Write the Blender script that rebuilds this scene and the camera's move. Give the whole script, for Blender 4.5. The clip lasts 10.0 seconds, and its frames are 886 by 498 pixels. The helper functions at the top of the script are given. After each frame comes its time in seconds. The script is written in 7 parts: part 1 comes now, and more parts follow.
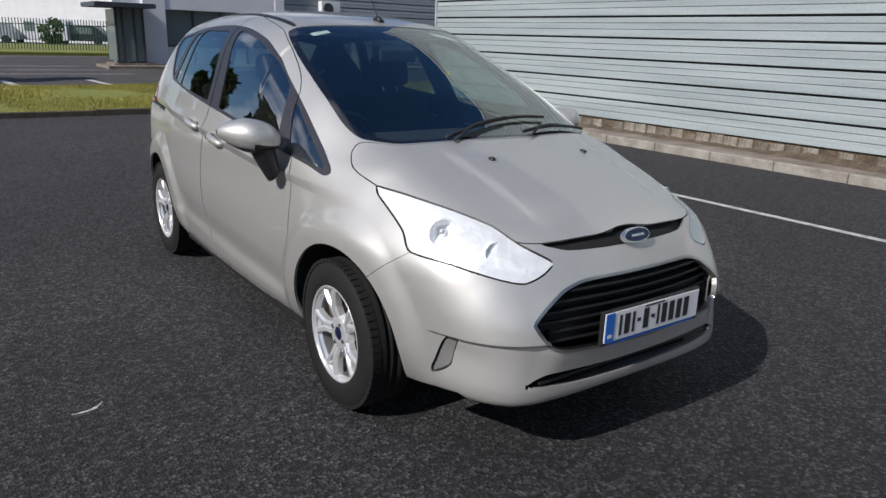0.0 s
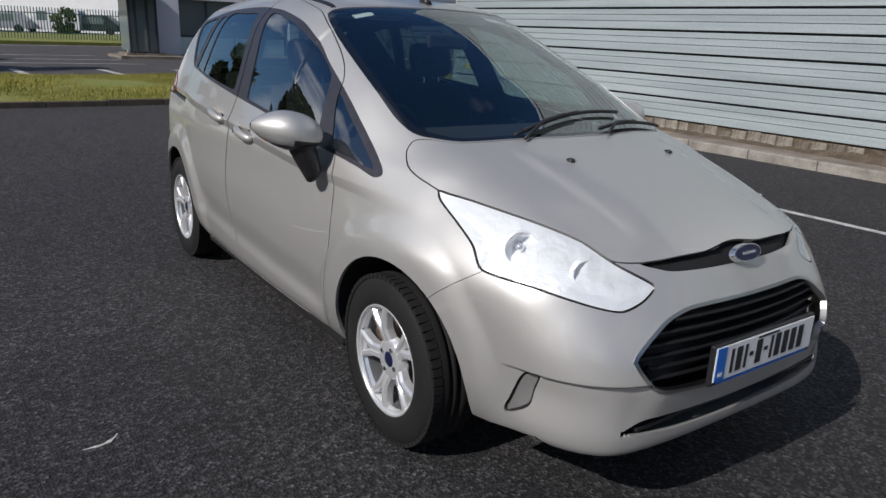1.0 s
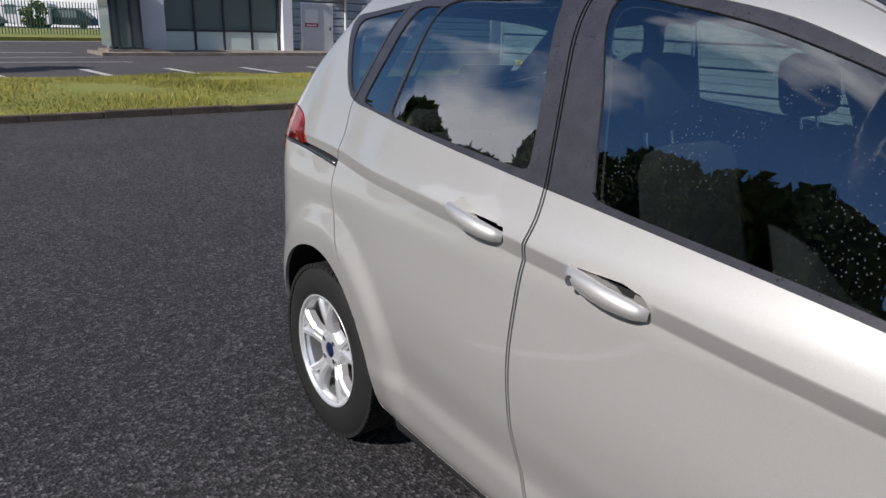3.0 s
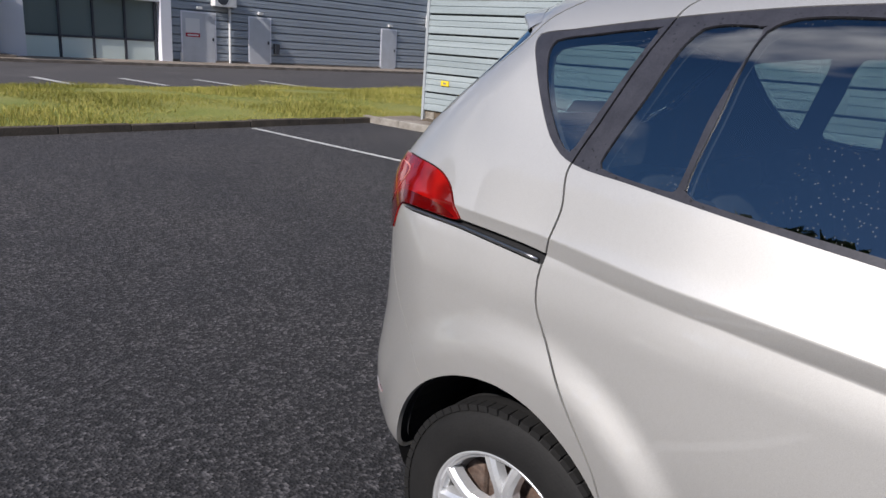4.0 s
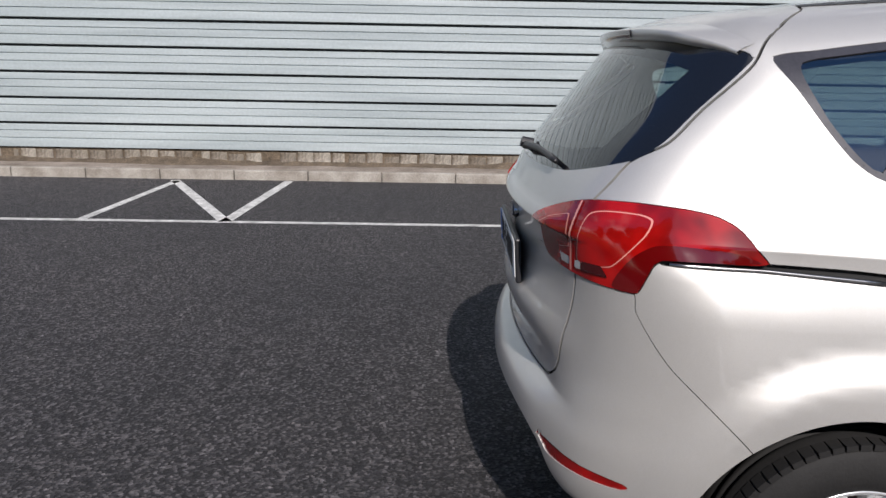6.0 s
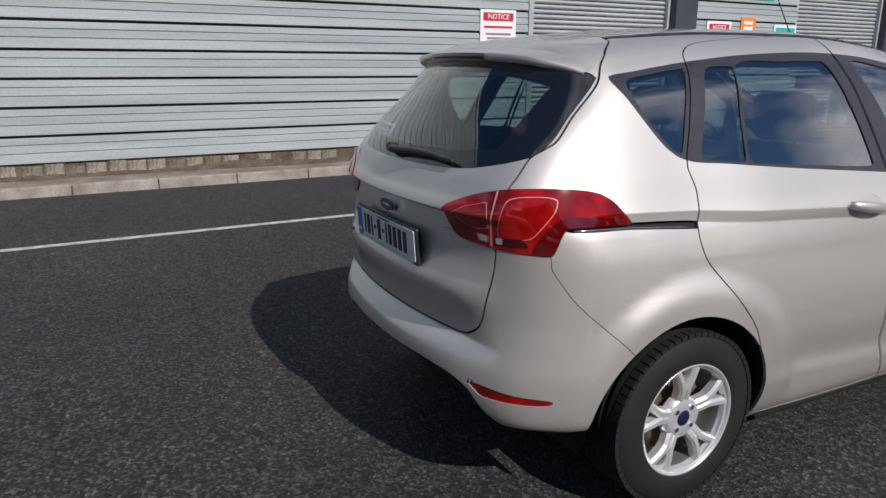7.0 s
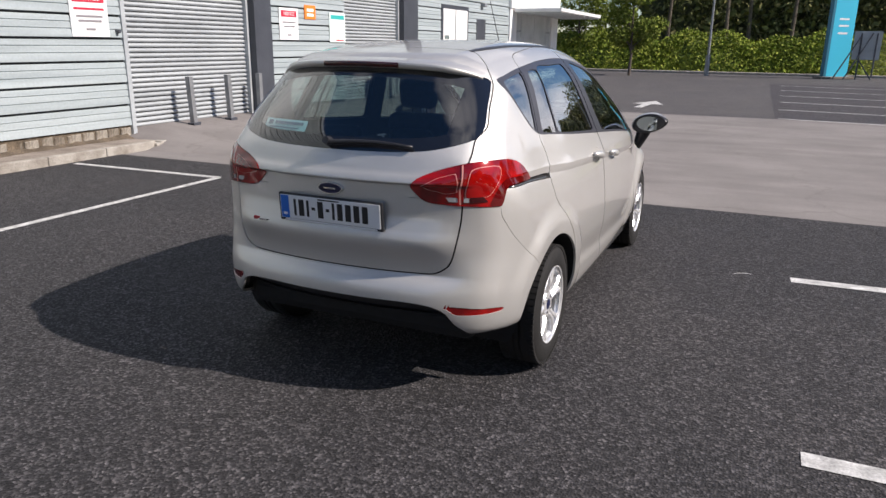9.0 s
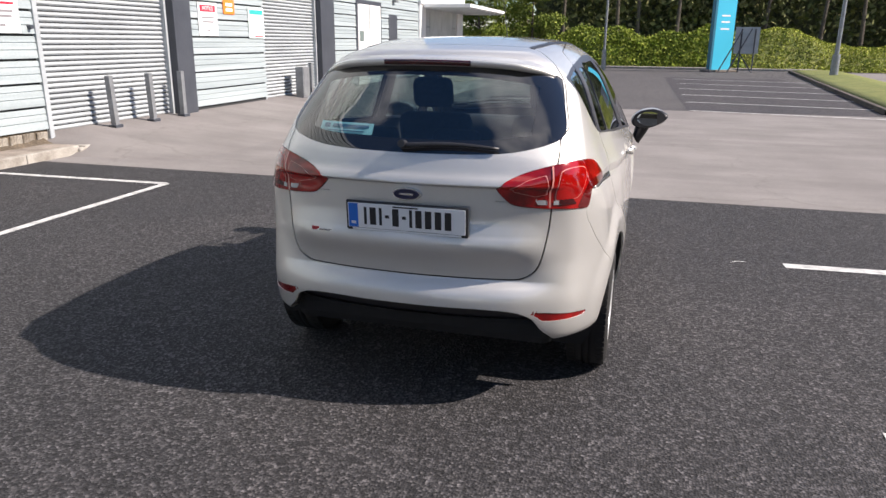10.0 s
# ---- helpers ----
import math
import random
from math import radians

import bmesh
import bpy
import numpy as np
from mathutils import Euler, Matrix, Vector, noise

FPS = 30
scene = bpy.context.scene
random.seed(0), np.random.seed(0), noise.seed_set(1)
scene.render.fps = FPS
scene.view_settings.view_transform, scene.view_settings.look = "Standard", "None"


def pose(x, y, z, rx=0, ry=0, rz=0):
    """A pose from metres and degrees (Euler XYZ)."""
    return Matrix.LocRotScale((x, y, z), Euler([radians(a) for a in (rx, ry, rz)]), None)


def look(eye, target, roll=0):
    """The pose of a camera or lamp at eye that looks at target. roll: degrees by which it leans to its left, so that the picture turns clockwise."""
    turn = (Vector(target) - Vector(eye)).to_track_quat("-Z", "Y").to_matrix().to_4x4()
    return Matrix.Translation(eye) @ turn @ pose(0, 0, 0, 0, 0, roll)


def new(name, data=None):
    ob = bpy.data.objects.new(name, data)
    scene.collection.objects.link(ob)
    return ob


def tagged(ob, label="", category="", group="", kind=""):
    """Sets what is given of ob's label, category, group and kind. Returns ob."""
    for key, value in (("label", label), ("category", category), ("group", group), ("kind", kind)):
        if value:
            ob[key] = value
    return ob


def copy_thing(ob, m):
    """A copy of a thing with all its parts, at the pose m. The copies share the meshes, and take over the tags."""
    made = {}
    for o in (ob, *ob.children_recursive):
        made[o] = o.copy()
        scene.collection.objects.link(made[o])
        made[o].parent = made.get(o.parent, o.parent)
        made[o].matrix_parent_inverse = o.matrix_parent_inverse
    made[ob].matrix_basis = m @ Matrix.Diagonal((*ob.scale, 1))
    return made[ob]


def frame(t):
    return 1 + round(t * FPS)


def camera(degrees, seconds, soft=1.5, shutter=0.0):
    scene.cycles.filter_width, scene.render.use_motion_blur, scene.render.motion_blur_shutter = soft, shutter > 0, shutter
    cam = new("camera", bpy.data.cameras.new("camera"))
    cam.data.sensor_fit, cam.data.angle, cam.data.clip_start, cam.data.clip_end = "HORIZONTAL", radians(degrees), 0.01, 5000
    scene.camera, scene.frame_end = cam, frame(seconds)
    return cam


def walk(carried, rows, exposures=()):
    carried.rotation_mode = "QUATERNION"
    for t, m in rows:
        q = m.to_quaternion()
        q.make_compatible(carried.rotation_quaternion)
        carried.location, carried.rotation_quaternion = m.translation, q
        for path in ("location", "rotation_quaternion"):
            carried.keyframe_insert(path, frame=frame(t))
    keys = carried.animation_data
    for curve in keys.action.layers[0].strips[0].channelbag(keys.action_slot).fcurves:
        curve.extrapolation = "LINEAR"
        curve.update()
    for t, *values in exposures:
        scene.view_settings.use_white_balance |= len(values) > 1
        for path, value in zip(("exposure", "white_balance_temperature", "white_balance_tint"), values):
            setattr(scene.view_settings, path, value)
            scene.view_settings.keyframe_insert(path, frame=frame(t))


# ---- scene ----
cam = camera(64.0, 10.0)
METRES, EYE, TILT, LEAN, TURN = 10.714, 1.5, 0.0, 0.0, 0.0
PATH = [
    (0, (-2.031, -3.625, 1.456), (-0.906, -2.071, 0.89), 1.9),
    (0.5, (-2.008, -3.514, 1.441), (-0.894, -1.956, 0.866), 2.1),
    (1, (-1.976, -3.19, 1.408), (-0.872, -1.627, 0.825), 2.4),
    (1.5, (-1.944, -2.675, 1.4), (-0.847, -1.111, 0.808), 2.4),
    (2, (-1.881, -2.039, 1.408), (-0.786, -0.474, 0.815), 2.5),
    (2.5, (-1.84, -1.399, 1.403), (-0.746, 0.166, 0.807), 2.1),
    (3.8, (-1.942, 0.194, 1.398), (-0.589, 1.551, 0.823), 3.4),
    (4, (-1.962, 0.432, 1.37), (-0.546, 1.735, 0.824), 4.1),
    (4.5, (-1.968, 1.02, 1.362), (-0.4, 2.141, 0.83), 3.6),
    (5, (-1.995, 1.475, 1.358), (-0.246, 2.301, 0.848), 3.0),
    (5.2, (-2.012, 1.621, 1.361), (-0.196, 2.294, 0.861), 2.9),
    (6.3, (-2.269, 2.382, 1.379), (-0.347, 2.109, 0.896), 1.0),
    (6.5, (-2.299, 2.538, 1.376), (-0.413, 2.065, 0.907), 1.3),
    (7, (-2.341, 2.962, 1.455), (-0.63, 2.06, 0.946), 0.3),
    (7.5, (-2.356, 3.446, 1.52), (-0.869, 2.215, 0.996), 0.1),
    (8, (-2.267, 3.916, 1.551), (-1.028, 2.442, 1.011), 0.2),
    (8.5, (-2.072, 4.294, 1.573), (-1.078, 2.648, 1.024), 0.4),
    (9, (-1.712, 4.543, 1.572), (-0.923, 2.792, 1.014), 0.7),
    (9.5, (-1.289, 4.659, 1.557), (-0.662, 2.846, 0.992), 0.7),
    (10, (-0.93, 4.693, 1.571), (-0.41, 2.847, 1.005), 0.6),
]
walk(cam, [(t, look(eye, target, roll)) for t, eye, target, roll in PATH],
     [(0, -0.22, 6350, 13), (1, -0.42, 6350, 13), (1.6, -0.68, 6350, 13), (2.1, -0.7, 6350, 13), (2.6, -0.15, 6350, 13), (4.0, 0.0, 6350, 15), (5.0, 0.05, 6350, 15), (6.5, 0.0, 6500, 16), (7.0, -0.31, 6500, 16), (7.5, 0.0, 6500, 16), (8, 0.1, 6600, 16), (9, 0.36, 6750, 17), (9.5, 0.5, 6800, 17), (10, 0.78, 6850, 17)])

# ---- world, sun, exposure ----
SUN_FROM = Vector((-1.25, -0.18, 1.0)).normalized()
world = bpy.data.worlds.new("sky")
scene.world = world
world.use_nodes = True
wn, wl = world.node_tree.nodes, world.node_tree.links
wn.clear()
w_out = wn.new("ShaderNodeOutputWorld")
w_bg = wn.new("ShaderNodeBackground")
w_sky = wn.new("ShaderNodeTexSky")
w_sky.sky_type = "NISHITA"
w_sky.sun_disc = False
w_sky.sun_elevation = math.asin(SUN_FROM.z)
w_sky.sun_rotation = math.atan2(SUN_FROM.x, SUN_FROM.y)
w_sky.air_density, w_sky.dust_density, w_sky.ozone_density = 1.0, 0.1, 4.0
w_map = wn.new("ShaderNodeTexCoord")
w_scale = wn.new("ShaderNodeMapping")
w_scale.inputs["Scale"].default_value = (1.0, 1.0, 1.7)
w_scale.inputs["Location"].default_value = (0.3, 0.2, 8.2)
w_noise = wn.new("ShaderNodeTexNoise")
w_noise.inputs["Scale"].default_value = 2.1
w_noise.inputs["Detail"].default_value = 7.0
w_noise.inputs["Roughness"].default_value = 0.5
w_ramp = wn.new("ShaderNodeValToRGB")
w_ramp.color_ramp.elements[0].position = 0.52
w_ramp.color_ramp.elements[1].position = 0.68
w_mix = wn.new("ShaderNodeMix")
w_mix.data_type = "RGBA"
w_mix.inputs[7].default_value = (12.0, 12.4, 13.0, 1.0)
wl.new(w_map.outputs["Generated"], w_scale.inputs["Vector"])
wl.new(w_scale.outputs["Vector"], w_noise.inputs["Vector"])
wl.new(w_noise.outputs["Fac"], w_ramp.inputs["Fac"])
wl.new(w_ramp.outputs["Color"], w_mix.inputs[0])
w_deep = wn.new("ShaderNodeHueSaturation")
w_deep.inputs["Saturation"].default_value = 1.15
wl.new(w_sky.outputs["Color"], w_deep.inputs["Color"])
wl.new(w_deep.outputs["Color"], w_mix.inputs[6])
wl.new(w_mix.outputs[2], w_bg.inputs["Color"])
w_bg.inputs["Strength"].default_value = 0.08
wl.new(w_bg.outputs["Background"], w_out.inputs["Surface"])
sun_data = bpy.data.lights.new("sun", "SUN")
sun_data.energy = 5.0
sun_data.angle = radians(0.55)
sun_data.color = (1.0, 0.955, 0.88)
sun = new("sun", sun_data)
sun.matrix_world = look(SUN_FROM * 40, (0, 0, 0))

# ---- materials ----
MATS = {}


def shader(name, color, rough=0.6, metal=0.0, **extra):
    """A plain principled material; extra sets further inputs by name."""
    m = bpy.data.materials.new(name)
    m.use_nodes = True
    b = m.node_tree.nodes["Principled BSDF"]
    b.inputs["Base Color"].default_value = (*color, 1.0)
    b.inputs["Roughness"].default_value = rough
    b.inputs["Metallic"].default_value = metal
    for key, value in extra.items():
        b.inputs[key.replace("_", " ")].default_value = value
    MATS[name] = m
    return m


def texture_noise(m, scale, detail=4.0, rough=0.55, stretch=(1, 1, 1), coords="Object"):
    """A noise texture node in m, in metres."""
    n, l = m.node_tree.nodes, m.node_tree.links
    tc, mp, tx = n.new("ShaderNodeTexCoord"), n.new("ShaderNodeMapping"), n.new("ShaderNodeTexNoise")
    mp.inputs["Scale"].default_value = stretch
    tx.inputs["Scale"].default_value, tx.inputs["Detail"].default_value, tx.inputs["Roughness"].default_value = scale, detail, rough
    l.new(tc.outputs[coords], mp.inputs["Vector"])
    l.new(mp.outputs["Vector"], tx.inputs["Vector"])
    return tx


def ramp(m, socket, stops):
    """A colour ramp fed by socket; stops: (position, colour)."""
    r = m.node_tree.nodes.new("ShaderNodeValToRGB")
    e = r.color_ramp.elements
    while len(e) < len(stops):
        e.new(0.5)
    for k, (p, c) in enumerate(stops):
        e[k].position = p
        e[k].color = (*c, 1.0) if len(c) == 3 else c
    m.node_tree.links.new(socket, r.inputs["Fac"])
    return r


def blend(m, fac, a, b, mode="MIX"):
    """Mix two colours (sockets or tuples) by fac (socket or number)."""
    x = m.node_tree.nodes.new("ShaderNodeMix")
    x.data_type, x.blend_type = "RGBA", mode
    for slot, v in ((0, fac), (6, a), (7, b)):
        if isinstance(v, (int, float)):
            x.inputs[slot].default_value = v
        elif isinstance(v, tuple):
            x.inputs[slot].default_value = (*v, 1.0)
        else:
            m.node_tree.links.new(v, x.inputs[slot])
    return x.outputs[2]


def colour(m, socket):
    m.node_tree.links.new(socket, m.node_tree.nodes["Principled BSDF"].inputs["Base Color"])


def bump(m, socket, strength=0.3, distance=0.01):
    b = m.node_tree.nodes.new("ShaderNodeBump")
    b.inputs["Strength"].default_value, b.inputs["Distance"].default_value = strength, distance
    m.node_tree.links.new(socket, b.inputs["Height"])
    m.node_tree.links.new(b.outputs["Normal"], m.node_tree.nodes["Principled BSDF"].inputs["Normal"])


def roughen(m, socket, low, high):
    r = m.node_tree.nodes.new("ShaderNodeMapRange")
    r.inputs["To Min"].default_value, r.inputs["To Max"].default_value = low, high
    m.node_tree.links.new(socket, r.inputs["Value"])
    m.node_tree.links.new(r.outputs["Result"], m.node_tree.nodes["Principled BSDF"].inputs["Roughness"])


def mottled(name, a, b, scale, rough=0.8, fine=0.0, fine_scale=200.0, bump_strength=0.0, bump_scale=None, stretch=(1, 1, 1), **extra):
    """Two colours in a noise, with a finer grain over it and relief."""
    m = shader(name, a, rough, **extra)
    big = texture_noise(m, scale, 5.0, 0.6, stretch)
    col = ramp(m, big.outputs["Fac"], [(0.34, a), (0.66, b)]).outputs["Color"]
    if fine:
        grain = texture_noise(m, fine_scale, 2.0, 0.6)
        g = ramp(m, grain.outputs["Fac"], [(0.3, (1 - fine,) * 3), (0.7, (1 + fine,) * 3)])
        col = blend(m, 1.0, col, g.outputs["Color"], "MULTIPLY")
    colour(m, col)
    if bump_strength:
        bump(m, texture_noise(m, bump_scale or fine_scale, 3.0).outputs["Fac"], bump_strength)
    return m


def make_asphalt(name, dark, light, paler_along=False):
    m = shader(name, dark, 0.88)
    chips = m.node_tree.nodes.new("ShaderNodeTexVoronoi")
    chips.inputs["Scale"].default_value = 85.0
    tc = m.node_tree.nodes.new("ShaderNodeTexCoord")
    m.node_tree.links.new(tc.outputs["Object"], chips.inputs["Vector"])
    sep = m.node_tree.nodes.new("ShaderNodeSeparateColor")
    m.node_tree.links.new(chips.outputs["Color"], sep.inputs["Color"])
    stone = ramp(m, sep.outputs["Red"], [(0.0, tuple(c * 0.45 for c in dark)), (0.5, tuple(c * 1.3 for c in dark)), (0.84, tuple(c * 0.68 for c in light)), (0.96, tuple(c * 0.95 for c in light)), (1.0, tuple(c * 1.35 for c in light))])
    patches = texture_noise(m, 0.55, 6.0, 0.62)
    wear = ramp(m, patches.outputs["Fac"], [(0.3, (0.74, 0.74, 0.76)), (0.7, (1.24, 1.21, 1.18))])
    col = blend(m, 1.0, stone.outputs["Color"], wear.outputs["Color"], "MULTIPLY")
    if paler_along:
        # tone runs from darker to paler along the object's Y, offset by noise
        axes, along = m.node_tree.nodes.new("ShaderNodeSeparateXYZ"), m.node_tree.nodes.new("ShaderNodeMath")
        m.node_tree.links.new(tc.outputs["Object"], axes.inputs["Vector"])
        along.operation = "MULTIPLY_ADD"
        along.inputs[1].default_value = 5.0
        m.node_tree.links.new(texture_noise(m, 0.3, 4.0, 0.6).outputs["Fac"], along.inputs[0])
        m.node_tree.links.new(axes.outputs["Y"], along.inputs[2])
        span = m.node_tree.nodes.new("ShaderNodeMapRange")
        span.inputs["From Min"].default_value, span.inputs["From Max"].default_value = 0.5, 10.0
        m.node_tree.links.new(along.outputs["Value"], span.inputs["Value"])
        col = blend(m, 1.0, col, ramp(m, span.outputs["Result"], [(0.0, (0.80, 0.80, 0.81)), (0.35, (0.95, 0.94, 0.94)), (1.0, (1.42, 1.38, 1.36))]).outputs["Color"], "MULTIPLY")
    mid = texture_noise(m, 9.0, 4.0, 0.6)
    col = blend(m, 1.0, col, ramp(m, mid.outputs["Fac"], [(0.3, (0.78,) * 3), (0.7, (1.22,) * 3)]).outputs["Color"], "MULTIPLY")
    clump = texture_noise(m, 34.0, 3.0, 0.6)
    col = blend(m, 1.0, col, ramp(m, clump.outputs["Fac"], [(0.32, (0.68,) * 3), (0.68, (1.3,) * 3)]).outputs["Color"], "MULTIPLY")
    colour(m, col)
    bump(m, chips.outputs["Distance"], 0.65, 0.010)
    roughen(m, patches.outputs["Fac"], 0.75, 0.95)
    return m


make_asphalt("asphalt", (0.0145, 0.0141, 0.016), (0.088, 0.085, 0.089), True)
m = mottled("old_asphalt", (0.215, 0.198, 0.19), (0.165, 0.151, 0.145), 0.7, 0.9, 0.14, 140.0, 0.12)
streak = texture_noise(m, 1.1, 5.0, 0.65, (0.25, 1.6, 1.0))
old = m.node_tree.nodes["Principled BSDF"].inputs["Base Color"].links[0].from_socket
colour(m, blend(m, 1.0, old, ramp(m, streak.outputs["Fac"], [(0.3, (0.86, 0.85, 0.85)), (0.6, (1.08, 1.08, 1.07))]).outputs["Color"], "MULTIPLY"))
warp = texture_noise(m, 0.6, 4.0, 0.6)
shift = m.node_tree.nodes.new("ShaderNodeVectorMath")
shift.operation = "MULTIPLY_ADD"
shift.inputs[1].default_value = (3.0, 1.6, 0.0)
m.node_tree.links.new(warp.outputs["Color"], shift.inputs[0])
m.node_tree.links.new(m.node_tree.nodes.new("ShaderNodeTexCoord").outputs["Object"], shift.inputs[2])
crack = m.node_tree.nodes.new("ShaderNodeTexVoronoi")
crack.feature = "DISTANCE_TO_EDGE"
crack.inputs["Scale"].default_value = 0.21
m.node_tree.links.new(shift.outputs["Vector"], crack.inputs["Vector"])
old = m.node_tree.nodes["Principled BSDF"].inputs["Base Color"].links[0].from_socket
colour(m, blend(m, 1.0, old, ramp(m, crack.outputs["Distance"], [(0.0, (0.84, 0.83, 0.82)), (0.004, (0.93, 0.93, 0.92)), (0.008, (1.0,) * 3)]).outputs["Color"], "MULTIPLY"))
make_asphalt("bay_asphalt", (0.034, 0.031, 0.036), (0.085, 0.08, 0.085))
make_asphalt("far_asphalt", (0.062, 0.058, 0.06), (0.13, 0.122, 0.122))
mottled("concrete", (0.31, 0.265, 0.225), (0.15, 0.122, 0.095), 1.9, 0.92, 0.28, 45.0, 0.3)
mottled("dirt", (0.15, 0.115, 0.08), (0.075, 0.058, 0.04), 6.0, 0.97, 0.4, 60.0, 0.6)
mottled("kerb_stone", (0.38, 0.355, 0.315), (0.22, 0.195, 0.165), 4.0, 0.9, 0.2, 70.0, 0.35)
mottled("dark_kerb", (0.055, 0.045, 0.038), (0.11, 0.09, 0.07), 3.0, 0.95, 0.3, 60.0, 0.4)
mottled("brick_course", (0.42, 0.38, 0.32), (0.10, 0.085, 0.07), 3.5, 0.93, 0.3, 40.0, 0.4)
mottled("grass_earth", (0.155, 0.19, 0.035), (0.25, 0.245, 0.065), 0.9, 0.95, 0.4, 50.0, 0.6)
mottled("road_paint", (0.66, 0.655, 0.64), (0.33, 0.33, 0.32), 9.0, 0.75, 0.25, 90.0, 0.3)
mottled("white_cladding", (0.40, 0.452, 0.463), (0.285, 0.33, 0.342), 0.9, 0.42, 0.07, 30.0, 0.05, stretch=(0.3, 0.3, 6.0))
mottled("grey_cladding", (0.36, 0.40, 0.45), (0.31, 0.345, 0.39), 0.8, 0.5, 0.05, 30.0, 0.05, stretch=(0.35, 0.35, 3.0))
mottled("shutter_metal", (0.44, 0.47, 0.485), (0.33, 0.355, 0.37), 1.2, 0.4, 0.06, 30.0, 0.03, stretch=(0.4, 0.4, 2.0))
mottled("dark_steel", (0.045, 0.05, 0.062), (0.06, 0.066, 0.08), 2.0, 0.45, 0.08, 50.0)
mottled("galvanised", (0.30, 0.31, 0.32), (0.22, 0.23, 0.24), 6.0, 0.5, 0.1, 60.0, metal=0.5)
mottled("white_paint", (0.80, 0.80, 0.79), (0.72, 0.72, 0.71), 1.5, 0.55, 0.04, 30.0)
mottled("grey_render", (0.84, 0.84, 0.89), (0.78, 0.78, 0.83), 0.7, 0.7, 0.05, 40.0)
mottled("pale_film", (0.62, 0.64, 0.66), (0.50, 0.52, 0.54), 1.2, 0.25, 0.04, 20.0)
shader("seam_shadow", (0.03, 0.032, 0.034), 0.8)
shader("far_glass", (0.17, 0.21, 0.205), 0.08)


def make_paint():
    m = shader("car_paint", (0.63, 0.60, 0.56), 0.42, 0.62, Coat_Weight=1.0, Coat_Roughness=0.02, Coat_IOR=1.65)
    flake = texture_noise(m, 900.0, 1.0, 0.5)
    colour(m, ramp(m, flake.outputs["Fac"], [(0.35, (0.555, 0.545, 0.522)), (0.65, (0.645, 0.635, 0.612))]).outputs["Color"])
    dust = texture_noise(m, 2.2, 5.0, 0.6)
    roughen(m, dust.outputs["Fac"], 0.46, 0.52)
    return m


def make_glass(name, tint, gloss=1.0, spots=False, least=0.10):
    """Thin glass: it lets tinted light through and mirrors by Fresnel; spots: dried rain."""
    m = bpy.data.materials.new(name)
    m.use_nodes = True
    n, l = m.node_tree.nodes, m.node_tree.links
    n.clear()
    out, mix, clear, shine, fres = (n.new(k) for k in ("ShaderNodeOutputMaterial", "ShaderNodeMixShader", "ShaderNodeBsdfTransparent", "ShaderNodeBsdfGlossy", "ShaderNodeLayerWeight"))
    clear.inputs["Color"].default_value = (*tint, 1)
    shine.inputs["Roughness"].default_value = 0.015
    shine.inputs["Color"].default_value = (gloss, gloss, gloss, 1)
    fres.inputs["Blend"].default_value = 0.5
    power, lift = n.new("ShaderNodeMath"), n.new("ShaderNodeMath")
    power.operation, lift.operation = "POWER", "MULTIPLY_ADD"
    power.inputs[1].default_value = 2.7
    lift.inputs[1].default_value, lift.inputs[2].default_value = 0.98 - least, least
    l.new(fres.outputs["Facing"], power.inputs[0])
    l.new(power.outputs["Value"], lift.inputs[0])
    l.new(lift.outputs["Value"], mix.inputs["Fac"])
    l.new(clear.outputs["BSDF"], mix.inputs[1])
    l.new(shine.outputs["BSDF"], mix.inputs[2])
    last = mix
    MATS[name] = m
    if spots:
        film = n.new("ShaderNodeBsdfDiffuse")
        film.inputs["Color"].default_value = (0.20, 0.22, 0.24, 1)
        cell = n.new("ShaderNodeTexVoronoi")
        cell.inputs["Scale"].default_value = 120.0
        tc = n.new("ShaderNodeTexCoord")
        l.new(tc.outputs["Object"], cell.inputs["Vector"])
        drops = ramp(m, cell.outputs["Distance"], [(0.12, (0.32,) * 3), (0.24, (0.0,) * 3)])
        patch = texture_noise(m, 5.0, 4.0)
        where = ramp(m, patch.outputs["Fac"], [(0.46, (0.0,) * 3), (0.60, (1.0,) * 3)])
        amount = blend(m, 1.0, drops.outputs["Color"], where.outputs["Color"], "MULTIPLY")
        last = n.new("ShaderNodeMixShader")
        l.new(amount, last.inputs["Fac"])
        l.new(mix.outputs["Shader"], last.inputs[1])
        l.new(film.outputs["BSDF"], last.inputs[2])
    l.new(last.outputs["Shader"], out.inputs["Surface"])
    return m


make_paint()
make_glass("clear_glass", (0.66, 0.82, 0.76), least=0.13)
make_glass("side_glass", (0.46, 0.55, 0.53), spots=True, least=0.24)
make_glass("rear_glass_tint", (0.56, 0.67, 0.66), least=0.10)
make_glass("lamp_glass", (0.95, 0.97, 0.98))
mottled("black_trim", (0.014, 0.014, 0.016), (0.022, 0.022, 0.025), 30.0, 0.42, 0.1, 300.0)
m = mottled("satin_pillar", (0.034, 0.034, 0.042), (0.046, 0.046, 0.056), 25.0, 0.32, 0.12, 200.0)
cell = m.node_tree.nodes.new("ShaderNodeTexVoronoi")
cell.inputs["Scale"].default_value = 75.0
m.node_tree.links.new(m.node_tree.nodes.new("ShaderNodeTexCoord").outputs["Object"], cell.inputs["Vector"])
drops = ramp(m, cell.outputs["Distance"], [(0.16, (0.28,) * 3), (0.22, (1.0,) * 3)])
old = m.node_tree.nodes["Principled BSDF"].inputs["Base Color"].links[0].from_socket
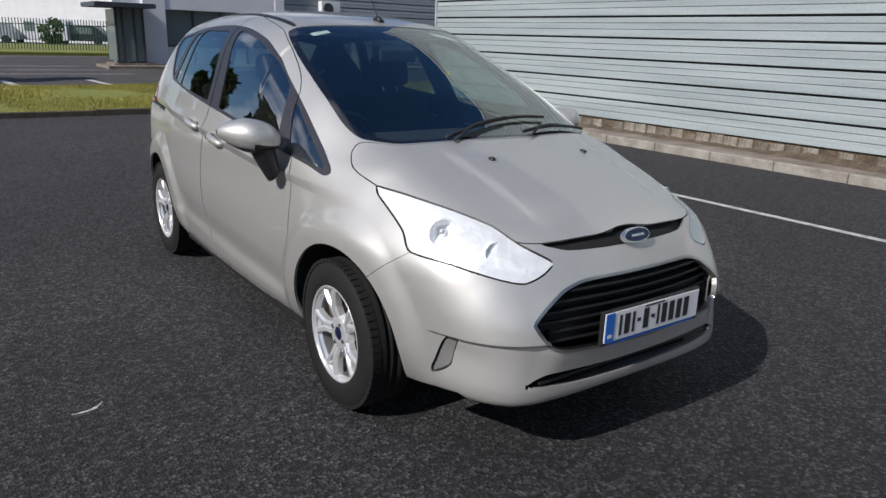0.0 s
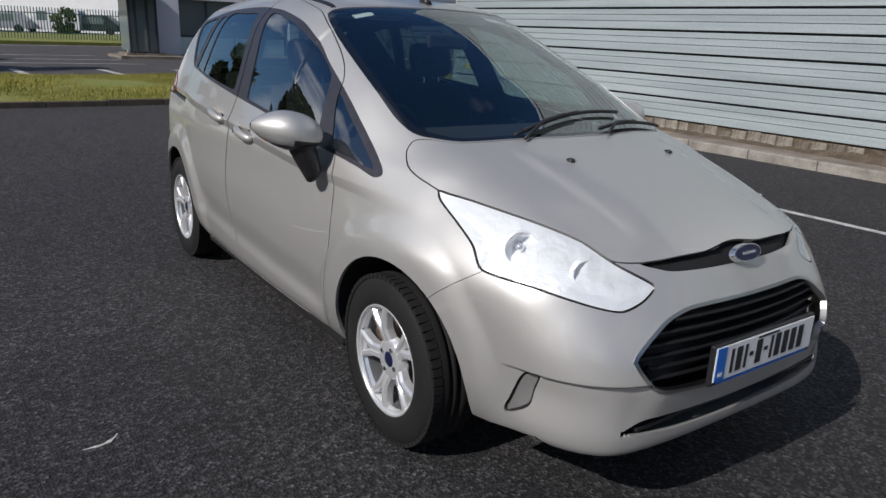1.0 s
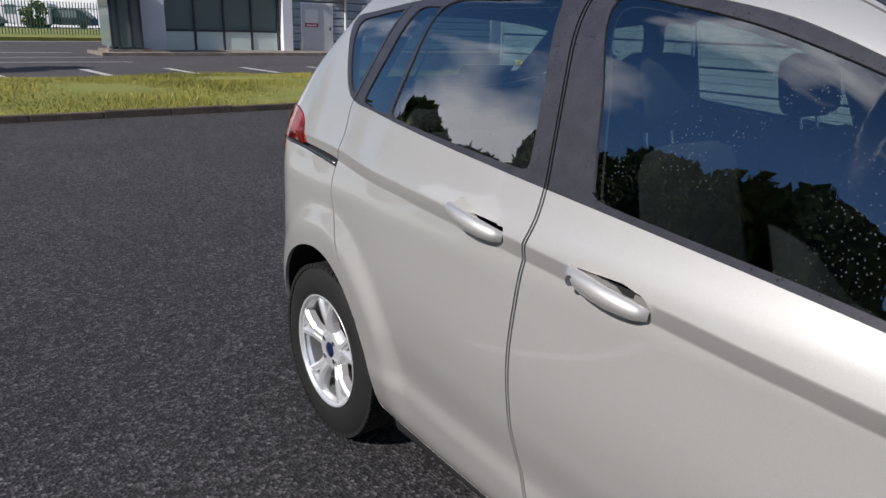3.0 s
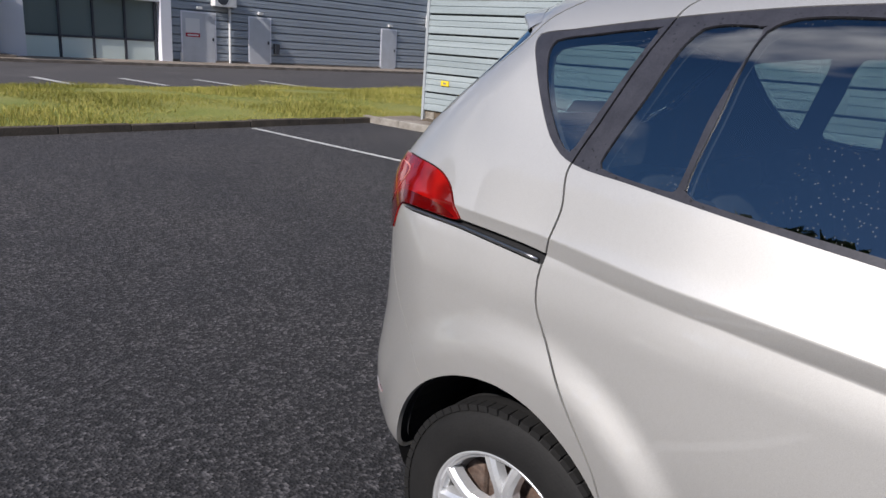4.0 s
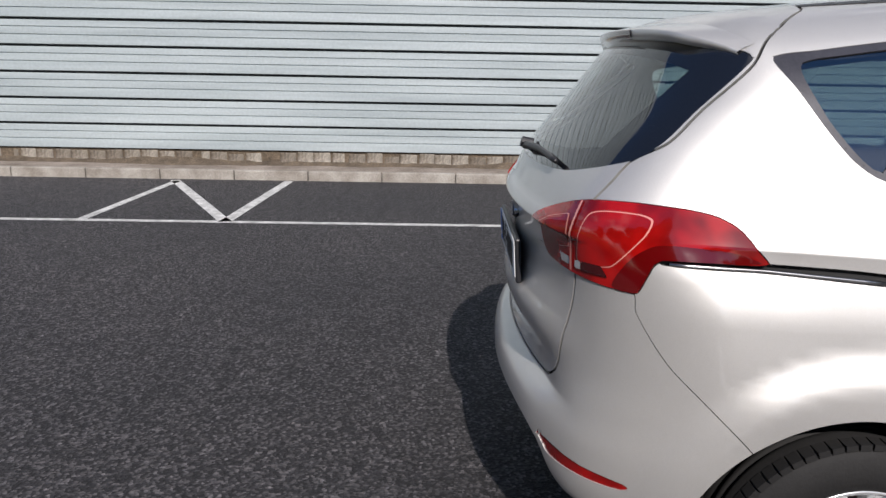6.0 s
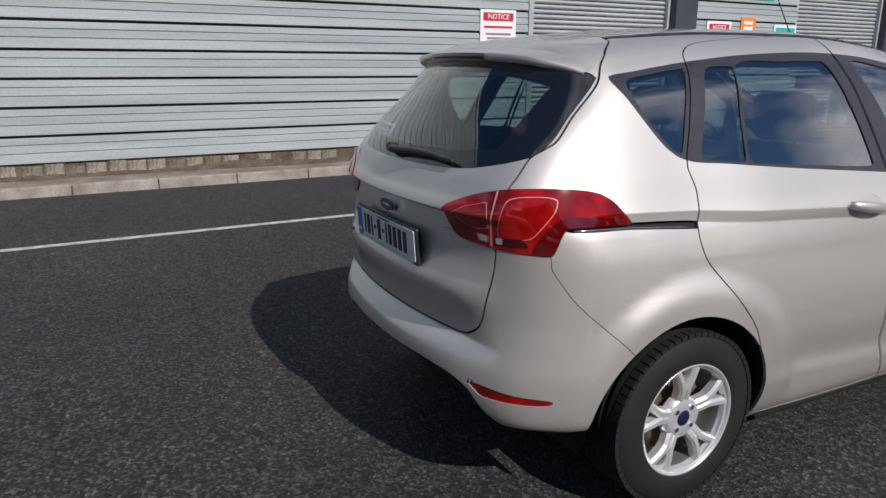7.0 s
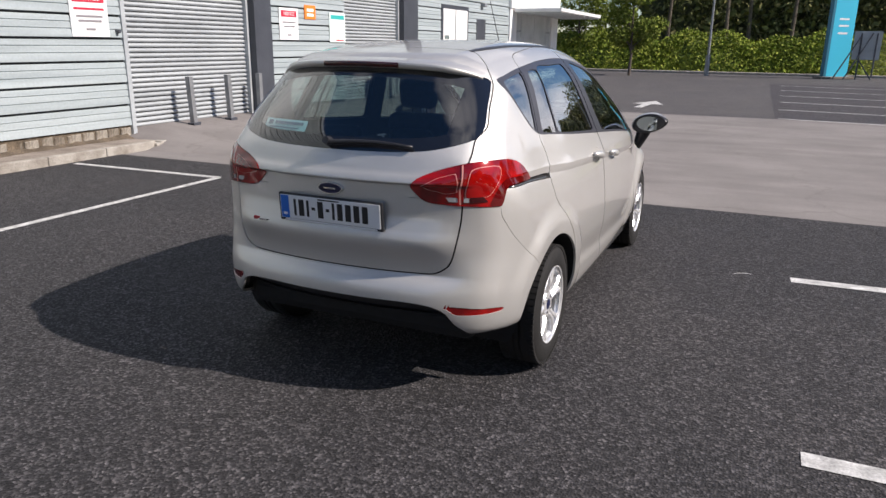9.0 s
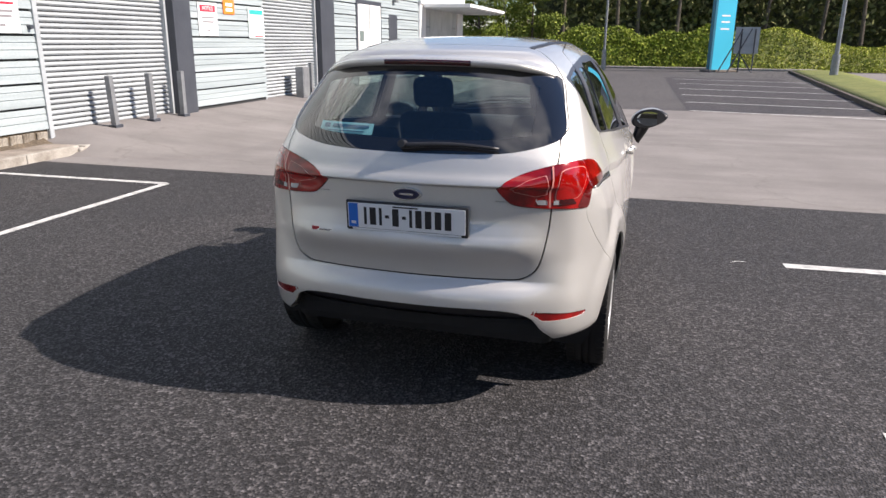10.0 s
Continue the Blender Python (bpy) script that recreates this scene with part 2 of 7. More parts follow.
where = ramp(m, texture_noise(m, 6.0, 3.0).outputs["Fac"], [(0.44, (0.0,) * 3), (0.56, (1.0,) * 3)])
colour(m, blend(m, where.outputs["Color"], old, blend(m, 1.0, old, drops.outputs["Color"], "MULTIPLY")))
mottled("gap_black", (0.006, 0.006, 0.007), (0.01, 0.01, 0.011), 20.0, 0.8)
mottled("grille_black", (0.004, 0.004, 0.005), (0.007, 0.007, 0.008), 20.0, 0.62)
mottled("tyre_rubber", (0.0055, 0.0053, 0.0052), (0.0095, 0.009, 0.0088), 9.0, 0.78, 0.2, 150.0, 0.1)
mottled("alloy", (0.86, 0.87, 0.88), (0.80, 0.81, 0.82), 12.0, 0.27, 0.04, 200.0, metal=0.62)
mottled("brake_rust", (0.10, 0.055, 0.035), (0.17, 0.13, 0.11), 25.0, 0.7, 0.2, 120.0, metal=0.4)
shader("chrome", (0.66, 0.66, 0.67), 0.16, 1.0)
m = shader("lamp_silver", (0.95, 0.96, 0.97), 0.3, 0.25)
bump(m, texture_noise(m, 14.0, 3.0, 0.5).outputs["Fac"], 0.5, 0.02)
shader("mirror_glass", (0.30, 0.34, 0.36), 0.01, 1.0)
shader("badge_blue", (0.007, 0.011, 0.05), 0.3, 0.0, Coat_Weight=0.3)
shader("badge_silver", (0.75, 0.76, 0.78), 0.2, 0.9)
shader("plate_white", (0.78, 0.79, 0.80), 0.4)
shader("plate_blue", (0.01, 0.15, 0.58), 0.4)
shader("plate_ink", (0.015, 0.015, 0.017), 0.5)
m = shader("red_lens", (0.30, 0.004, 0.005), 0.12, 0.0, Coat_Weight=1.0, Coat_Roughness=0.02, Specular_IOR_Level=0.3)
colour(m, ramp(m, texture_noise(m, 11.0, 2.0).outputs["Fac"], [(0.35, (0.15, 0.002, 0.002)), (0.65, (0.36, 0.005, 0.004))]).outputs["Color"])
shader("red_deep", (0.05, 0.002, 0.003), 0.15, 0.0, Coat_Weight=1.0)
shader("lens_pink", (0.66, 0.26, 0.22), 0.2, 0.0, Coat_Weight=1.0)
shader("lens_clear", (0.55, 0.55, 0.55), 0.15, 0.3, Coat_Weight=1.0)
shader("amber", (0.75, 0.22, 0.05), 0.2, 0.0, Coat_Weight=1.0)
mottled("seat_cloth", (0.018, 0.019, 0.022), (0.028, 0.029, 0.033), 40.0, 0.95, 0.2, 400.0)
mottled("cabin_plastic", (0.016, 0.016, 0.018), (0.024, 0.024, 0.026), 15.0, 0.7, 0.1, 200.0)
mottled("roof_lining", (0.34, 0.34, 0.33), (0.29, 0.29, 0.28), 20.0, 0.95)
shader("sticker_blue", (0.30, 0.62, 0.70), 0.5)
shader("sticker_ink", (0.03, 0.12, 0.22), 0.5)
shader("red_mark", (0.42, 0.03, 0.04), 0.4)
shader("lamp_bowl", (0.86, 0.87, 0.89), 0.14, 0.9)
shader("frit_black", (0.008, 0.009, 0.012), 0.04, 0.0, Coat_Weight=1.0)
m = shader("fog_lens", (0.40, 0.40, 0.39), 0.22, 0.6, Coat_Weight=1.0)
bump(m, texture_noise(m, 60.0, 2.0, 0.5).outputs["Fac"], 0.12, 0.01)
shader("barrel_grey", (0.22, 0.225, 0.23), 0.45, 0.6)
shader("dull_chrome", (0.42, 0.42, 0.42), 0.28, 1.0)
shader("red_dark", (0.10, 0.0015, 0.002), 0.12, 0.0, Coat_Weight=1.0, Coat_Roughness=0.02)

# ---- building helpers ----
SITE = pose(0, 0, 0, 0, 0, 1.0)


def mesh_object(name, bm, material, parent=None, smooth=False):
    """Link a bmesh as one mesh object."""
    me = bpy.data.meshes.new(name)
    bmesh.ops.recalc_face_normals(bm, faces=bm.faces)
    bm.to_mesh(me)
    bm.free()
    for p in me.polygons:
        p.use_smooth = smooth
    if material:
        me.materials.append(MATS[material])
    ob = new(name, me)
    if parent is not None:
        ob.parent = parent
    return ob


def part(name, bm, material, parent, label="", smooth=False):
    """A mesh part under a thing, in the thing's own space."""
    ob = mesh_object(name, bm, material, parent, smooth)
    return tagged(ob, label)


def box(bm, x0, y0, z0, x1, y1, z1, bevel=0.0):
    """An axis-parallel box, with rounded edges where bevel is given."""
    m = Matrix.Translation(((x0 + x1) / 2, (y0 + y1) / 2, (z0 + z1) / 2)) @ Matrix.Diagonal((abs(x1 - x0), abs(y1 - y0), abs(z1 - z0), 1))
    made = bmesh.ops.create_cube(bm, size=1.0, matrix=m)
    if bevel:
        edges = list({e for v in made["verts"] for e in v.link_edges})
        bmesh.ops.bevel(bm, geom=edges, offset=bevel, segments=2, affect="EDGES", profile=0.5)
    return bm


def boxed(*sizes, bevel=0.0):
    return box(bmesh.new(), *sizes, bevel=bevel)


def rod(bm, a, b, r0, r1=None, segments=12):
    """A round bar from a to b."""
    a, b = Vector(a), Vector(b)
    d = b - a
    m = Matrix.Translation((a + b) / 2) @ d.to_track_quat("Z", "Y").to_matrix().to_4x4()
    bmesh.ops.create_cone(bm, cap_ends=True, segments=segments, radius1=r0, radius2=r0 if r1 is None else r1, depth=d.length, matrix=m)
    return bm


def empty(name, m, label="", category="", group="", kind=""):
    ob = new(name)
    ob.empty_display_size = 0.1
    ob.matrix_world = m
    return tagged(ob, label, category, group, kind)


def at_site(n, s, z=0.0, turn=0.0):
    """A pose on the site: n across to the warehouse, s along it, turned in degrees."""
    return SITE @ pose(n, s, z, 0, 0, turn)


def structure(name, bm, material, label, m=None, category="", smooth=False):
    ob = mesh_object(name, bm, material, None, smooth)
    ob.matrix_world = SITE if m is None else m
    return tagged(ob, label, category, "", "structure")


# ---- ground ----
WALL_N, KERB_N, BAY_N, GRASS_S, WALL_TOP = 7.25, 6.54, 4.12, 9.95, 9.06
bm = bmesh.new()
bmesh.ops.create_grid(bm, x_segments=1, y_segments=1, size=1.0, matrix=Matrix.Diagonal((900, 900, 1, 1)))
structure("ground", bm, "far_asphalt", "wide worn grey asphalt ground reaching the horizon", pose(0, 0, -0.012), "ground")


def sheet(x0, y0, x1, y1, z, steps=1):
    b = bmesh.new()
    bmesh.ops.create_grid(b, x_segments=steps, y_segments=steps, size=0.5,
                          matrix=Matrix.Translation(((x0 + x1) / 2, (y0 + y1) / 2, z)) @ Matrix.Diagonal((x1 - x0, y1 - y0, 1, 1)))
    return b


structure("parking_surface", sheet(-14, -2.84, KERB_N, GRASS_S, 0.0), "asphalt", "dark chipped asphalt of the parking bays", category="road")
structure("bay_surface", sheet(-7.2, -31.0, -2.1, -13.36, -0.006), "bay_asphalt", "darker asphalt of the far parking bays", category="road")
structure("concrete_lane", sheet(-30, -13.4, 14, -2.75, -0.004), "old_asphalt", "pale worn asphalt lane across the yard", category="road")
bm = bmesh.new()
box(bm, KERB_N + 0.08, -3.55, -0.05, WALL_N + 0.3, GRASS_S - 0.05, 0.11)
structure("footpath", bm, "concrete", "stained brown concrete strip along the warehouse wall", category="pavement")
# kerb stones along the footpath
kerb = empty("kerb", SITE, "pale worn concrete kerb stones along the footpath", "kerb", "", "structure")
s = -3.5
while s < GRASS_S - 0.2:
    part("kerb_stone", boxed(KERB_N, s + 0.004, -0.08, KERB_N + 0.085, s + 0.906, 0.115 + 0.006 * math.sin(s * 7), bevel=0.014), "kerb_stone", kerb)
    s += 0.91
grass_kerb = empty("grass_kerb", SITE, "dark weathered low kerb edging the grass", "kerb", "", "structure")
n = -16.0
while n < KERB_N + 0.3:
    part("kerb_stone", boxed(n, GRASS_S, -0.08, n + 0.905, GRASS_S + 0.11, 0.10 + 0.008 * math.sin(n * 5), bevel=0.012), "dark_kerb", grass_kerb)
    n += 0.915

# ---- white painted lines ----
def line(a, b, width, name="bay_line", label="worn white painted parking line"):
    a, b = Vector((*a, 0)), Vector((*b, 0))
    d = (b - a).normalized()
    side = Vector((-d.y, d.x, 0)) * width / 2
    b_ = bmesh.new()
    b_.faces.new([b_.verts.new(p + Vector((0, 0, 0.004))) for p in (a - side, b - side, b + side, a + side)])
    return structure(name, b_, "road_paint", label, category="road marking")


line((BAY_N, -2.03), (BAY_N - 0.03, GRASS_S - 0.12), 0.09)
line((BAY_N, -2.03), (KERB_N - 0.1, -1.98), 0.09)
line((BAY_N, 5.4), (KERB_N - 0.15, 5.33), 0.09)
line((KERB_N - 0.1, 5.38), (BAY_N, 4.1), 0.11)
line((BAY_N, 4.1), (KERB_N - 0.05, 4.0), 0.11)
line((-2.01, -0.74), (-4.8, -0.85), 0.11)
line((-1.97, 1.73), (-4.8, 1.75), 0.11)

for k in range(6):
    s0 = -13.5 - k * (2.55 + 0.12 * k)
    line((-2.15 - 0.06 * k, s0), (-6.4 - 0.35 * k, s0 + 0.75 + 0.1 * k), 0.12)
for (a, b) in (((-8.0, 23.2), (4.2, 22.6)), ((-8.0, 25.4), (4.0, 25.2)), ((-7.0, 28.0), (3.6, 28.2))):
    line(a, b, 0.16, "bay_mark", "faded white bay line on the far road")
line((0.9, 37.9), (7.4, 39.6), 0.3, "hatching", "faded white painted hatching")
for n in (-1.5, 0.05, 2.25, 4.35, 6.5, 8.6, 10.7):
    line((n - 0.05, 19.7), (n + 0.1, 17.5), 0.2, "bay_mark", "short white bay mark")
# direction arrow
bm = bmesh.new()
bm.faces.new([bm.verts.new((x, y, 0.004)) for x, y in ((-0.11, 0.0), (0.11, 0.0), (0.11, -1.3), (0.42, -1.3), (0.0, -2.6), (-0.42, -1.3), (-0.11, -1.3))])
structure("arrow_mark", bm, "road_paint", "white painted direction arrow", SITE @ pose(1.2, -14.9, 0, 0, 0, -3), "road marking")
bm = bmesh.new()
rows = []
for k in range(9):
    u = k / 8
    c = Vector((0.035 * math.sin(u * 2.6), 0.13 * u, 0.003))
    w = 0.007 * math.sin(math.pi * (0.12 + 0.8 * u)) * (1 + 0.4 * math.sin(k * 4.1))
    rows.append([bm.verts.new(c + Vector((d, 0, 0))) for d in (-w, w)])
for a, b in zip(rows, rows[1:]):
    bm.faces.new((a[0], a[1], b[1], b[0]))
structure("paint_scuff", bm, "road_paint", "small white scuff on the asphalt", SITE @ pose(-1.76, -0.76, 0, 0, 0, -60), "road marking")

# ---- warehouse ----
PITCH = 0.325


def cladding(length, courses, base, pitch=PITCH, dark=False):
    """One profiled sheet per course along +Y, facing -X, with shallow ribs and a lapped lower edge."""
    out = []
    for k in range(courses):
        z = base + k * pitch
        u = pitch / 0.316
        prof = [(0.0, z), (-0.042, z + 0.004 * u), (-0.042, z + 0.022 * u), (-0.036, z + 0.10 * u), (-0.022, z + 0.107 * u), (-0.022, z + 0.114 * u), (-0.036, z + 0.121 * u), (-0.033, z + 0.194 * u), (-0.019, z + 0.201 * u), (-0.019, z + 0.208 * u),
                (-0.033, z + 0.215 * u), (-0.028, z + 0.276 * u), (-0.018, z + 0.286 * u), (0.0, z + 0.288 * u)]
        b = bmesh.new()
        v0 = [b.verts.new((x, 0, zz)) for x, zz in prof]
        v1 = [b.verts.new((x, length, zz)) for x, zz in prof]
        for i in range(len(prof) - 1):
            b.faces.new((v0[i], v0[i + 1], v1[i + 1], v1[i]))
        b.faces.new(v0)
        b.faces.new(v1[::-1])
        out.append(b)
    return out


def clad_wall(name, n, s0, s1, base, courses, material, label, pitch=PITCH, turn=0.0):
    """A wall with its sheets as parts; the joints between the sheets are dark."""
    m = at_site(n, s0, 0, turn)
    wall = structure(name, boxed(0.001, 0, 0.0, 0.22, s1 - s0, base + courses * pitch), "seam_shadow", label, m, "wall")
    for b in cladding(s1 - s0, courses, base, pitch):
        part("cladding_sheet", b, material, wall)
    return wall


END_S = 9.3
clad_wall("wall_warehouse", WALL_N, -3.72, END_S, 0.29, 27, "white_cladding", "pale grey-white horizontal metal cladding with dark lap joints")
clad_wall("wall_bay", WALL_N, -10.15, -7.3, 0.29, 27, "white_cladding", "pale metal cladding between two roller shutters")
clad_wall("wall_far", WALL_N, -22.0, -13.9, 0.29, 27, "white_cladding", "pale metal cladding near the white entrance")
structure("wall_over_shutters", boxed(WALL_N, -14.0, 4.4, WALL_N + 0.3, -3.7, WALL_TOP), "white_cladding", "pale wall over the shutters", category="wall")
structure("roof_warehouse", boxed(WALL_N - 0.1, -22.1, WALL_TOP, 34.0, END_S + 0.1, WALL_TOP + 0.2), "grey_cladding", "flat grey warehouse roof", category="roof")
structure("wall_end", boxed(WALL_N + 0.22, END_S - 0.24, 0.0, 34.0, END_S - 0.02, WALL_TOP), "white_cladding", "end wall of the warehouse", category="wall")
structure("corner_trim", boxed(WALL_N - 0.055, END_S - 0.005, 0.11, WALL_N + 0.13, END_S + 0.05, WALL_TOP, bevel=0.006), "shutter_metal", "grey folded metal corner trim", category="trim")
structure("corner_trim_shutter", boxed(WALL_N - 0.06, -3.79, 0.11, WALL_N + 0.10, -3.71, WALL_TOP, bevel=0.006), "shutter_metal", "grey folded metal trim beside the shutter", category="trim")

# the brick course under the sheets
course = structure("base_course", boxed(WALL_N - 0.006, -3.72, 0.0, WALL_N + 0.0005, END_S, 0.285), "dirt", "weathered stained block course at the wall's foot", category="wall")
bm = boxed(0, 0, 0, 0.04, 0.222, 0.15, bevel=0.012)
brick_mesh = bpy.data.meshes.new("brick")
bm.to_mesh(brick_mesh)
bm.free()
m = mottled("brick_paint", (0.36, 0.34, 0.305), (0.14, 0.12, 0.098), 3.5, 0.92, 0.35, 25.0, 0.4)
info = m.node_tree.nodes.new("ShaderNodeObjectInfo")
tone = ramp(m, info.outputs["Random"], [(0.0, (0.55, 0.5, 0.45)), (0.45, (0.9, 0.87, 0.82)), (1.0, (1.1, 1.08, 1.04))])
old = m.node_tree.nodes["Principled BSDF"].inputs["Base Color"].links[0].from_socket
colour(m, blend(m, 1.0, old, tone.outputs["Color"], "MULTIPLY"))
brick_mesh.materials.append(m)
rng = random.Random(14)
s = -3.70
while s < END_S - 0.22:
    b = new("block", brick_mesh)
    b.parent = course
    b.location = (WALL_N - 0.014 + rng.uniform(-0.012, 0.010), s, 0.122 + rng.uniform(-0.02, 0.008))
    b.rotation_euler = (radians(rng.uniform(-2.5, 2.5)), 0, radians(rng.uniform(-3, 3)))
    b.scale = (1, rng.uniform(0.9, 1.02), rng.uniform(0.85, 1.05))
    s += 0.228
# earth washed up against the blocks
bm = bmesh.new()
rows = []
for s in np.arange(-3.6, END_S, 0.09):
    h = 0.03 + 0.05 * max(0.0, math.sin(s * 1.9) * math.sin(s * 0.73 + 1)) + rng.uniform(0, 0.022)
    w = 0.10 + 0.10 * max(0.0, math.sin(s * 1.1 + 2)) + rng.uniform(0, 0.05)
    rows.append([bm.verts.new((WALL_N - d, s, 0.108 + z)) for d, z in ((-0.02, h), (0.03, h * 0.9), (0.03 + w * 0.5, h * 0.35), (0.04 + w, -0.003))])
for a, b in zip(rows, rows[1:]):
    for i in range(3):
        bm.faces.new((a[i], a[i + 1], b[i + 1], b[i]))
structure("dirt_strip", bm, "dirt", "brown earth washed up along the wall's foot", category="earth", smooth=True)


def shutter(name, s0, s1, top):
    """A roller shutter of curved slats between two guides."""
    sh = structure(name, boxed(0.13, s0, 0.1, 0.16, s1, top), "seam_shadow", "closed ribbed grey-white roller shutter", at_site(WALL_N, 0), "shutter")
    z = 0.15
    while z < top:
        b = bmesh.new()
        rows = []
        for u in np.linspace(0, 1, 6):
            x = 0.125 - 0.034 * math.sin(math.pi * u) ** 0.8
            rows.append([b.verts.new((x, s, z + 0.063 * u)) for s in (s0 + 0.03, s1 - 0.03)])
        for a, c in zip(rows, rows[1:]):
            b.faces.new((a[0], c[0], c[1], a[1]))
        part("slat", b, "shutter_metal", sh)
        z += 0.0765
    for s in (s0, s1 - 0.06):
        part("guide", boxed(0.02, s, 0.1, 0.14, s + 0.06, top, bevel=0.006), "shutter_metal", sh)
    return sh


shutter("shutter_1", -6.78, -3.80, 4.4)
shutter("shutter_2", -13.03, -10.18, 4.4)
structure("column_1", boxed(WALL_N - 0.12, -7.30, 0.1, WALL_N + 0.2, -6.78, WALL_TOP, bevel=0.01), "dark_steel", "dark blue-grey steel column beside the shutter", category="column")
structure("column_2", boxed(WALL_N - 0.12, -13.9, 0.1, WALL_N + 0.2, -13.03, WALL_TOP, bevel=0.01), "dark_steel", "dark blue-grey steel column beside the shutter", category="column")

# ramp in front of the shutters
def ease_in(d, length=0.9):
    u = min(1.0, max(0.0, d / length))
    return u * u * (3 - 2 * u)


bm = bmesh.new()
rows = []
for s in np.linspace(-23.0, -3.0, 60):
    fade = ease_in(-3.1 - s)
    rows.append([bm.verts.new((n, s, -0.03 * (1 - fade) + 0.225 * max(0.0, (n - 4.6) / (WALL_N - 4.6)) ** 1.25 * fade - (0.012 if n < 4.65 else 0.0))) for n in np.linspace(4.4, WALL_N + 0.2, 15)])
for a, b in zip(rows, rows[1:]):
    for i in range(14):
        bm.faces.new((a[i], a[i + 1], b[i + 1], b[i]))
structure("ramp", bm, "old_asphalt", "pale worn ramp rising to the shutters", category="pavement", smooth=True)
# rounded end of the footpath
end_cap = structure("footpath_end", boxed(KERB_N + 0.15, -3.95, -0.05, WALL_N + 0.05, -3.5, 0.10, bevel=0.04), "kerb_stone", "broken worn end of the concrete footpath", category="pavement")
b = bmesh.new()
for k in range(7):
    a = radians(180 + 90 * k / 6)
    x, y = KERB_N + 0.55 + 0.50 * math.cos(a), -3.55 + 0.45 * math.sin(a)
    box(b, x - 0.1, y - 0.09, -0.06, x + 0.1, y + 0.09, 0.085 + 0.02 * math.sin(k * 2.1), 0.025)
part("kerb_end", b, "kerb_stone", end_cap)

# steel bollards
def bollard(s, n, z, tilt):
    b = empty("bollard", at_site(n, s, z, 0) @ pose(0, 0, 0, tilt, 0, 0), "square galvanised steel bollard on a small foot plate", "bollard", "bollards before the shutters")
    part("post", boxed(-0.045, -0.045, 0.01, 0.045, 0.045, 0.80, bevel=0.006), "galvanised", b)
    part("foot_plate", boxed(-0.075, -0.085, 0.0, 0.075, 0.085, 0.05, bevel=0.008), "dark_steel", b, "dark foot plate")
    return b


for s, tilt in ((-4.86, -3.0), (-5.80, -2.0), (-6.66, 0.0)):
    bollard(s, 7.02, 0.19, tilt)
bollard(-12.05, 7.02, 0.19, 0.0)
b = empty("meter_box", at_site(6.98, -11.5, 0.19), "grey metal utility box beside the shutter", "box")
part("body", boxed(-0.1, -0.18, 0, 0.1, 0.18, 0.72, bevel=0.01), "galvanised", b)
part("door", boxed(-0.108, -0.15, 0.05, -0.1, 0.15, 0.67, bevel=0.003), "galvanised", b)

# signs on the cladding
def letters(parent, text, size, x, y, z, material):
    """Flat letters facing -X, running along -Y."""
    cu = bpy.data.curves.new("lettering", "FONT")
    cu.body, cu.size, cu.align_x, cu.align_y, cu.extrude = text, size, "CENTER", "CENTER", 0.0015
    tmp = bpy.data.objects.new("tmp", cu)
    me = bpy.data.meshes.new_from_object(tmp)
    bpy.data.objects.remove(tmp)
    me.materials.clear()
    me.materials.append(MATS[material])
    ob = new("lettering", me)
    ob.parent = parent
    ob.matrix_basis = pose(x, y, z, 90, 0, -90)
    return ob


shader("sign_white", (0.80, 0.80, 0.80), 0.5)
shader("sign_red", (0.50, 0.02, 0.05), 0.5)
shader("sign_orange", (0.85, 0.22, 0.03), 0.5)
shader("sign_teal", (0.02, 0.40, 0.38), 0.5)
shader("sign_ink", (0.22, 0.21, 0.22), 0.6)
shader("sign_yellow", (0.85, 0.62, 0.03), 0.5)
shader("sign_pale_green", (0.70, 0.80, 0.76), 0.5)


def board(name, s0, s1, z0, z1, material, label):
    b = empty(name, at_site(WALL_N - 0.05, s0, z0), label, "sign")
    part("panel", boxed(-0.004, s1 - s0, 0, 0.012, 0, z1 - z0, bevel=0.002), material, b)
    return b, s0 - s1, z1 - z0


b, w, h = board("notice_board", -2.83, -3.47, 1.60, 2.23, "sign_white", "white notice sign with a red oval header")
bm = boxed(-0.008, -w + 0.05, h * 0.74, -0.004, -0.05, h * 0.93, bevel=0.0015)
part("header", bm, "sign_red", b, "red header")
letters(b, "NOTICE", 0.105, -0.0105, -w / 2, h * 0.835, "sign_white")
for z, f in ((0.60, 0.8), (0.44, 0.7), (0.34, 0.62), (0.16, 0.25)):
    part("text_bar", boxed(-0.007, -w / 2 - w * f / 2, h * z - 0.016, -0.004, -w / 2 + w * f / 2, h * z + 0.016), "sign_ink" if z < 0.5 else "sign_red", b)
b, w, h = board("notice_board", -7.64, -8.28, 1.60, 2.21, "sign_white", "white notice sign with a red header")
part("header", boxed(-0.008, -w + 0.06, h * 0.72, -0.004, -0.06, h * 0.92), "sign_red", b, "red header")
letters(b, "NOTICE", 0.10, -0.0105, -w / 2, h * 0.82, "sign_white")
for z, f in ((0.55, 0.7), (0.42, 0.6), (0.15, 0.2)):
    part("text_bar", boxed(-0.007, -w / 2 - w * f / 2, h * z - 0.014, -0.004, -w / 2 + w * f / 2, h * z + 0.014), "sign_ink", b)
b, w, h = board("warning_sign", -8.53, -8.94, 2.02, 2.30, "sign_orange", "small orange warning sign")
for z in (0.3, 0.65):
    part("text_bar", boxed(-0.007, -w + 0.08, h * z - 0.03, -0.004, -0.08, h * z + 0.03), "sign_white", b)
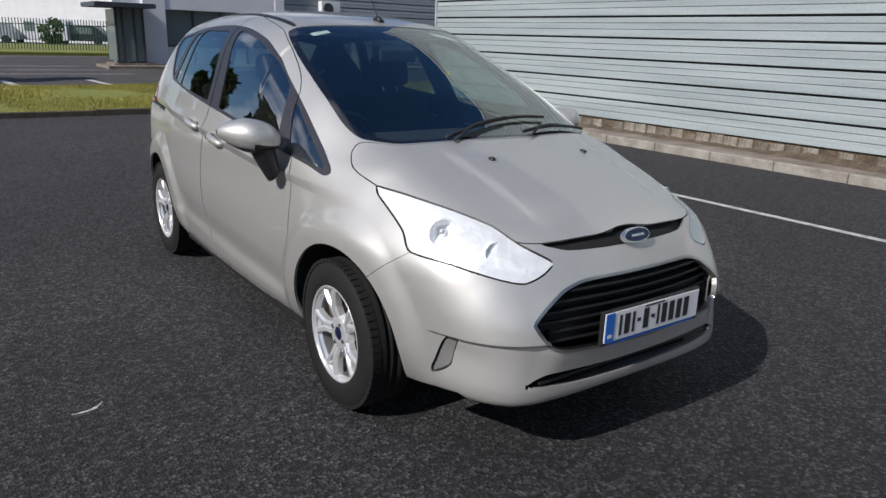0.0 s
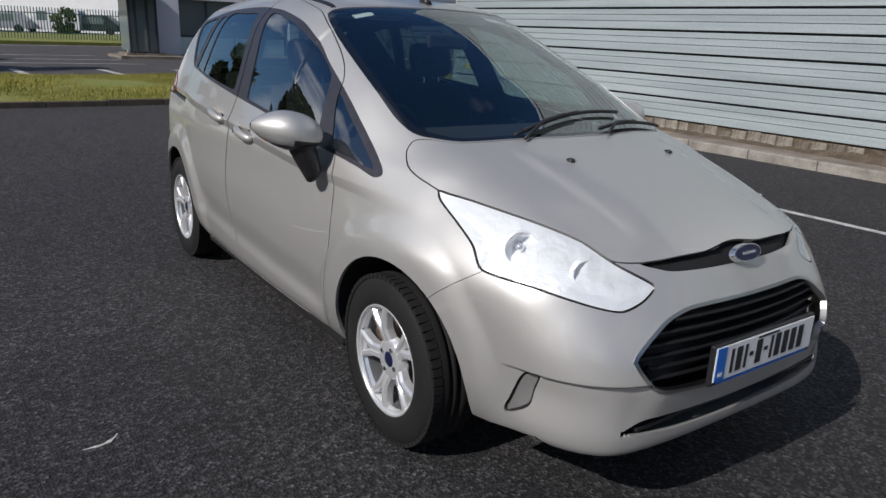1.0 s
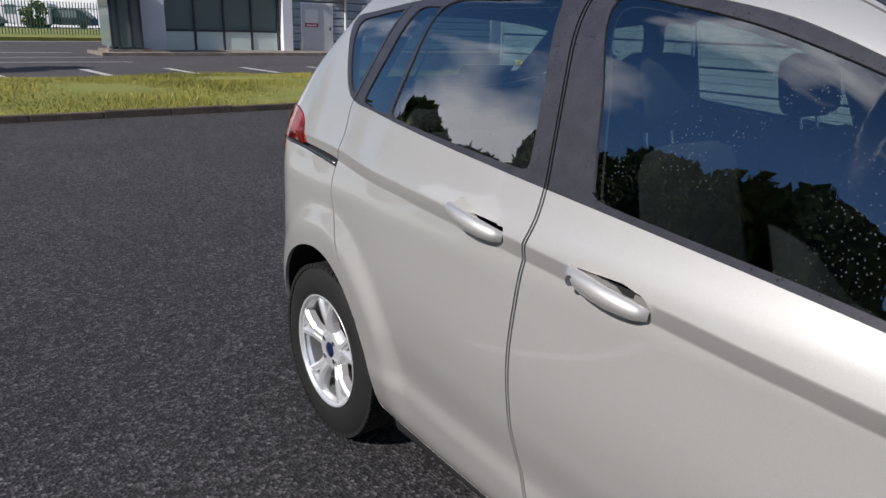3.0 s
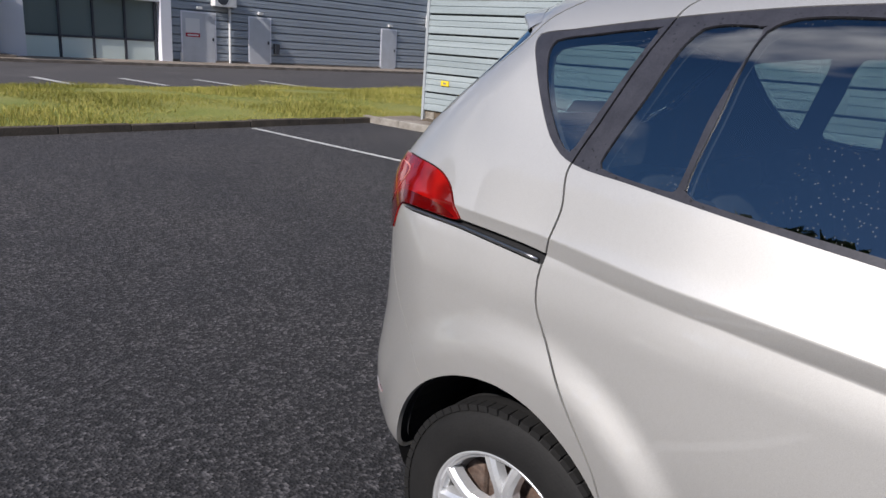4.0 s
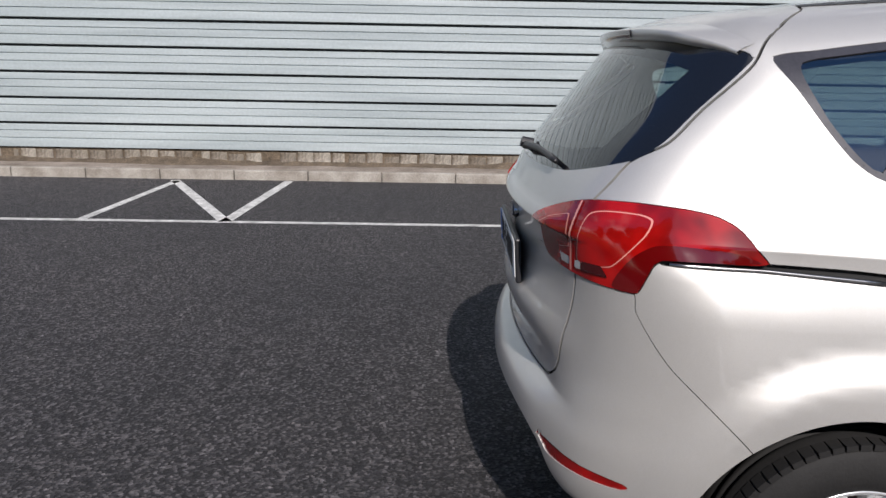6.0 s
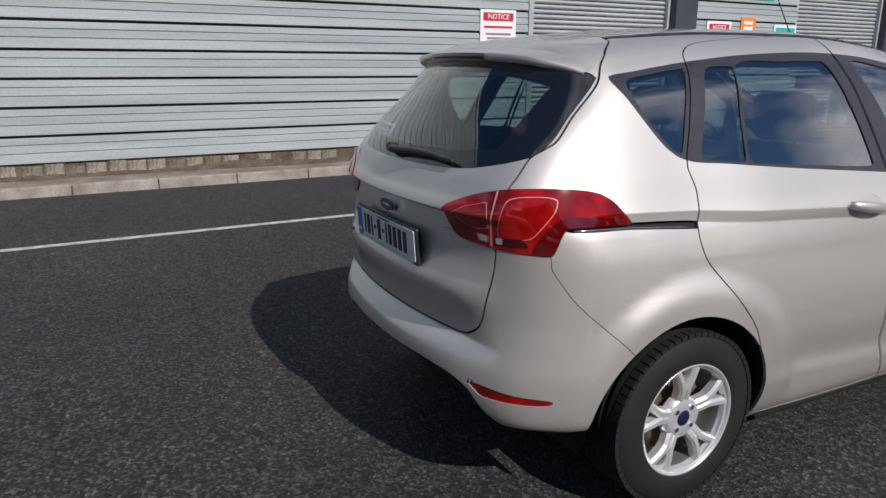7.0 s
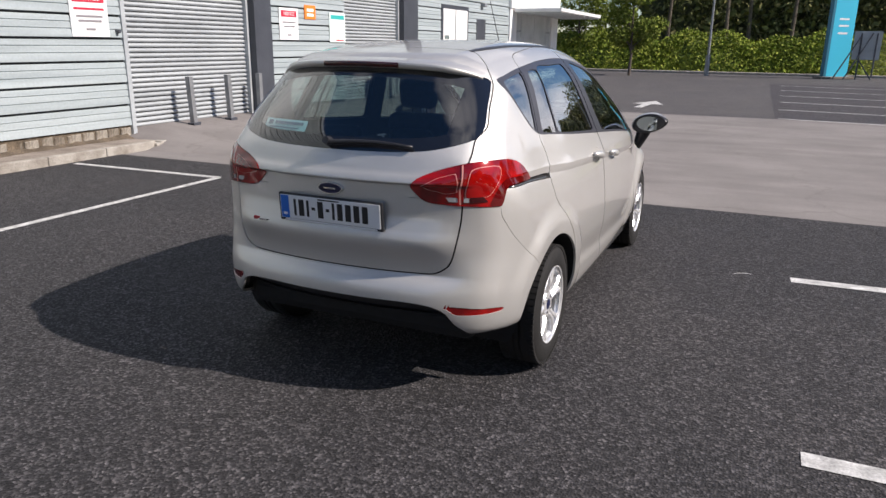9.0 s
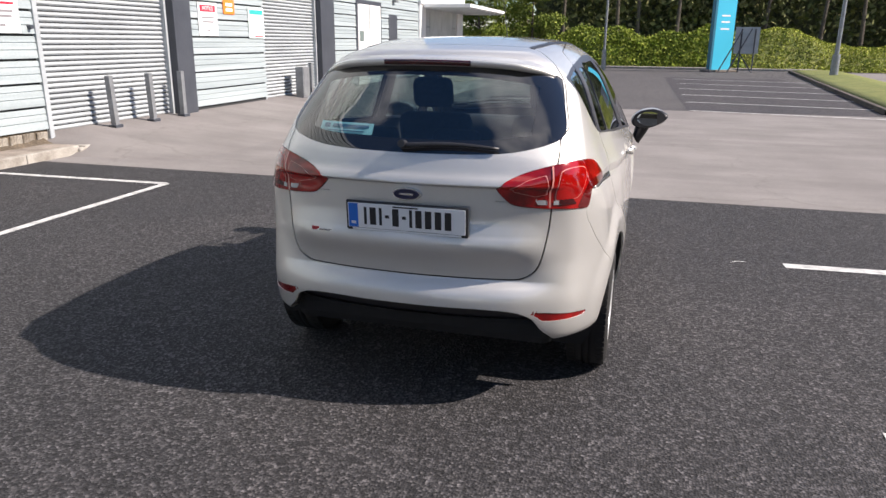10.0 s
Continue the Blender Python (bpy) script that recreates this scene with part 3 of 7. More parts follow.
b, w, h = board("parking_sign", -9.48, -10.14, 1.56, 2.19, "sign_pale_green", "pale green and white sign board")
part("header", boxed(-0.007, -w + 0.05, h * 0.78, -0.004, -0.05, h * 0.92), "sign_teal", b, "teal header")
part("text_bar", boxed(-0.007, -w + 0.08, h * 0.05, -0.004, -0.25, h * 0.09), "sign_red", b)
b, w, h = board("name_board", -8.1, -9.4, 2.62, 3.2, "sign_teal", "teal name board above the notices")
part("text_bar", boxed(-0.007, -w + 0.2, h * 0.2, -0.004, -0.2, h * 0.4), "sign_white", b)
b, w, h = board("yellow_label", 8.92, 8.74, 0.735, 0.82, "sign_yellow", "small yellow warning label low on the cladding")
part("text_bar", boxed(-0.007, -0.12, 0.03, -0.004, -0.06, 0.06), "sign_ink", b)
b = empty("wall_tap", at_site(WALL_N - 0.04, -3.62, 1.68), "small dark fitting on the wall", "fitting")
part("body", rod(bmesh.new(), (0.03, 0, 0), (-0.06, 0, 0), 0.035, 0.025), "dark_steel", b)

# door and hatch further along
d = structure("door_1", boxed(WALL_N - 0.06, -17.82, 0.2, WALL_N - 0.005, -15.66, 2.68, bevel=0.01), "dark_steel", "white double door in the cladding", category="door")
part("leaf", boxed(WALL_N - 0.075, -16.68, 0.25, WALL_N - 0.06, -15.76, 2.56, bevel=0.006), "white_paint", d)
part("leaf", boxed(WALL_N - 0.075, -17.69, 0.25, WALL_N - 0.06, -16.74, 2.56, bevel=0.006), "white_paint", d)
part("glass", boxed(WALL_N - 0.08, -16.2, 1.5, WALL_N - 0.074, -15.85, 1.8), "far_glass", d)
structure("window_1", boxed(WALL_N - 0.05, -19.45, 0.9, WALL_N - 0.005, -18.6, 2.35, bevel=0.01), "dark_steel", "dark narrow opening in the cladding", category="window")
b = empty("wall_lamp", at_site(WALL_N - 0.1, -19.1, 2.75), "small wall lamp above the window", "lamp")
part("body", boxed(-0.08, -0.12, 0, 0.08, 0.12, 0.12, bevel=0.02), "galvanised", b)

# white entrance with a canopy
block = empty("entrance_block", at_site(0, 0), "white rendered entrance with grey framed glazing and a flat canopy", "building")
part("wall", boxed(7.16, -22.8, 0.0, 9.6, -22.0, 3.9, bevel=0.01), "white_paint", block)
part("wall", boxed(7.16, -28.95, 0.0, 9.6, -27.9, 3.9, bevel=0.01), "white_paint", block)
part("fascia", boxed(7.10, -29.0, 2.86, 9.6, -21.95, 4.6, bevel=0.01), "white_paint", block)
part("sill", boxed(7.16, -27.9, 0.0, 7.6, -22.8, 0.42, bevel=0.01), "white_paint", block)
canopy = part("canopy", boxed(5.3, -29.4, 2.74, 7.1, -22.3, 2.86, bevel=0.01), "white_paint", block)
for k in range(8):
    part("rib", boxed(5.35, -29.2 + 0.95 * k, 2.68, 7.1, -29.14 + 0.95 * k, 2.74), "shutter_metal", canopy)
w = part("window", boxed(7.22, -27.9, 0.42, 7.34, -22.8, 2.86), "galvanised", block, "grey framed glazing with pale panes")
s = -27.84
for wide in (0.62, 1.78, 1.78, 0.62):
    for z0, z1 in ((0.48, 1.30), (1.37, 2.78)) if wide > 1 else ((0.48, 1.30), (1.37, 2.02), (2.09, 2.78)):
        part("pane", boxed(7.205, s, z0, 7.222, s + wide, z1, bevel=0.004), "pale_film", w)
    s += wide + 0.06
structure("entrance_pavement", boxed(5.5, -30.0, -0.05, 7.3, -21.6, 0.10, bevel=0.02), "concrete", "concrete pavement before the white entrance", category="pavement")

# ---- grey building beyond the verge ----
FAR_S = 28.5
grey = empty("grey_building", at_site(0, FAR_S, -0.05), "grey metal-clad industrial building with glazed front and plain doors", "building")
part("wall", boxed(12.2, 0.05, 0, 60, 0.4, 8.0), "seam_shadow", grey)
for k in range(22):
    z = 0.2 + k * 0.33
    b = bmesh.new()
    prof = [(0.05, z), (-0.02, z + 0.03), (-0.018, z + 0.15), (0.0, z + 0.16), (-0.018, z + 0.17), (-0.012, z + 0.29), (0.05, z + 0.32)]
    v0 = [b.verts.new((12.2, y, zz)) for y, zz in prof]
    v1 = [b.verts.new((60, y, zz)) for y, zz in prof]
    for i in range(6):
        b.faces.new((v0[i], v1[i], v1[i + 1], v0[i + 1]))
    part("cladding_sheet", b, "grey_cladding", grey)
part("plinth", boxed(12.2, -0.04, 0, 60, 0.05, 0.2), "concrete", grey)
part("roof", boxed(5.9, -0.3, 8.0, 60, 14, 8.2), "grey_cladding", grey)
part("front_pier", boxed(6.1, -0.25, 0, 7.0, 0.4, 8.0, bevel=0.015), "grey_render", grey)
part("front_pier", boxed(11.85, -0.25, 0, 12.3, 0.4, 8.0, bevel=0.015), "grey_render", grey)
part("lintel", boxed(6.1, -0.22, 2.35, 12.3, 0.4, 8.0, bevel=0.015), "grey_render", grey)
g = part("glazing", boxed(7.0, 0.1, 0.1, 11.85, 0.2, 2.35), "far_glass", grey, "dark glazed shopfront")
for k in range(5):
    part("mullion", boxed(7.0 + 1.18 * k, 0.02, 0.1, 7.07 + 1.18 * k, 0.1, 2.35), "dark_steel", g)
part("transom", boxed(7.0, 0.01, 0.86, 11.85, 0.1, 0.93), "dark_steel", g)
for k in range(4):
    part("lower_panel", boxed(7.09 + 1.18 * k, 0.05, 0.14, 8.16 + 1.18 * k, 0.1, 0.85), "sign_pale_green", g)
# glass porch
porch = empty("porch", at_site(0, FAR_S, 0), "glazed entrance porch with a flat dark canopy", "porch")
part("canopy", boxed(3.9, -2.2, 2.25, 6.1, 0.3, 2.42, bevel=0.01), "dark_steel", porch)
for n in (4.75, 4.98, 5.42, 5.75):
    part("post", boxed(n, -1.3, 0.1, n + 0.09, -1.21, 2.25), "dark_steel", porch)
part("pane", boxed(4.84, -1.27, 0.25, 5.75, -1.25, 2.2), "far_glass", porch)
part("pane", boxed(4.78, -1.2, 0.25, 4.80, 0.3, 2.2), "far_glass", porch)
part("base", boxed(4.6, -1.4, 0.0, 6.3, 0.2, 0.16), "concrete", porch)
part("wall", boxed(5.0, 0.0, 0.0, 6.15, 0.4, 8.0), "grey_render", porch)


def flush_door(n0, n1, label):
    d = empty("side_door", at_site(0, FAR_S, 0), label, "door", "plain doors of the grey building")
    part("frame", boxed(n0 - 0.06, -0.035, 0, n1 + 0.06, 0.0, 2.08, bevel=0.006), "grey_render", d)
    leaf = part("leaf", boxed(n0, -0.046, 0.03, n1, -0.035, 2.02, bevel=0.004), "door_grey", d)
    part("handle", boxed(n1 - 0.14, -0.09, 0.95, n1 - 0.08, -0.046, 1.08, bevel=0.006), "dark_steel", leaf)
    part("lamp", boxed((n0 + n1) / 2 - 0.12, -0.14, 2.18, (n0 + n1) / 2 + 0.12, -0.02, 2.28, bevel=0.01), "white_paint", d)
    return d


mottled("door_grey", (0.62, 0.64, 0.68), (0.56, 0.58, 0.61), 2.0, 0.5, 0.05, 40.0)
d = flush_door(12.85, 14.3, "pale grey steel door with a notice")
part("notice", boxed(12.98, -0.054, 1.25, 13.6, -0.047, 1.8), "sign_white", d)
part("notice_bar", boxed(12.98, -0.058, 1.08, 13.6, -0.047, 1.23), "sign_red", d)
part("text_bar", boxed(13.05, -0.062, 1.12, 13.53, -0.058, 1.18), "sign_white", d)
flush_door(15.95, 17.0, "plain pale grey steel door")
flush_door(23.7, 24.7, "plain pale grey steel door")
pipe = empty("drain_pipe", at_site(0, FAR_S, 0), "white plastic drain pipe on the wall", "pipe")
part("pipe", rod(bmesh.new(), (14.95, -0.1, 0.0), (14.95, -0.1, 2.4), 0.05), "white_paint", pipe)
part("pipe", rod(bmesh.new(), (12.75, -0.1, 0.0), (12.75, -0.1, 0.45), 0.05), "white_paint", pipe)


def aircon(n, z):
    a = empty("air_conditioner", at_site(n, FAR_S, z), "white outdoor air conditioner on the wall", "air conditioner", "wall air conditioners")
    part("body", boxed(-0.5, -0.42, 0, 0.5, -0.06, 0.66, bevel=0.02), "white_paint", a)
    part("grille", lathe_disc((-0.14, -0.425, 0.33), 0.26), "dark_steel", a, "round fan grille")
    for x in (-0.36, 0.36):
        part("bracket", boxed(x - 0.03, -0.4, -0.06, x + 0.03, 0.0, 0.0), "galvanised", a)


def lathe_disc(c, r):
    return rod(bmesh.new(), c, (c[0], c[1] + 0.01, c[2]), r, segments=24)


aircon(27.3, 2.3)
aircon(14.6, 2.35)
b = empty("wall_box", at_site(17.3, FAR_S, 0.55), "small black meter box on the wall", "box")
part("body", boxed(-0.12, -0.16, 0, 0.12, -0.02, 0.45, bevel=0.01), "dark_steel", b)
structure("far_pavement", boxed(4.2, FAR_S - 2.2, -0.05, 60, FAR_S + 0.1, 0.09), "concrete", "concrete pavement before the grey building", category="pavement")

# ---- fence, vans and sheds in the distance ----
FENCE_S = 45.0
structure("far_verge", boxed(-40, 40.0, -0.05, 12, 60, 0.16), "grass_earth", "rough green verge before the fence", category="grass")
fence = empty("palisade_fence", at_site(0, FENCE_S, 0.15), "green steel palisade fence", "fence")
shader("fence_green", (0.06, 0.14, 0.12), 0.5)
bm = boxed(-0.024, -0.012, 0, 0.024, 0.012, 1.75)
pale = bpy.data.meshes.new("pale")
bm.to_mesh(pale)
bm.free()
pale.materials.append(MATS["fence_green"])
for k in range(130):
    p = new("pale", pale)
    p.parent = fence
    p.location = (-9 + 0.155 * k, 0, 0)
for z in (0.35, 1.4):
    part("rail", boxed(-9, 0.012, z, 11.2, 0.05, z + 0.05), "fence_green", fence)


def vehicle(kind, n, s, length, height, paint, label, van=False):
    """A parked vehicle in the distance: body, cabin glass, wheels."""
    v = empty(kind, at_site(n, s, 0.1, -28), label, kind.split("_")[-1])
    hood_z = height * (0.52 if not van else 0.5)
    prof = [(-length / 2, 0.28), (-length / 2, hood_z * 0.9), (-length / 2 + 0.25, hood_z), (-length / 2 + length * 0.18, hood_z * 1.06), (-length / 2 + length * 0.30, height * 0.97), (-length / 2 + length * 0.36, height)]
    prof += [(length / 2 - 0.1, height), (length / 2, height * 0.94)] if van else [(length / 2 - length * 0.22, height), (length / 2 - 0.12, hood_z * 1.05)]
    prof += [(length / 2, 0.28)]
    b = bmesh.new()
    f0 = [b.verts.new((x, -0.85, z)) for x, z in prof]
    f1 = [b.verts.new((x, 0.85, z)) for x, z in prof]
    b.faces.new(f0)
    b.faces.new(f1[::-1])
    for i in range(len(prof)):
        j = (i + 1) % len(prof)
        b.faces.new((f0[i], f1[i], f1[j], f0[j]))
    bmesh.ops.bevel(b, geom=list(b.edges), offset=0.05, segments=2, affect="EDGES")
    part("body", b, paint, v)
    x0 = -length / 2 + length * 0.22
    part("window", boxed(x0 + 0.3, -0.875, hood_z * 1.08, x0 + (1.1 if van else length * 0.5), -0.86, height * 0.92, bevel=0.004), "far_glass", v)
    for x in (-length * 0.32, length * 0.32):
        part("wheel", rod(bmesh.new(), (x, -0.88, 0.3), (x, -0.66, 0.3), 0.31, segments=20), "tyre_rubber", v)
    return v


shader("far_white", (0.75, 0.76, 0.78), 0.4)
shader("far_dark", (0.03, 0.04, 0.045), 0.3)
shader("far_silver", (0.40, 0.42, 0.45), 0.35, 0.4)
vehicle("white_van", 7.6, 66.0, 4.6, 1.85, "far_white", "white panel van behind the fence", True)
vehicle("dark_car", 10.6, 65.0, 4.2, 1.5, "far_dark", "dark car behind the fence")
vehicle("silver_car", 4.1, 66.0, 4.0, 1.5, "far_silver", "silver car behind the fence")
bm = boxed(-16, 0, 0, 12, 20, 9.0)
structure("far_shed", bm, "white_paint", "long pale industrial shed in the distance", at_site(6.5, 76, 0, -42), "building")
structure("far_shed_blue", boxed(14.6, 68, 0, 24, 90, 10.0), "plate_blue", "blue shed in the distance", category="building")

mottled("verge_green", (0.10, 0.13, 0.025), (0.17, 0.17, 0.045), 1.4, 0.95, 0.4, 30.0, 0.5)
# ---- far car park: pylon, lamps ----
shader("pylon_cyan", (0.03, 0.50, 0.70), 0.45)
shader("pylon_dark", (0.02, 0.16, 0.24), 0.45)
p = empty("pylon_sign", at_site(-5.3, -39.0, 0, 32), "tall cyan pylon sign on a concrete foot", "sign")
part("panel", boxed(-0.6, -0.12, 0.1, 0.62, 0.12, 5.6, bevel=0.02), "pylon_cyan", p)
part("edge", boxed(0.62, -0.14, 0.1, 0.78, 0.14, 5.6, bevel=0.02), "pylon_dark", p, "dark blue edge")
part("foot", boxed(-0.9, -0.4, 0, 1.0, 0.4, 0.12, bevel=0.02), "concrete", p)
for z in (2.25, 2.62, 2.95):
    part("text_bar", boxed(-0.25, 0.12, z, 0.3, 0.125, z + 0.09), "sign_white", p)
p = empty("billboard", at_site(-6.5, -38.5, 0), "grey billboard seen from behind on a black braced frame", "sign")
part("board", boxed(-0.62, -0.03, 1.0, 0.62, 0.03, 2.4), "shutter_metal", p)
for x in (-0.4, 0.3):
    part("post", rod(bmesh.new(), (x, 0.06, 0), (x, 0.06, 2.3), 0.04), "dark_steel", p)
part("brace", rod(bmesh.new(), (-0.4, 0.08, 0), (0.3, 0.08, 1.0), 0.035), "dark_steel", p)
part("brace", rod(bmesh.new(), (0.9, 0.5, 0), (-0.2, 0.08, 2.3), 0.035), "dark_steel", p)
part("brace", rod(bmesh.new(), (1.4, 0.6, 0), (0.3, 0.08, 2.2), 0.035), "dark_steel", p)


def street_lamp(n, s, r):
    l = empty("street_lamp", at_site(n, s, 0), "tall galvanised street lamp", "street lamp", "car park lamps")
    part("base", rod(bmesh.new(), (0, 0, 0), (0, 0, 1.1), r * 1.9, r * 1.7, 16), "galvanised", l)
    part("pole", rod(bmesh.new(), (0, 0, 1.1), (0, 0, 8.0), r, r * 0.6, 16), "galvanised", l)
    part("arm", rod(bmesh.new(), (0, 0, 7.9), (0.9, 0, 8.2), r * 0.6), "galvanised", l)
    part("lantern", boxed(0.7, -0.15, 8.1, 1.5, 0.15, 8.3, bevel=0.04), "galvanised", l)


street_lamp(1.04, -38.0, 0.07)
street_lamp(-9.75, -33.0, 0.10)
# verge at the side of the far car park
bm = bmesh.new()
rows = []
for u in np.linspace(0, 1, 20):
    s = -14 - 26 * u
    edge = -6.6 - 2.6 * u
    rows.append([bm.verts.new((edge - d, s, z)) for d, z in ((0.0, 0.0), (0.02, 0.12), (0.5, 0.14), (1.5, 0.18), (2.6, 0.1), (2.7, -0.02))])
for a, b in zip(rows, rows[1:]):
    for i in range(5):
        bm.faces.new((a[i], a[i + 1], b[i + 1], b[i]))
kerb_bm = bmesh.new()
edges = [[kerb_bm.verts.new((-6.6 - 2.6 * u - d, -14 - 26 * u, z)) for d, z in ((-0.13, -0.02), (-0.13, 0.10), (-0.115, 0.115), (0.0, 0.118), (0.012, 0.10))] for u in np.linspace(0, 1, 20)]
for a, b in zip(edges, edges[1:]):
    for i in range(4):
        kerb_bm.faces.new((a[i], a[i + 1], b[i + 1], b[i]))
structure("side_kerb", kerb_bm, "dark_kerb", "dark weathered kerb beside the side verge", category="kerb")
structure("side_verge", bm, "verge_green", "grass verge with a dark kerb beside the car park", category="grass", smooth=True)
structure("side_road", sheet(-60, -40.5, -9.0, -14.0, -0.007), "old_asphalt", "pale road beyond the side verge", category="road")
structure("far_kerb", boxed(-11, -42.3, -0.05, 20, -41.5, 0.12, bevel=0.02), "kerb_stone", "low pale kerb at the end of the car park", category="kerb")

# ---- plants ----
def leafy(name, n, pick, size, colours, seed, m, label, category, kind=""):
    """Many small leaves at the places that pick(rng) gives; each leaf a bent quad."""
    rng = np.random.default_rng(seed)
    c = pick(rng, n)
    a = rng.normal(size=(n, 3))
    a /= np.linalg.norm(a, axis=1)[:, None]
    b = np.cross(a, rng.normal(size=(n, 3)))
    b /= np.linalg.norm(b, axis=1)[:, None]
    k = size * rng.uniform(0.6, 1.4, (n, 1))
    v = np.stack([c - a * k, c + b * k * 0.55, c + a * k, c - b * k * 0.55], 1).reshape(-1, 3)
    me = bpy.data.meshes.new(name)
    me.from_pydata(v.tolist(), [], np.arange(4 * n).reshape(-1, 4).tolist())
    me.materials.append(MATS[colours])
    ob = new(name, me)
    if m is not None:
        ob.matrix_world = m
    return tagged(ob, label, category, "", kind)


def make_leaf(name, a, b, c):
    m = shader(name, a, 0.8, Specular_IOR_Level=0.15)
    geo = m.node_tree.nodes.new("ShaderNodeNewGeometry")
    tone = ramp(m, geo.outputs["Random Per Island"], [(0.0, a), (0.5, b), (1.0, c)])
    big = texture_noise(m, 0.5, 3.0)
    shade = ramp(m, big.outputs["Fac"], [(0.35, (0.7, 0.72, 0.6)), (0.65, (1.25, 1.2, 1.1))])
    colour(m, blend(m, 1.0, tone.outputs["Color"], shade.outputs["Color"], "MULTIPLY"))
    b_ = m.node_tree.nodes["Principled BSDF"]
    b_.inputs["Transmission Weight"].default_value = 0.0
    b_.inputs["Subsurface Weight"].default_value = 0.0
    return m


make_leaf("leaf_dark", (0.045, 0.065, 0.02), (0.09, 0.11, 0.036), (0.16, 0.17, 0.065))
make_leaf("leaf_hedge", (0.12, 0.18, 0.022), (0.21, 0.27, 0.042), (0.33, 0.36, 0.08))
make_leaf("leaf_bank", (0.17, 0.22, 0.03), (0.26, 0.30, 0.05), (0.38, 0.38, 0.10))
make_leaf("leaf_fresh", (0.08, 0.12, 0.02), (0.15, 0.20, 0.035), (0.25, 0.28, 0.07))
make_leaf("leaf_wood", (0.075, 0.09, 0.035), (0.14, 0.15, 0.06), (0.24, 0.23, 0.11))
make_leaf("blade", (0.19, 0.20, 0.045), (0.29, 0.28, 0.075), (0.42, 0.37, 0.14))
mottled("bark", (0.07, 0.055, 0.042), (0.12, 0.10, 0.08), 6.0, 0.95, 0.3, 40.0, 0.5)
mottled("bank_green", (0.07, 0.11, 0.02), (0.14, 0.18, 0.035), 0.8, 0.95, 0.4, 8.0)
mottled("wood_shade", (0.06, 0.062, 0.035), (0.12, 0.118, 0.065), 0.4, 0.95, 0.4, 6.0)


def crown(blobs):
    """Points in the shells of some balls (x, y, z, radius, flat)."""
    def pick(rng, n):
        w = np.array([b[3] ** 2 for b in blobs])
        i = rng.choice(len(blobs), n, p=w / w.sum())
        d = rng.normal(size=(n, 3))
        d /= np.linalg.norm(d, axis=1)[:, None]
        r = rng.uniform(0.35, 1.08, (n, 1)) ** 0.6
        blob = np.array(blobs)[i]
        return blob[:, :3] + d * r * blob[:, 3:4] * np.stack([np.ones(n), np.ones(n), blob[:, 4]], 1)
    return pick


def tree(n, s, height, radius, leaves, seed, material, label, size=0.11, clear=0.3, name="tree"):
    rng = random.Random(seed)
    t = empty(name, at_site(n, s, 0, rng.uniform(0, 360)), label, "tree")
    bm = bmesh.new()
    base = height * clear
    r0 = height * 0.018
    rod(bm, (0, 0, -0.1), (rng.uniform(-0.1, 0.1), rng.uniform(-0.1, 0.1), base), r0, r0 * 0.75, 10)
    rod(bm, (0, 0, base), (rng.uniform(-0.3, 0.3), rng.uniform(-0.3, 0.3), height * 0.85), r0 * 0.75, r0 * 0.2, 8)
    blobs = []
    for k in range(16):
        a = rng.uniform(0, 2 * math.pi)
        u = rng.uniform(0, 1)
        reach = radius * math.sin(math.pi * (0.18 + 0.75 * u)) * rng.uniform(0.35, 0.85)
        z = base + (height - base) * (0.12 + 0.78 * u)
        tip = (reach * math.cos(a), reach * math.sin(a), z)
        rod(bm, (0, 0, max(base * 0.8, z - reach * 0.8)), tip, r0 * 0.35, r0 * 0.08, 6)
        blobs.append((*tip, radius * rng.uniform(0.25, 0.48), rng.uniform(0.6, 0.9)))
    part("trunk", bm, "bark", t)
    c = leafy("crown", leaves, crown(blobs), size, material, seed, None, "", "")
    c.parent = t
    for key in ("label", "category"):
        if key in c:
            del c[key]
    return t


# hedge bank and wood behind the far car park
def hedge_pick(rng, n):
    x = rng.uniform(-6.9, 26, n)
    u = rng.uniform(0, 1, n)
    top = 2.15 + 0.25 * np.sin(x * 0.9) + 0.18 * np.sin(x * 2.3 + 1) - 0.045 * np.clip(-7 - x, 0, 20)
    z = np.clip(u * top * 1.05, 0.02, 4) + rng.normal(0, 0.06, n)
    return np.stack([x, -42.6 - 1.6 * (np.abs(z) / 2.2) ** 1.2 + rng.normal(0, 0.28, n), z], 1)


def mound(name, s0, s1, top, material, label):
    b = bmesh.new()
    rows = []
    for x in np.linspace(-60, 40, 60):
        h = top(x)
        rows.append([b.verts.new((x, s, z)) for s, z in ((s0, -0.1), (s0 - 0.9, h * 0.55), (s0 - 1.7, h * 0.92), (s0 - 3, h), (s1, h))])
    for a, c in zip(rows, rows[1:]):
        for i in range(4):
            b.faces.new((a[i], a[i + 1], c[i + 1], c[i]))
    return structure(name, b, material, label, category="bank", smooth=True)


def bank_height(x, s):
    """Height of the grass bank: a hump behind the pylon that sinks towards the side road."""
    along = 2.15 * math.exp(-((x + 9.0) / 3.4) ** 2) + 1.35 * math.exp(-((x + 17.0) / 6.0) ** 2) + 0.9 * math.exp(-((x + 5.5) / 2.0) ** 2)
    return along * ease_in(-41.9 - s, 4.2) + 0.05 * math.sin(x * 2.1 + s) + 0.04 * math.sin(x * 4.7 - 1.9 * s)


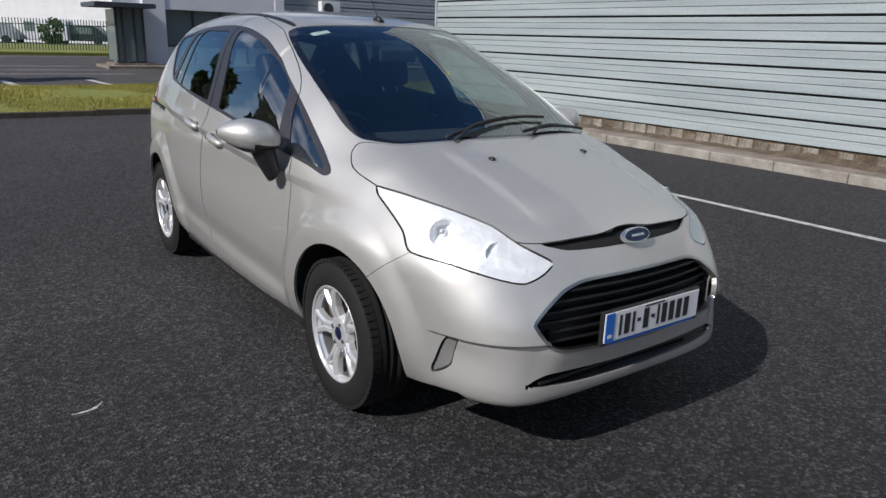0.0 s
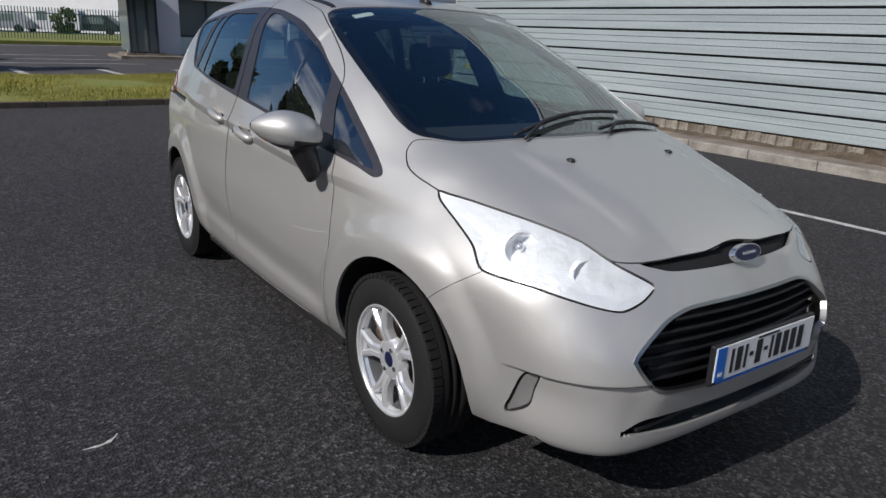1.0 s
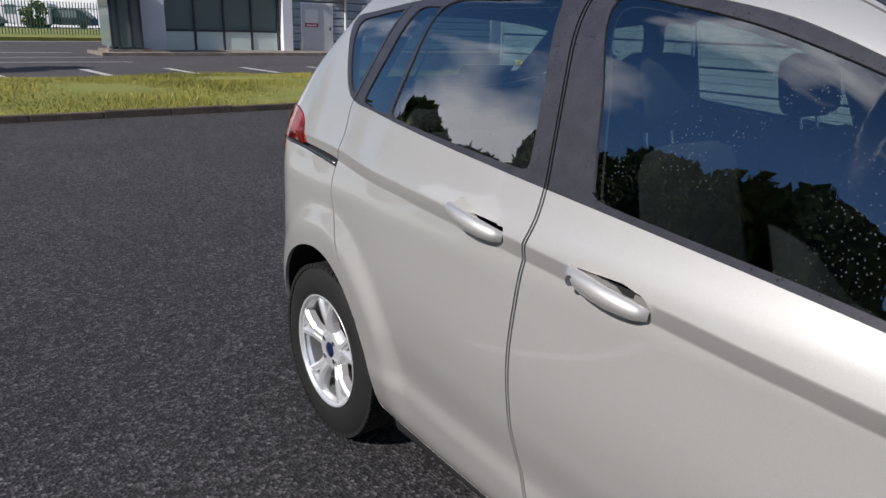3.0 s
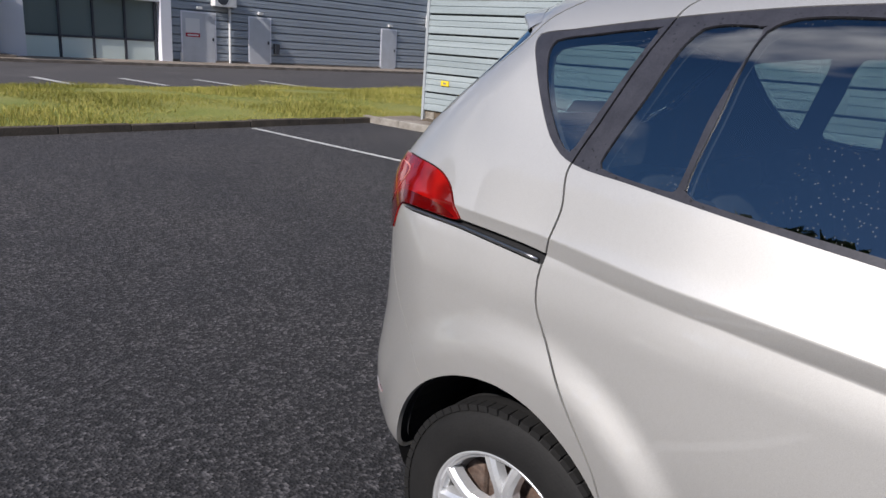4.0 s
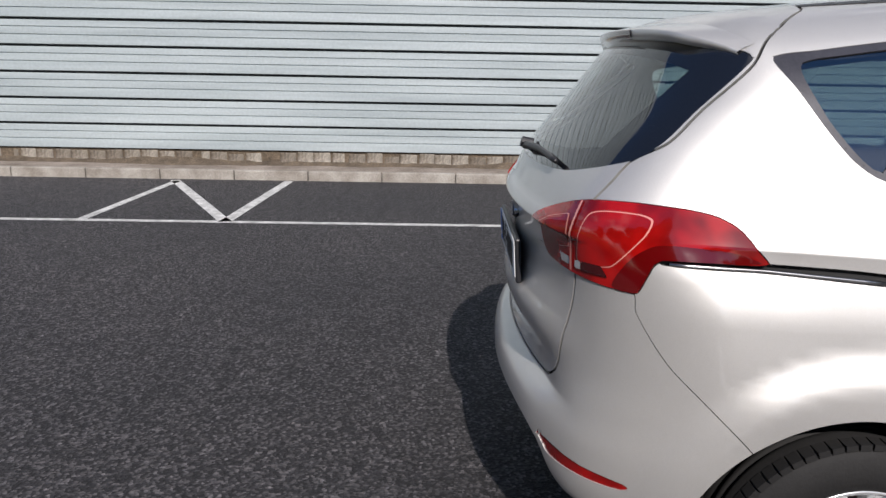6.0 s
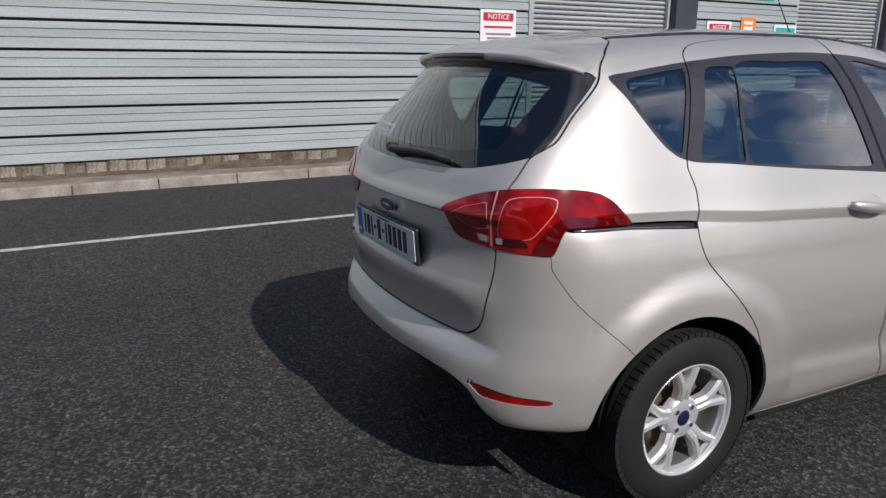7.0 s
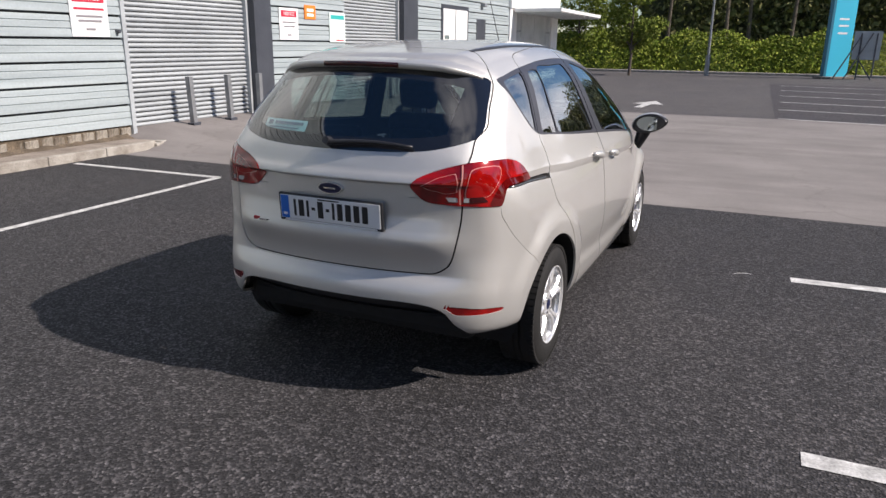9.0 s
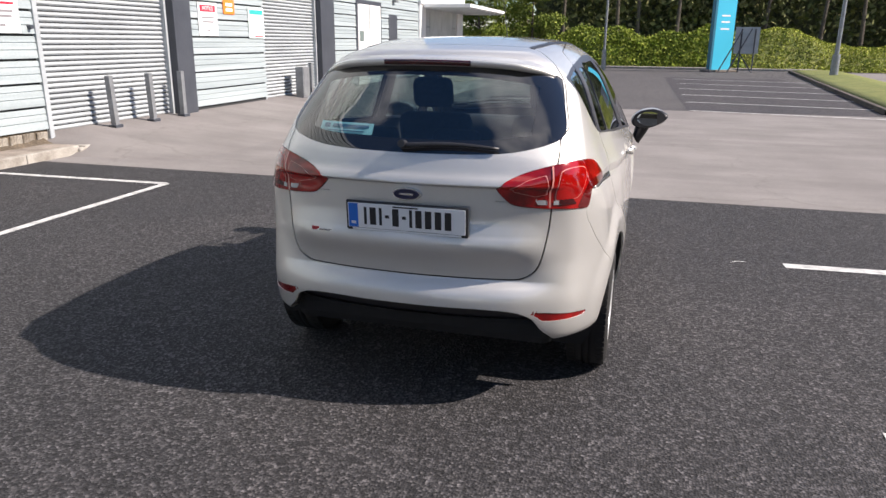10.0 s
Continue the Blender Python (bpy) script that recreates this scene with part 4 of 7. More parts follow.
bm = bmesh.new()
rows = [[bm.verts.new((x, y, bank_height(x, y) - 0.02)) for y in np.linspace(-41.8, -48.0, 22)] for x in np.linspace(-30, -4.5, 90)]
for a, b in zip(rows, rows[1:]):
    for i in range(21):
        bm.faces.new((a[i], a[i + 1], b[i + 1], b[i]))
structure("grass_bank", bm, "verge_green", "rough green grass bank beside the car park", category="bank", smooth=True)


def bank_pick(rng, n):
    x, y = rng.uniform(-28, -5.2, n), rng.uniform(-47.0, -41.9, n)
    z = np.array([bank_height(a, b) for a, b in zip(x, y)])
    return np.stack([x, y, z + rng.uniform(0.0, 0.10, n)], 1)


leafy("bank_grass", 26000, bank_pick, 0.062, "leaf_bank", 6, SITE, "long rough grass on the bank", "grass", "stuff")
mound("hedge_bank", -42.4, -70, lambda x: (2.0 + 0.25 * math.sin(x * 0.9)) * (1.0 if x > -6 else 0.2), "bank_green", "dark earth bank under the hedge")
leafy("hedge", 48000, hedge_pick, 0.085, "leaf_hedge", 3, SITE, "dense overgrown green hedge on a bank", "hedge", "stuff")


def wood_pick(rng, n):
    x = rng.uniform(-48, 40, n)
    top = (10 + 2.0 * np.sin(x * 0.35) + 1.2 * np.sin(x * 0.9 + 2)) * np.where(x > 8, 0.26, 1.0)
    z = 1.5 + rng.uniform(0, 1, n) ** 0.8 * (top - 1.5)
    return np.stack([x, -52 + rng.normal(0, 1.6, n) - 0.15 * z, z], 1)


# added backdrop box; its dark colour stands for the shade inside the wood
structure("wood_floor", boxed(-70, -58, 0, 7.5, -56, 9.0), "wood_shade", "added backdrop box coloured as the shade inside the wood", category="backdrop")
leafy("wood", 42000, wood_pick, 0.22, "leaf_wood", 4, SITE, "dark dense wood behind the hedge", "wood", "stuff")
rng = random.Random(5)
for k in range(14):
    n = -30 + 2.6 * k + rng.uniform(-0.8, 0.8)
    b = empty("bare_tree", at_site(n, -49.5 + rng.uniform(-1, 1), 0), "pale bare tree trunk at the wood's edge", "tree", "trunks at the edge of the wood")
    part("trunk", rod(bmesh.new(), (0, 0, 1.5), (rng.uniform(-0.5, 0.5), 0, 9), 0.14, 0.06, 8), "bark", b)
tree(4.9, -36.0, 5.0, 1.5, 5200, 11, "leaf_fresh", "young leafy tree in front of the hedge", 0.085, 0.24)
tree(9.5, -44.0, 6.0, 2.4, 5200, 12, "leaf_fresh", "leafy tree beside the white entrance", 0.10, 0.2)
tree(6.8, -47.0, 6.5, 2.2, 4200, 13, "leaf_fresh", "leafy tree before the wood", 0.11, 0.2)
for n, s, h, r, seed in ((-16.2, 19.5, 12.5, 4.6, 27), (-5.2, 19.5, 6.0, 1.7, 28), (-12.6, 23.5, 9.5, 3.6, 33), (-19.5, 15.5, 13.5, 4.8, 34), (-14.2, 12.4, 9.5, 3.6, 29), (-15.5, -3.5, 5.5, 2.6, 21), (-17, 2.5, 6.5, 3.0, 22), (-16.2, 7.4, 11.0, 4.2, 23), (-19, -9.5, 9.0, 3.6, 24), (-23, 9.0, 12.0, 4.5, 25), (-16.5, -16, 6.5, 3.0, 26)):
    tree(n, s, h, r, 13000, seed, "leaf_dark", "broad dark leafy tree at the edge of the car park", 0.27, 0.06)
tree(7.5, 60.0, 2.0, 1.1, 1200, 32, "leaf_dark", "small bush behind the fence", 0.12, 0.1)

# ---- grass verge ----
bm = bmesh.new()
rows = []
for n in np.linspace(-16, 34, 101):
    rows.append([bm.verts.new((n, s, 0.075 + (0.10 + 0.02 * math.sin(n * 1.7)) * math.sin(math.pi * min(1, max(0, (s - GRASS_S - 0.1) / 6.2))) + 0.012 * math.sin(n * 3.1 + s * 2.3))) for s in np.linspace(GRASS_S + 0.1, 16.3, 14)])
for a, b in zip(rows, rows[1:]):
    for i in range(13):
        bm.faces.new((a[i], a[i + 1], b[i + 1], b[i]))
structure("grass_strip", bm, "grass_earth", "green and straw-coloured mown grass verge", category="grass", smooth=True)
rng = np.random.default_rng(8)
K = 100000
gn, gs = rng.uniform(-3.0, 16.0, K), GRASS_S + 0.06 + 6.2 * rng.uniform(0, 1, K) ** 1.15
base = 0.06 + 0.10 * np.sin(np.pi * np.clip((gs - GRASS_S - 0.1) / 6.2, 0, 1))
lean = rng.normal(0, 0.035, (K, 2))
hgt = rng.uniform(0.05, 0.13, K) * (0.7 + 0.5 * np.sin(gn * 1.3) * np.sin(gs * 1.9))
wid = rng.uniform(0.004, 0.008, K)
ang = rng.uniform(0, np.pi, K)
dx, dy = np.cos(ang) * wid, np.sin(ang) * wid
v = np.stack([np.stack([gn - dx, gs - dy, base], 1), np.stack([gn + dx, gs + dy, base], 1), np.stack([gn + lean[:, 0], gs + lean[:, 1], base + np.abs(hgt)], 1)], 1).reshape(-1, 3)
me = bpy.data.meshes.new("grass")
me.from_pydata(v.tolist(), [], np.arange(3 * K).reshape(-1, 3).tolist())
me.materials.append(MATS["blade"])
ob = new("grass", me)
ob.matrix_world = SITE
tagged(ob, "short mown grass blades, green and straw", "grass", "", "stuff")

# ---- the car: body surface ----
def spline(*pts):
    """A smooth function through (t, value) pairs."""
    t, v = np.array([p[0] for p in pts], float), np.array([p[1] for p in pts], float)
    d = np.diff(v) / np.diff(t)
    m = np.zeros_like(v)
    m[0], m[-1] = d[0], d[-1]
    for i in range(1, len(v) - 1):
        m[i] = 0.0 if d[i - 1] * d[i] <= 0 else 2 * d[i - 1] * d[i] / (d[i - 1] + d[i]) * 0.6 + 0.4 * min((d[i - 1] + d[i]) / 2, 3 * d[i - 1], 3 * d[i], key=abs)
    def f(x):
        x = np.asarray(x, float)
        i = np.clip(np.searchsorted(t, x) - 1, 0, len(t) - 2)
        h = t[i + 1] - t[i]
        u = (np.clip(x, t[0], t[-1]) - t[i]) / h
        out = (2 * u**3 - 3 * u**2 + 1) * v[i] + (u**3 - 2 * u**2 + u) * h * m[i] + (-2 * u**3 + 3 * u**2) * v[i + 1] + (u**3 - u**2) * h * m[i + 1]
        return out + np.minimum(x - t[0], 0) * m[0] + np.maximum(x - t[-1], 0) * m[-1]
    return f


def ease(a, b, x):
    u = np.clip((x - a) / (b - a), 0, 1)
    return u * u * (3 - 2 * u)


def smax(a, b, k):
    h = np.maximum(k - np.abs(a - b), 0) / k
    return np.maximum(a, b) + h * h * k / 4


AXLE, WHEEL_R = 1.2445, 0.308
roofline = spline((-2.06, 0.72), (-1.99, 0.815), (-1.85, 0.89), (-1.5, 1.018), (-1.27, 1.082), (-0.9, 1.255), (-0.3, 1.505), (0.0, 1.565), (0.45, 1.595), (0.9, 1.59), (1.25, 1.565), (1.6, 1.52), (1.8, 1.475))
section = spline((0.14, 0.70), (0.20, 0.785), (0.27, 0.832), (0.36, 0.848), (0.5, 0.864), (0.7, 0.872), (0.86, 0.868), (0.95, 0.848), (1.02, 0.815), (1.12, 0.775), (1.3, 0.70), (1.45, 0.628), (1.6, 0.54))
taper = spline((-2.1, -0.22), (-1.9, -0.165), (-1.65, -0.112), (-1.4, -0.062), (-1.1, -0.032), (-0.7, -0.016), (-0.2, -0.003), (0.3, 0.0), (0.9, -0.014), (1.25, -0.042), (1.5, -0.055), (1.75, -0.098), (1.95, -0.16))
nose = spline((0.14, -1.90), (0.19, -2.0), (0.235, -2.06), (0.27, -2.08), (0.33, -2.08), (0.45, -2.095), (0.55, -2.098), (0.63, -2.085), (0.72, -2.058), (0.78, -2.03), (0.86, -1.95), (1.0, -1.75))
tail = spline((0.2, 1.86), (0.3, 1.935), (0.42, 1.985), (0.47, 1.998), (0.53, 1.994), (0.575, 1.970), (0.603, 1.943), (0.66, 1.950), (0.745, 1.974), (0.76, 1.973), (0.80, 1.960), (0.87, 1.946), (0.993, 1.946), (1.006, 1.976), (1.02, 1.972), (1.05, 1.950), (1.08, 1.938), (1.12, 1.922), (1.3, 1.80), (1.45, 1.69), (1.48, 1.668), (1.512, 1.648), (1.535, 1.632), (1.56, 1.60))
tail_flank = spline((0.2, 1.86), (0.3, 1.935), (0.42, 1.982), (0.50, 1.985), (0.6, 1.968), (0.7, 1.952), (0.87, 1.947), (0.97, 1.952), (1.03, 1.958), (1.08, 1.945), (1.12, 1.922), (1.3, 1.80), (1.45, 1.69), (1.48, 1.668), (1.512, 1.648), (1.535, 1.632), (1.56, 1.60))
crease = spline((-2.0, 0.80), (-1.1, 0.875), (-0.5, 0.905), (0.0, 0.937), (0.6, 0.972), (1.0, 0.992), (1.3, 1.012), (2.0, 1.03))


def half_width(y, z):
    w = section(z) + taper(y)
    w = w - 0.075 * ease(0.68, 0.95, z) * ease(-0.55, -1.45, y)
    d = z - crease(y)
    on = ease(-1.3, -0.6, y) * ease(1.72, 1.45, y)
    w = w - on * 0.019 * np.clip(-d / 0.036, 0, 1) * ease(-0.36, -0.036, d)
    low = z - 0.40 - 0.05 * y
    w = w - 0.011 * ease(0.13, 0.0, low) * ease(-0.07, 0.0, low) * ease(-0.85, -0.6, y) * ease(0.98, 0.7, y)
    for axle in (-AXLE, AXLE):
        r = np.hypot(y - axle, (z - 0.31))
        w = w + 0.023 * ease(0.525, 0.425, r) * ease(0.2, 0.4, z)
    return w


def body_field(x, y, z):
    """Below zero inside the car's outer skin, about the distance to it elsewhere."""
    ax = np.abs(x)
    side = (ax - half_width(y, z)) * 0.95
    yb = y - 0.4 * ax**2 * ease(0.3, -0.5, y)
    top = (z - roofline(yb) + 0.03 * (ax / 0.6) ** 2 + 0.03 * (ax / 0.6) ** 4 * ease(-0.9, 0.0, y)) * np.where(y < -0.3, 0.92, 1.0)
    top = top + 0.010 * ease(0.0, 0.05, ax - 0.36 + 0.10 * (-1.35 - y)) * ease(-1.28, -1.42, y) * ease(-1.95, -1.8, y)
    front = nose(z) + 0.012 * (ax / 0.5) ** 2 + 0.33 * (ax / 0.765) ** 7 - y
    curve = 0.21 * ax**2 * (1 + 0.9 * ease(1.0, 1.4, z)) + 0.10 * (ax / 0.75) ** 8
    zt = z + 0.055 * (ax / 0.53) ** 2.2 * ease(1.2, 1.42, z)
    flank = ease(0.44, 0.66, ax)
    rear = (y - tail(zt) * (1 - flank) - tail_flank(zt) * flank + curve) * np.where(z > 1.05, 0.85, 1.0)
    ledge = 0.024 * ease(0.491, 0.481, z) * ease(0.31, 0.45, z) * ease(0.40, 0.50, ax) * ease(-1.74, -1.83, y)
    side, front = side + ledge, front + ledge
    f = smax(side, top, 0.16)
    f = smax(f, front, 0.10)
    f = smax(f, rear, 0.09)
    return smax(f, 0.165 + 0.085 * ease(-1.5, -1.85, y) + 0.16 * ease(1.42, 1.6, y) - z, 0.05)


NX, NY, NZ = 44, 210, 70
def body_grid():
    """The right half of the skin as a grid shot outwards from the car's core."""
    key, pts, faces = {}, [], []
    def vid(i, j, k):
        if (i, j, k) not in key:
            key[i, j, k] = len(pts)
            pts.append((i, j, k))
        return key[i, j, k]
    def quad(a, b, c, d):
        faces.append((vid(*a), vid(*b), vid(*c), vid(*d)))
    for j in range(NY):
        for k in range(NZ):
            quad((NX, j, k), (NX, j + 1, k), (NX, j + 1, k + 1), (NX, j, k + 1))
        for i in range(NX):
            quad((i, j, NZ), (i + 1, j, NZ), (i + 1, j + 1, NZ), (i, j + 1, NZ))
    for i in range(NX):
        for k in range(NZ):
            quad((i, 0, k), (i + 1, 0, k), (i + 1, 0, k + 1), (i, 0, k + 1))
            quad((i, NY, k), (i, NY, k + 1), (i + 1, NY, k + 1), (i + 1, NY, k))
    g = np.array(pts, float)
    far = np.stack([-0.95 * g[:, 0] / NX, -2.25 + 4.4 * g[:, 1] / NY, 0.1 + 1.6 * g[:, 2] / NZ], 1)
    core = far.copy()
    core[:, 0] = np.maximum(far[:, 0], -0.42)
    core[:, 1] = np.clip(far[:, 1], -1.5, 1.42)
    high = np.minimum(1.05, roofline(core[:, 1]) - 0.3)
    core[:, 2] = np.clip(far[:, 2], 0.45, high)
    way = far - core
    lo, hi = np.zeros(len(g)), np.full(len(g), 1.6)
    for _ in range(26):
        mid = (lo + hi) / 2
        p = core + way * mid[:, None]
        out = body_field(p[:, 0], p[:, 1], p[:, 2]) > 0
        hi, lo = np.where(out, mid, hi), np.where(out, lo, mid)
    p = core + way * lo[:, None]
    p[g[:, 0] == 0, 0] = 0.0
    return p, np.array(faces)


def outline(pts, closed=True, steps=7):
    """A smooth line through the control points."""
    p = np.array(pts, float)
    k = len(p)
    out = []
    for i in range(k if closed else k - 1):
        if closed:
            a, b, c, d = p[i - 1], p[i], p[(i + 1) % k], p[(i + 2) % k]
        else:
            a, b, c, d = p[max(i - 1, 0)], p[i], p[i + 1], p[min(i + 2, k - 1)]
        h = np.linalg.norm(c - b)
        m0 = (c - a) / max(np.linalg.norm(c - b) + np.linalg.norm(b - a), 1e-9) * h
        m1 = (d - b) / max(np.linalg.norm(d - c) + np.linalg.norm(c - b), 1e-9) * h
        for u in np.arange(steps) / steps:
            out.append((2 * u**3 - 3 * u**2 + 1) * b + (u**3 - 2 * u**2 + u) * m0 * 0.8 + (-2 * u**3 + 3 * u**2) * c + (u**3 - u**2) * m1 * 0.8)
    if not closed:
        out.append(p[-1])
    return np.array(out)


def distance_in(pts, q):
    """Signed distance of the points q to a closed line, below zero inside, and the direction away from the line."""
    a, b = pts, np.roll(pts, -1, 0)
    best = np.full(len(q), 1e9)
    away = np.zeros((len(q), 2))
    inside = np.zeros(len(q), bool)
    for (ax, ay), (bx, by) in zip(a, b):
        dx, dy = bx - ax, by - ay
        t = np.clip(((q[:, 0] - ax) * dx + (q[:, 1] - ay) * dy) / (dx * dx + dy * dy + 1e-12), 0, 1)
        off = q - np.stack([ax + t * dx, ay + t * dy], 1)
        h = np.hypot(off[:, 0], off[:, 1])
        nearer = h < best
        best = np.where(nearer, h, best)
        away[nearer] = off[nearer] / (h[nearer, None] + 1e-9)
        if ay != by:
            inside ^= ((ay > q[:, 1]) != (by > q[:, 1])) & (q[:, 0] < (q[:, 1] - ay) * dx / dy + ax)
    return np.where(inside, -best, best), away


VIEWS = {  # how a control line is laid onto the skin of the right half, and where it holds
    "side": (lambda p: p[:, [1, 2]], lambda p: p[:, 0] < -0.36),
    "front": (lambda p: p[:, [0, 2]], lambda p: p[:, 1] < -1.75),
    "nose": (lambda p: np.stack([p[:, 0] - p[:, 1], p[:, 2]], 1), lambda p: (p[:, 1] < -1.2) & (p[:, 0] < -0.25)),
    "top": (lambda p: p[:, [0, 1]], lambda p: (p[:, 2] > 0.72) & (p[:, 1] < 1.5)),
    "rear": (lambda p: p[:, [0, 2]], lambda p: p[:, 1] > 1.28),
    "haunch": (lambda p: np.stack([p[:, 0] + p[:, 1], p[:, 2]], 1), lambda p: (p[:, 1] > 1.35) & (p[:, 0] < -0.3)),
}
LINES = {}
LINES["window_band"] = ("side", [(1.455, 1.412), (1.36, 1.43), (1.12, 1.462), (0.86, 1.486), (0.5, 1.498), (0.2, 1.482), (-0.09, 1.432), (-0.312, 1.354), (-0.464, 1.277), (-0.609, 1.210), (-0.763, 1.133),
                             (-0.934, 1.033), (-1.062, 0.957), (-1.09, 0.93), (-1.06, 0.916), (-0.955, 0.938), (-0.818, 0.96), (-0.37, 1.013), (0.058, 1.052), (0.36, 1.077), (0.77, 1.112), (1.09, 1.143),
                             (1.2, 1.152), (1.262, 1.168), (1.311, 1.203), (1.361, 1.265), (1.415, 1.345)])
LINES["front_window"] = ("side", [(0.30, 1.463), (0.11, 1.448), (-0.08, 1.41), (-0.315, 1.336), (-0.46, 1.270), (-0.535, 1.228), (-0.56, 1.20), (-0.60, 1.13), (-0.645, 1.03), (-0.65, 1.005), (-0.62, 1.0), (-0.3, 1.035), (0.1, 1.07), (0.145, 1.078), (0.16, 1.1), (0.225, 1.28)])
LINES["quarter_window"] = ("side", [(-0.655, 1.165), (-0.75, 1.115), (-0.835, 1.065), (-0.975, 0.982), (-1.03, 0.95), (-1.03, 0.941), (-0.95, 0.953), (-0.81, 0.975), (-0.775, 0.985), (-0.72, 1.06)])
LINES["rear_window"] = ("side", [(0.922, 1.452), (0.68, 1.466), (0.47, 1.468), (0.455, 1.455), (0.395, 1.28), (0.352, 1.11), (0.365, 1.098), (0.6, 1.112), (0.95, 1.140), (0.975, 1.152), (0.960, 1.28)])
LINES["rear_fixed_window"] = ("side", [(1.06, 1.438), (0.945, 1.449), (0.938, 1.44), (0.975, 1.28), (0.99, 1.155), (1.0, 1.145), (1.16, 1.16), (1.17, 1.175), (1.12, 1.30)])
LINES["rear_quarter_window"] = ("side", [(1.40, 1.398), (1.30, 1.422), (1.155, 1.440), (1.15, 1.43), (1.215, 1.26), (1.245, 1.185), (1.262, 1.182), (1.3, 1.215), (1.36, 1.295)])
LINES["front_door"] = ("side", [(-0.62, 1.215), (-0.66, 1.15), (-0.74, 1.04), (-0.815, 0.965), (-0.828, 0.93), (-0.834, 0.87), (-0.846, 0.76), (-0.842, 0.63), (-0.82, 0.47), (-0.785, 0.29), (-0.76, 0.245), (-0.72, 0.236), (-0.3, 0.234), (0.14, 0.234), (0.175, 0.25),
                            (0.20, 0.31), (0.25, 0.45), (0.283, 0.7), (0.28, 0.93), (0.272, 1.0), (0.277, 1.07), (0.32, 1.25), (0.37, 1.45), (0.365, 1.54), (0.34, 1.556), (0.26, 1.548), (-0.106, 1.484), (-0.278, 1.416), (-0.437, 1.337), (-0.55, 1.272)])
LINES["rear_door"] = ("side", [(0.373, 1.54), (0.38, 1.45), (0.328, 1.25), (0.285, 1.07), (0.28, 1.0), (0.288, 0.93), (0.291, 0.7), (0.258, 0.45), (0.208, 0.31), (0.185, 0.25), (0.21, 0.236), (0.5, 0.234), (0.84, 0.236), (0.90, 0.25), (0.935, 0.31), (0.93, 0.385), (0.948, 0.466), (1.006, 0.603), (1.082, 0.70),
                           (1.157, 0.788), (1.215, 0.863), (1.233, 0.926), (1.23, 0.988), (1.222, 1.07), (1.238, 1.144), (1.20, 1.25), (1.135, 1.43), (1.115, 1.485), (1.06, 1.515), (0.95, 1.532), (0.607, 1.556), (0.4, 1.561)])
LINES["handle_recess_front"] = ("side", [(0.150, 0.935), (0.120, 0.966), (0.05, 0.974), (-0.02, 0.957), (-0.056, 0.926), (-0.058, 0.902), (-0.03, 0.884), (0.03, 0.881), (0.09, 0.892), (0.138, 0.912)])
LINES["handle_recess_rear"] = ("side", [(0.560, 0.975), (0.530, 1.006), (0.46, 1.014), (0.39, 0.997), (0.354, 0.966), (0.352, 0.942), (0.38, 0.924), (0.44, 0.921), (0.50, 0.932), (0.548, 0.952)])
LINES["slide_rail"] = ("side", [(1.232, 0.955), (1.234, 0.976), (1.5, 0.992), (1.70, 0.996), (1.715, 0.989), (1.705, 0.978), (1.5, 0.971), (1.24, 0.952)])
LINES["headlight"] = ("nose", [(0.642, 0.918), (0.70, 0.915), (0.831, 0.906), (1.086, 0.878), (1.295, 0.842), (1.442, 0.797), (1.585, 0.750), (1.606, 0.735), (1.56, 0.704), (1.485, 0.683), (1.40, 0.690), (1.13, 0.731), (0.92, 0.742), (0.885, 0.752), (0.847, 0.799), (0.755, 0.849), (0.66, 0.895)])
LINES["fog_lamp"] = ("nose", [(1.178, 0.486), (1.160, 0.43), (1.143, 0.378), (1.05, 0.330), (1.046, 0.345), (1.062, 0.375), (1.105, 0.458), (1.135, 0.482)])
LINES["grille"] = ("front", [(0.10, 0.682), (-0.10, 0.682), (-0.277, 0.678), (-0.365, 0.655), (-0.441, 0.610), (-0.492, 0.570), (-0.50, 0.552), (-0.463, 0.495), (-0.428, 0.468), (-0.38, 0.457), (-0.26, 0.446), (-0.05, 0.434), (0.10, 0.432)])
LINES["lower_grille"] = ("front", [(0.08, 0.364), (-0.10, 0.365), (-0.24, 0.37), (-0.43, 0.376), (-0.48, 0.362), (-0.528, 0.336), (-0.46, 0.328), (-0.31, 0.315), (-0.08, 0.308), (0.08, 0.308)])
LINES["upper_slot"] = ("front", [(0.06, 0.822), (-0.04, 0.82), (-0.075, 0.814), (-0.145, 0.808), (-0.297, 0.804), (-0.37, 0.801), (-0.40, 0.797), (-0.355, 0.784), (-0.306, 0.773), (-0.175, 0.770), (-0.05, 0.770), (0.06, 0.770)])
LINES["windscreen"] = ("top", [(0.12, -0.272), (0.0, -0.272), (-0.15, -0.255), (-0.35, -0.21), (-0.49, -0.165), (-0.525, -0.175), (-0.558, -0.28), (-0.583, -0.42), (-0.611, -0.66), (-0.632, -0.93), (-0.625, -1.04), (-0.603, -1.10), (-0.52, -1.195), (-0.39, -1.25), (-0.12, -1.312), (0.12, -1.315)])
LINES["hood"] = ("top", [(0.12, -1.323), (-0.12, -1.320), (-0.39, -1.258), (-0.525, -1.203), (-0.608, -1.112), (-0.64, -1.09), (-0.675, -1.105), (-0.705, -1.165), (-0.707, -1.235), (-0.692, -1.347), (-0.65, -1.50), (-0.617, -1.59), (-0.52, -1.79), (-0.462, -1.893), (-0.375, -1.936),
                     (-0.295, -1.952), (-0.145, -1.967), (-0.07, -1.962), (-0.03, -1.957), (0.12, -1.957)])
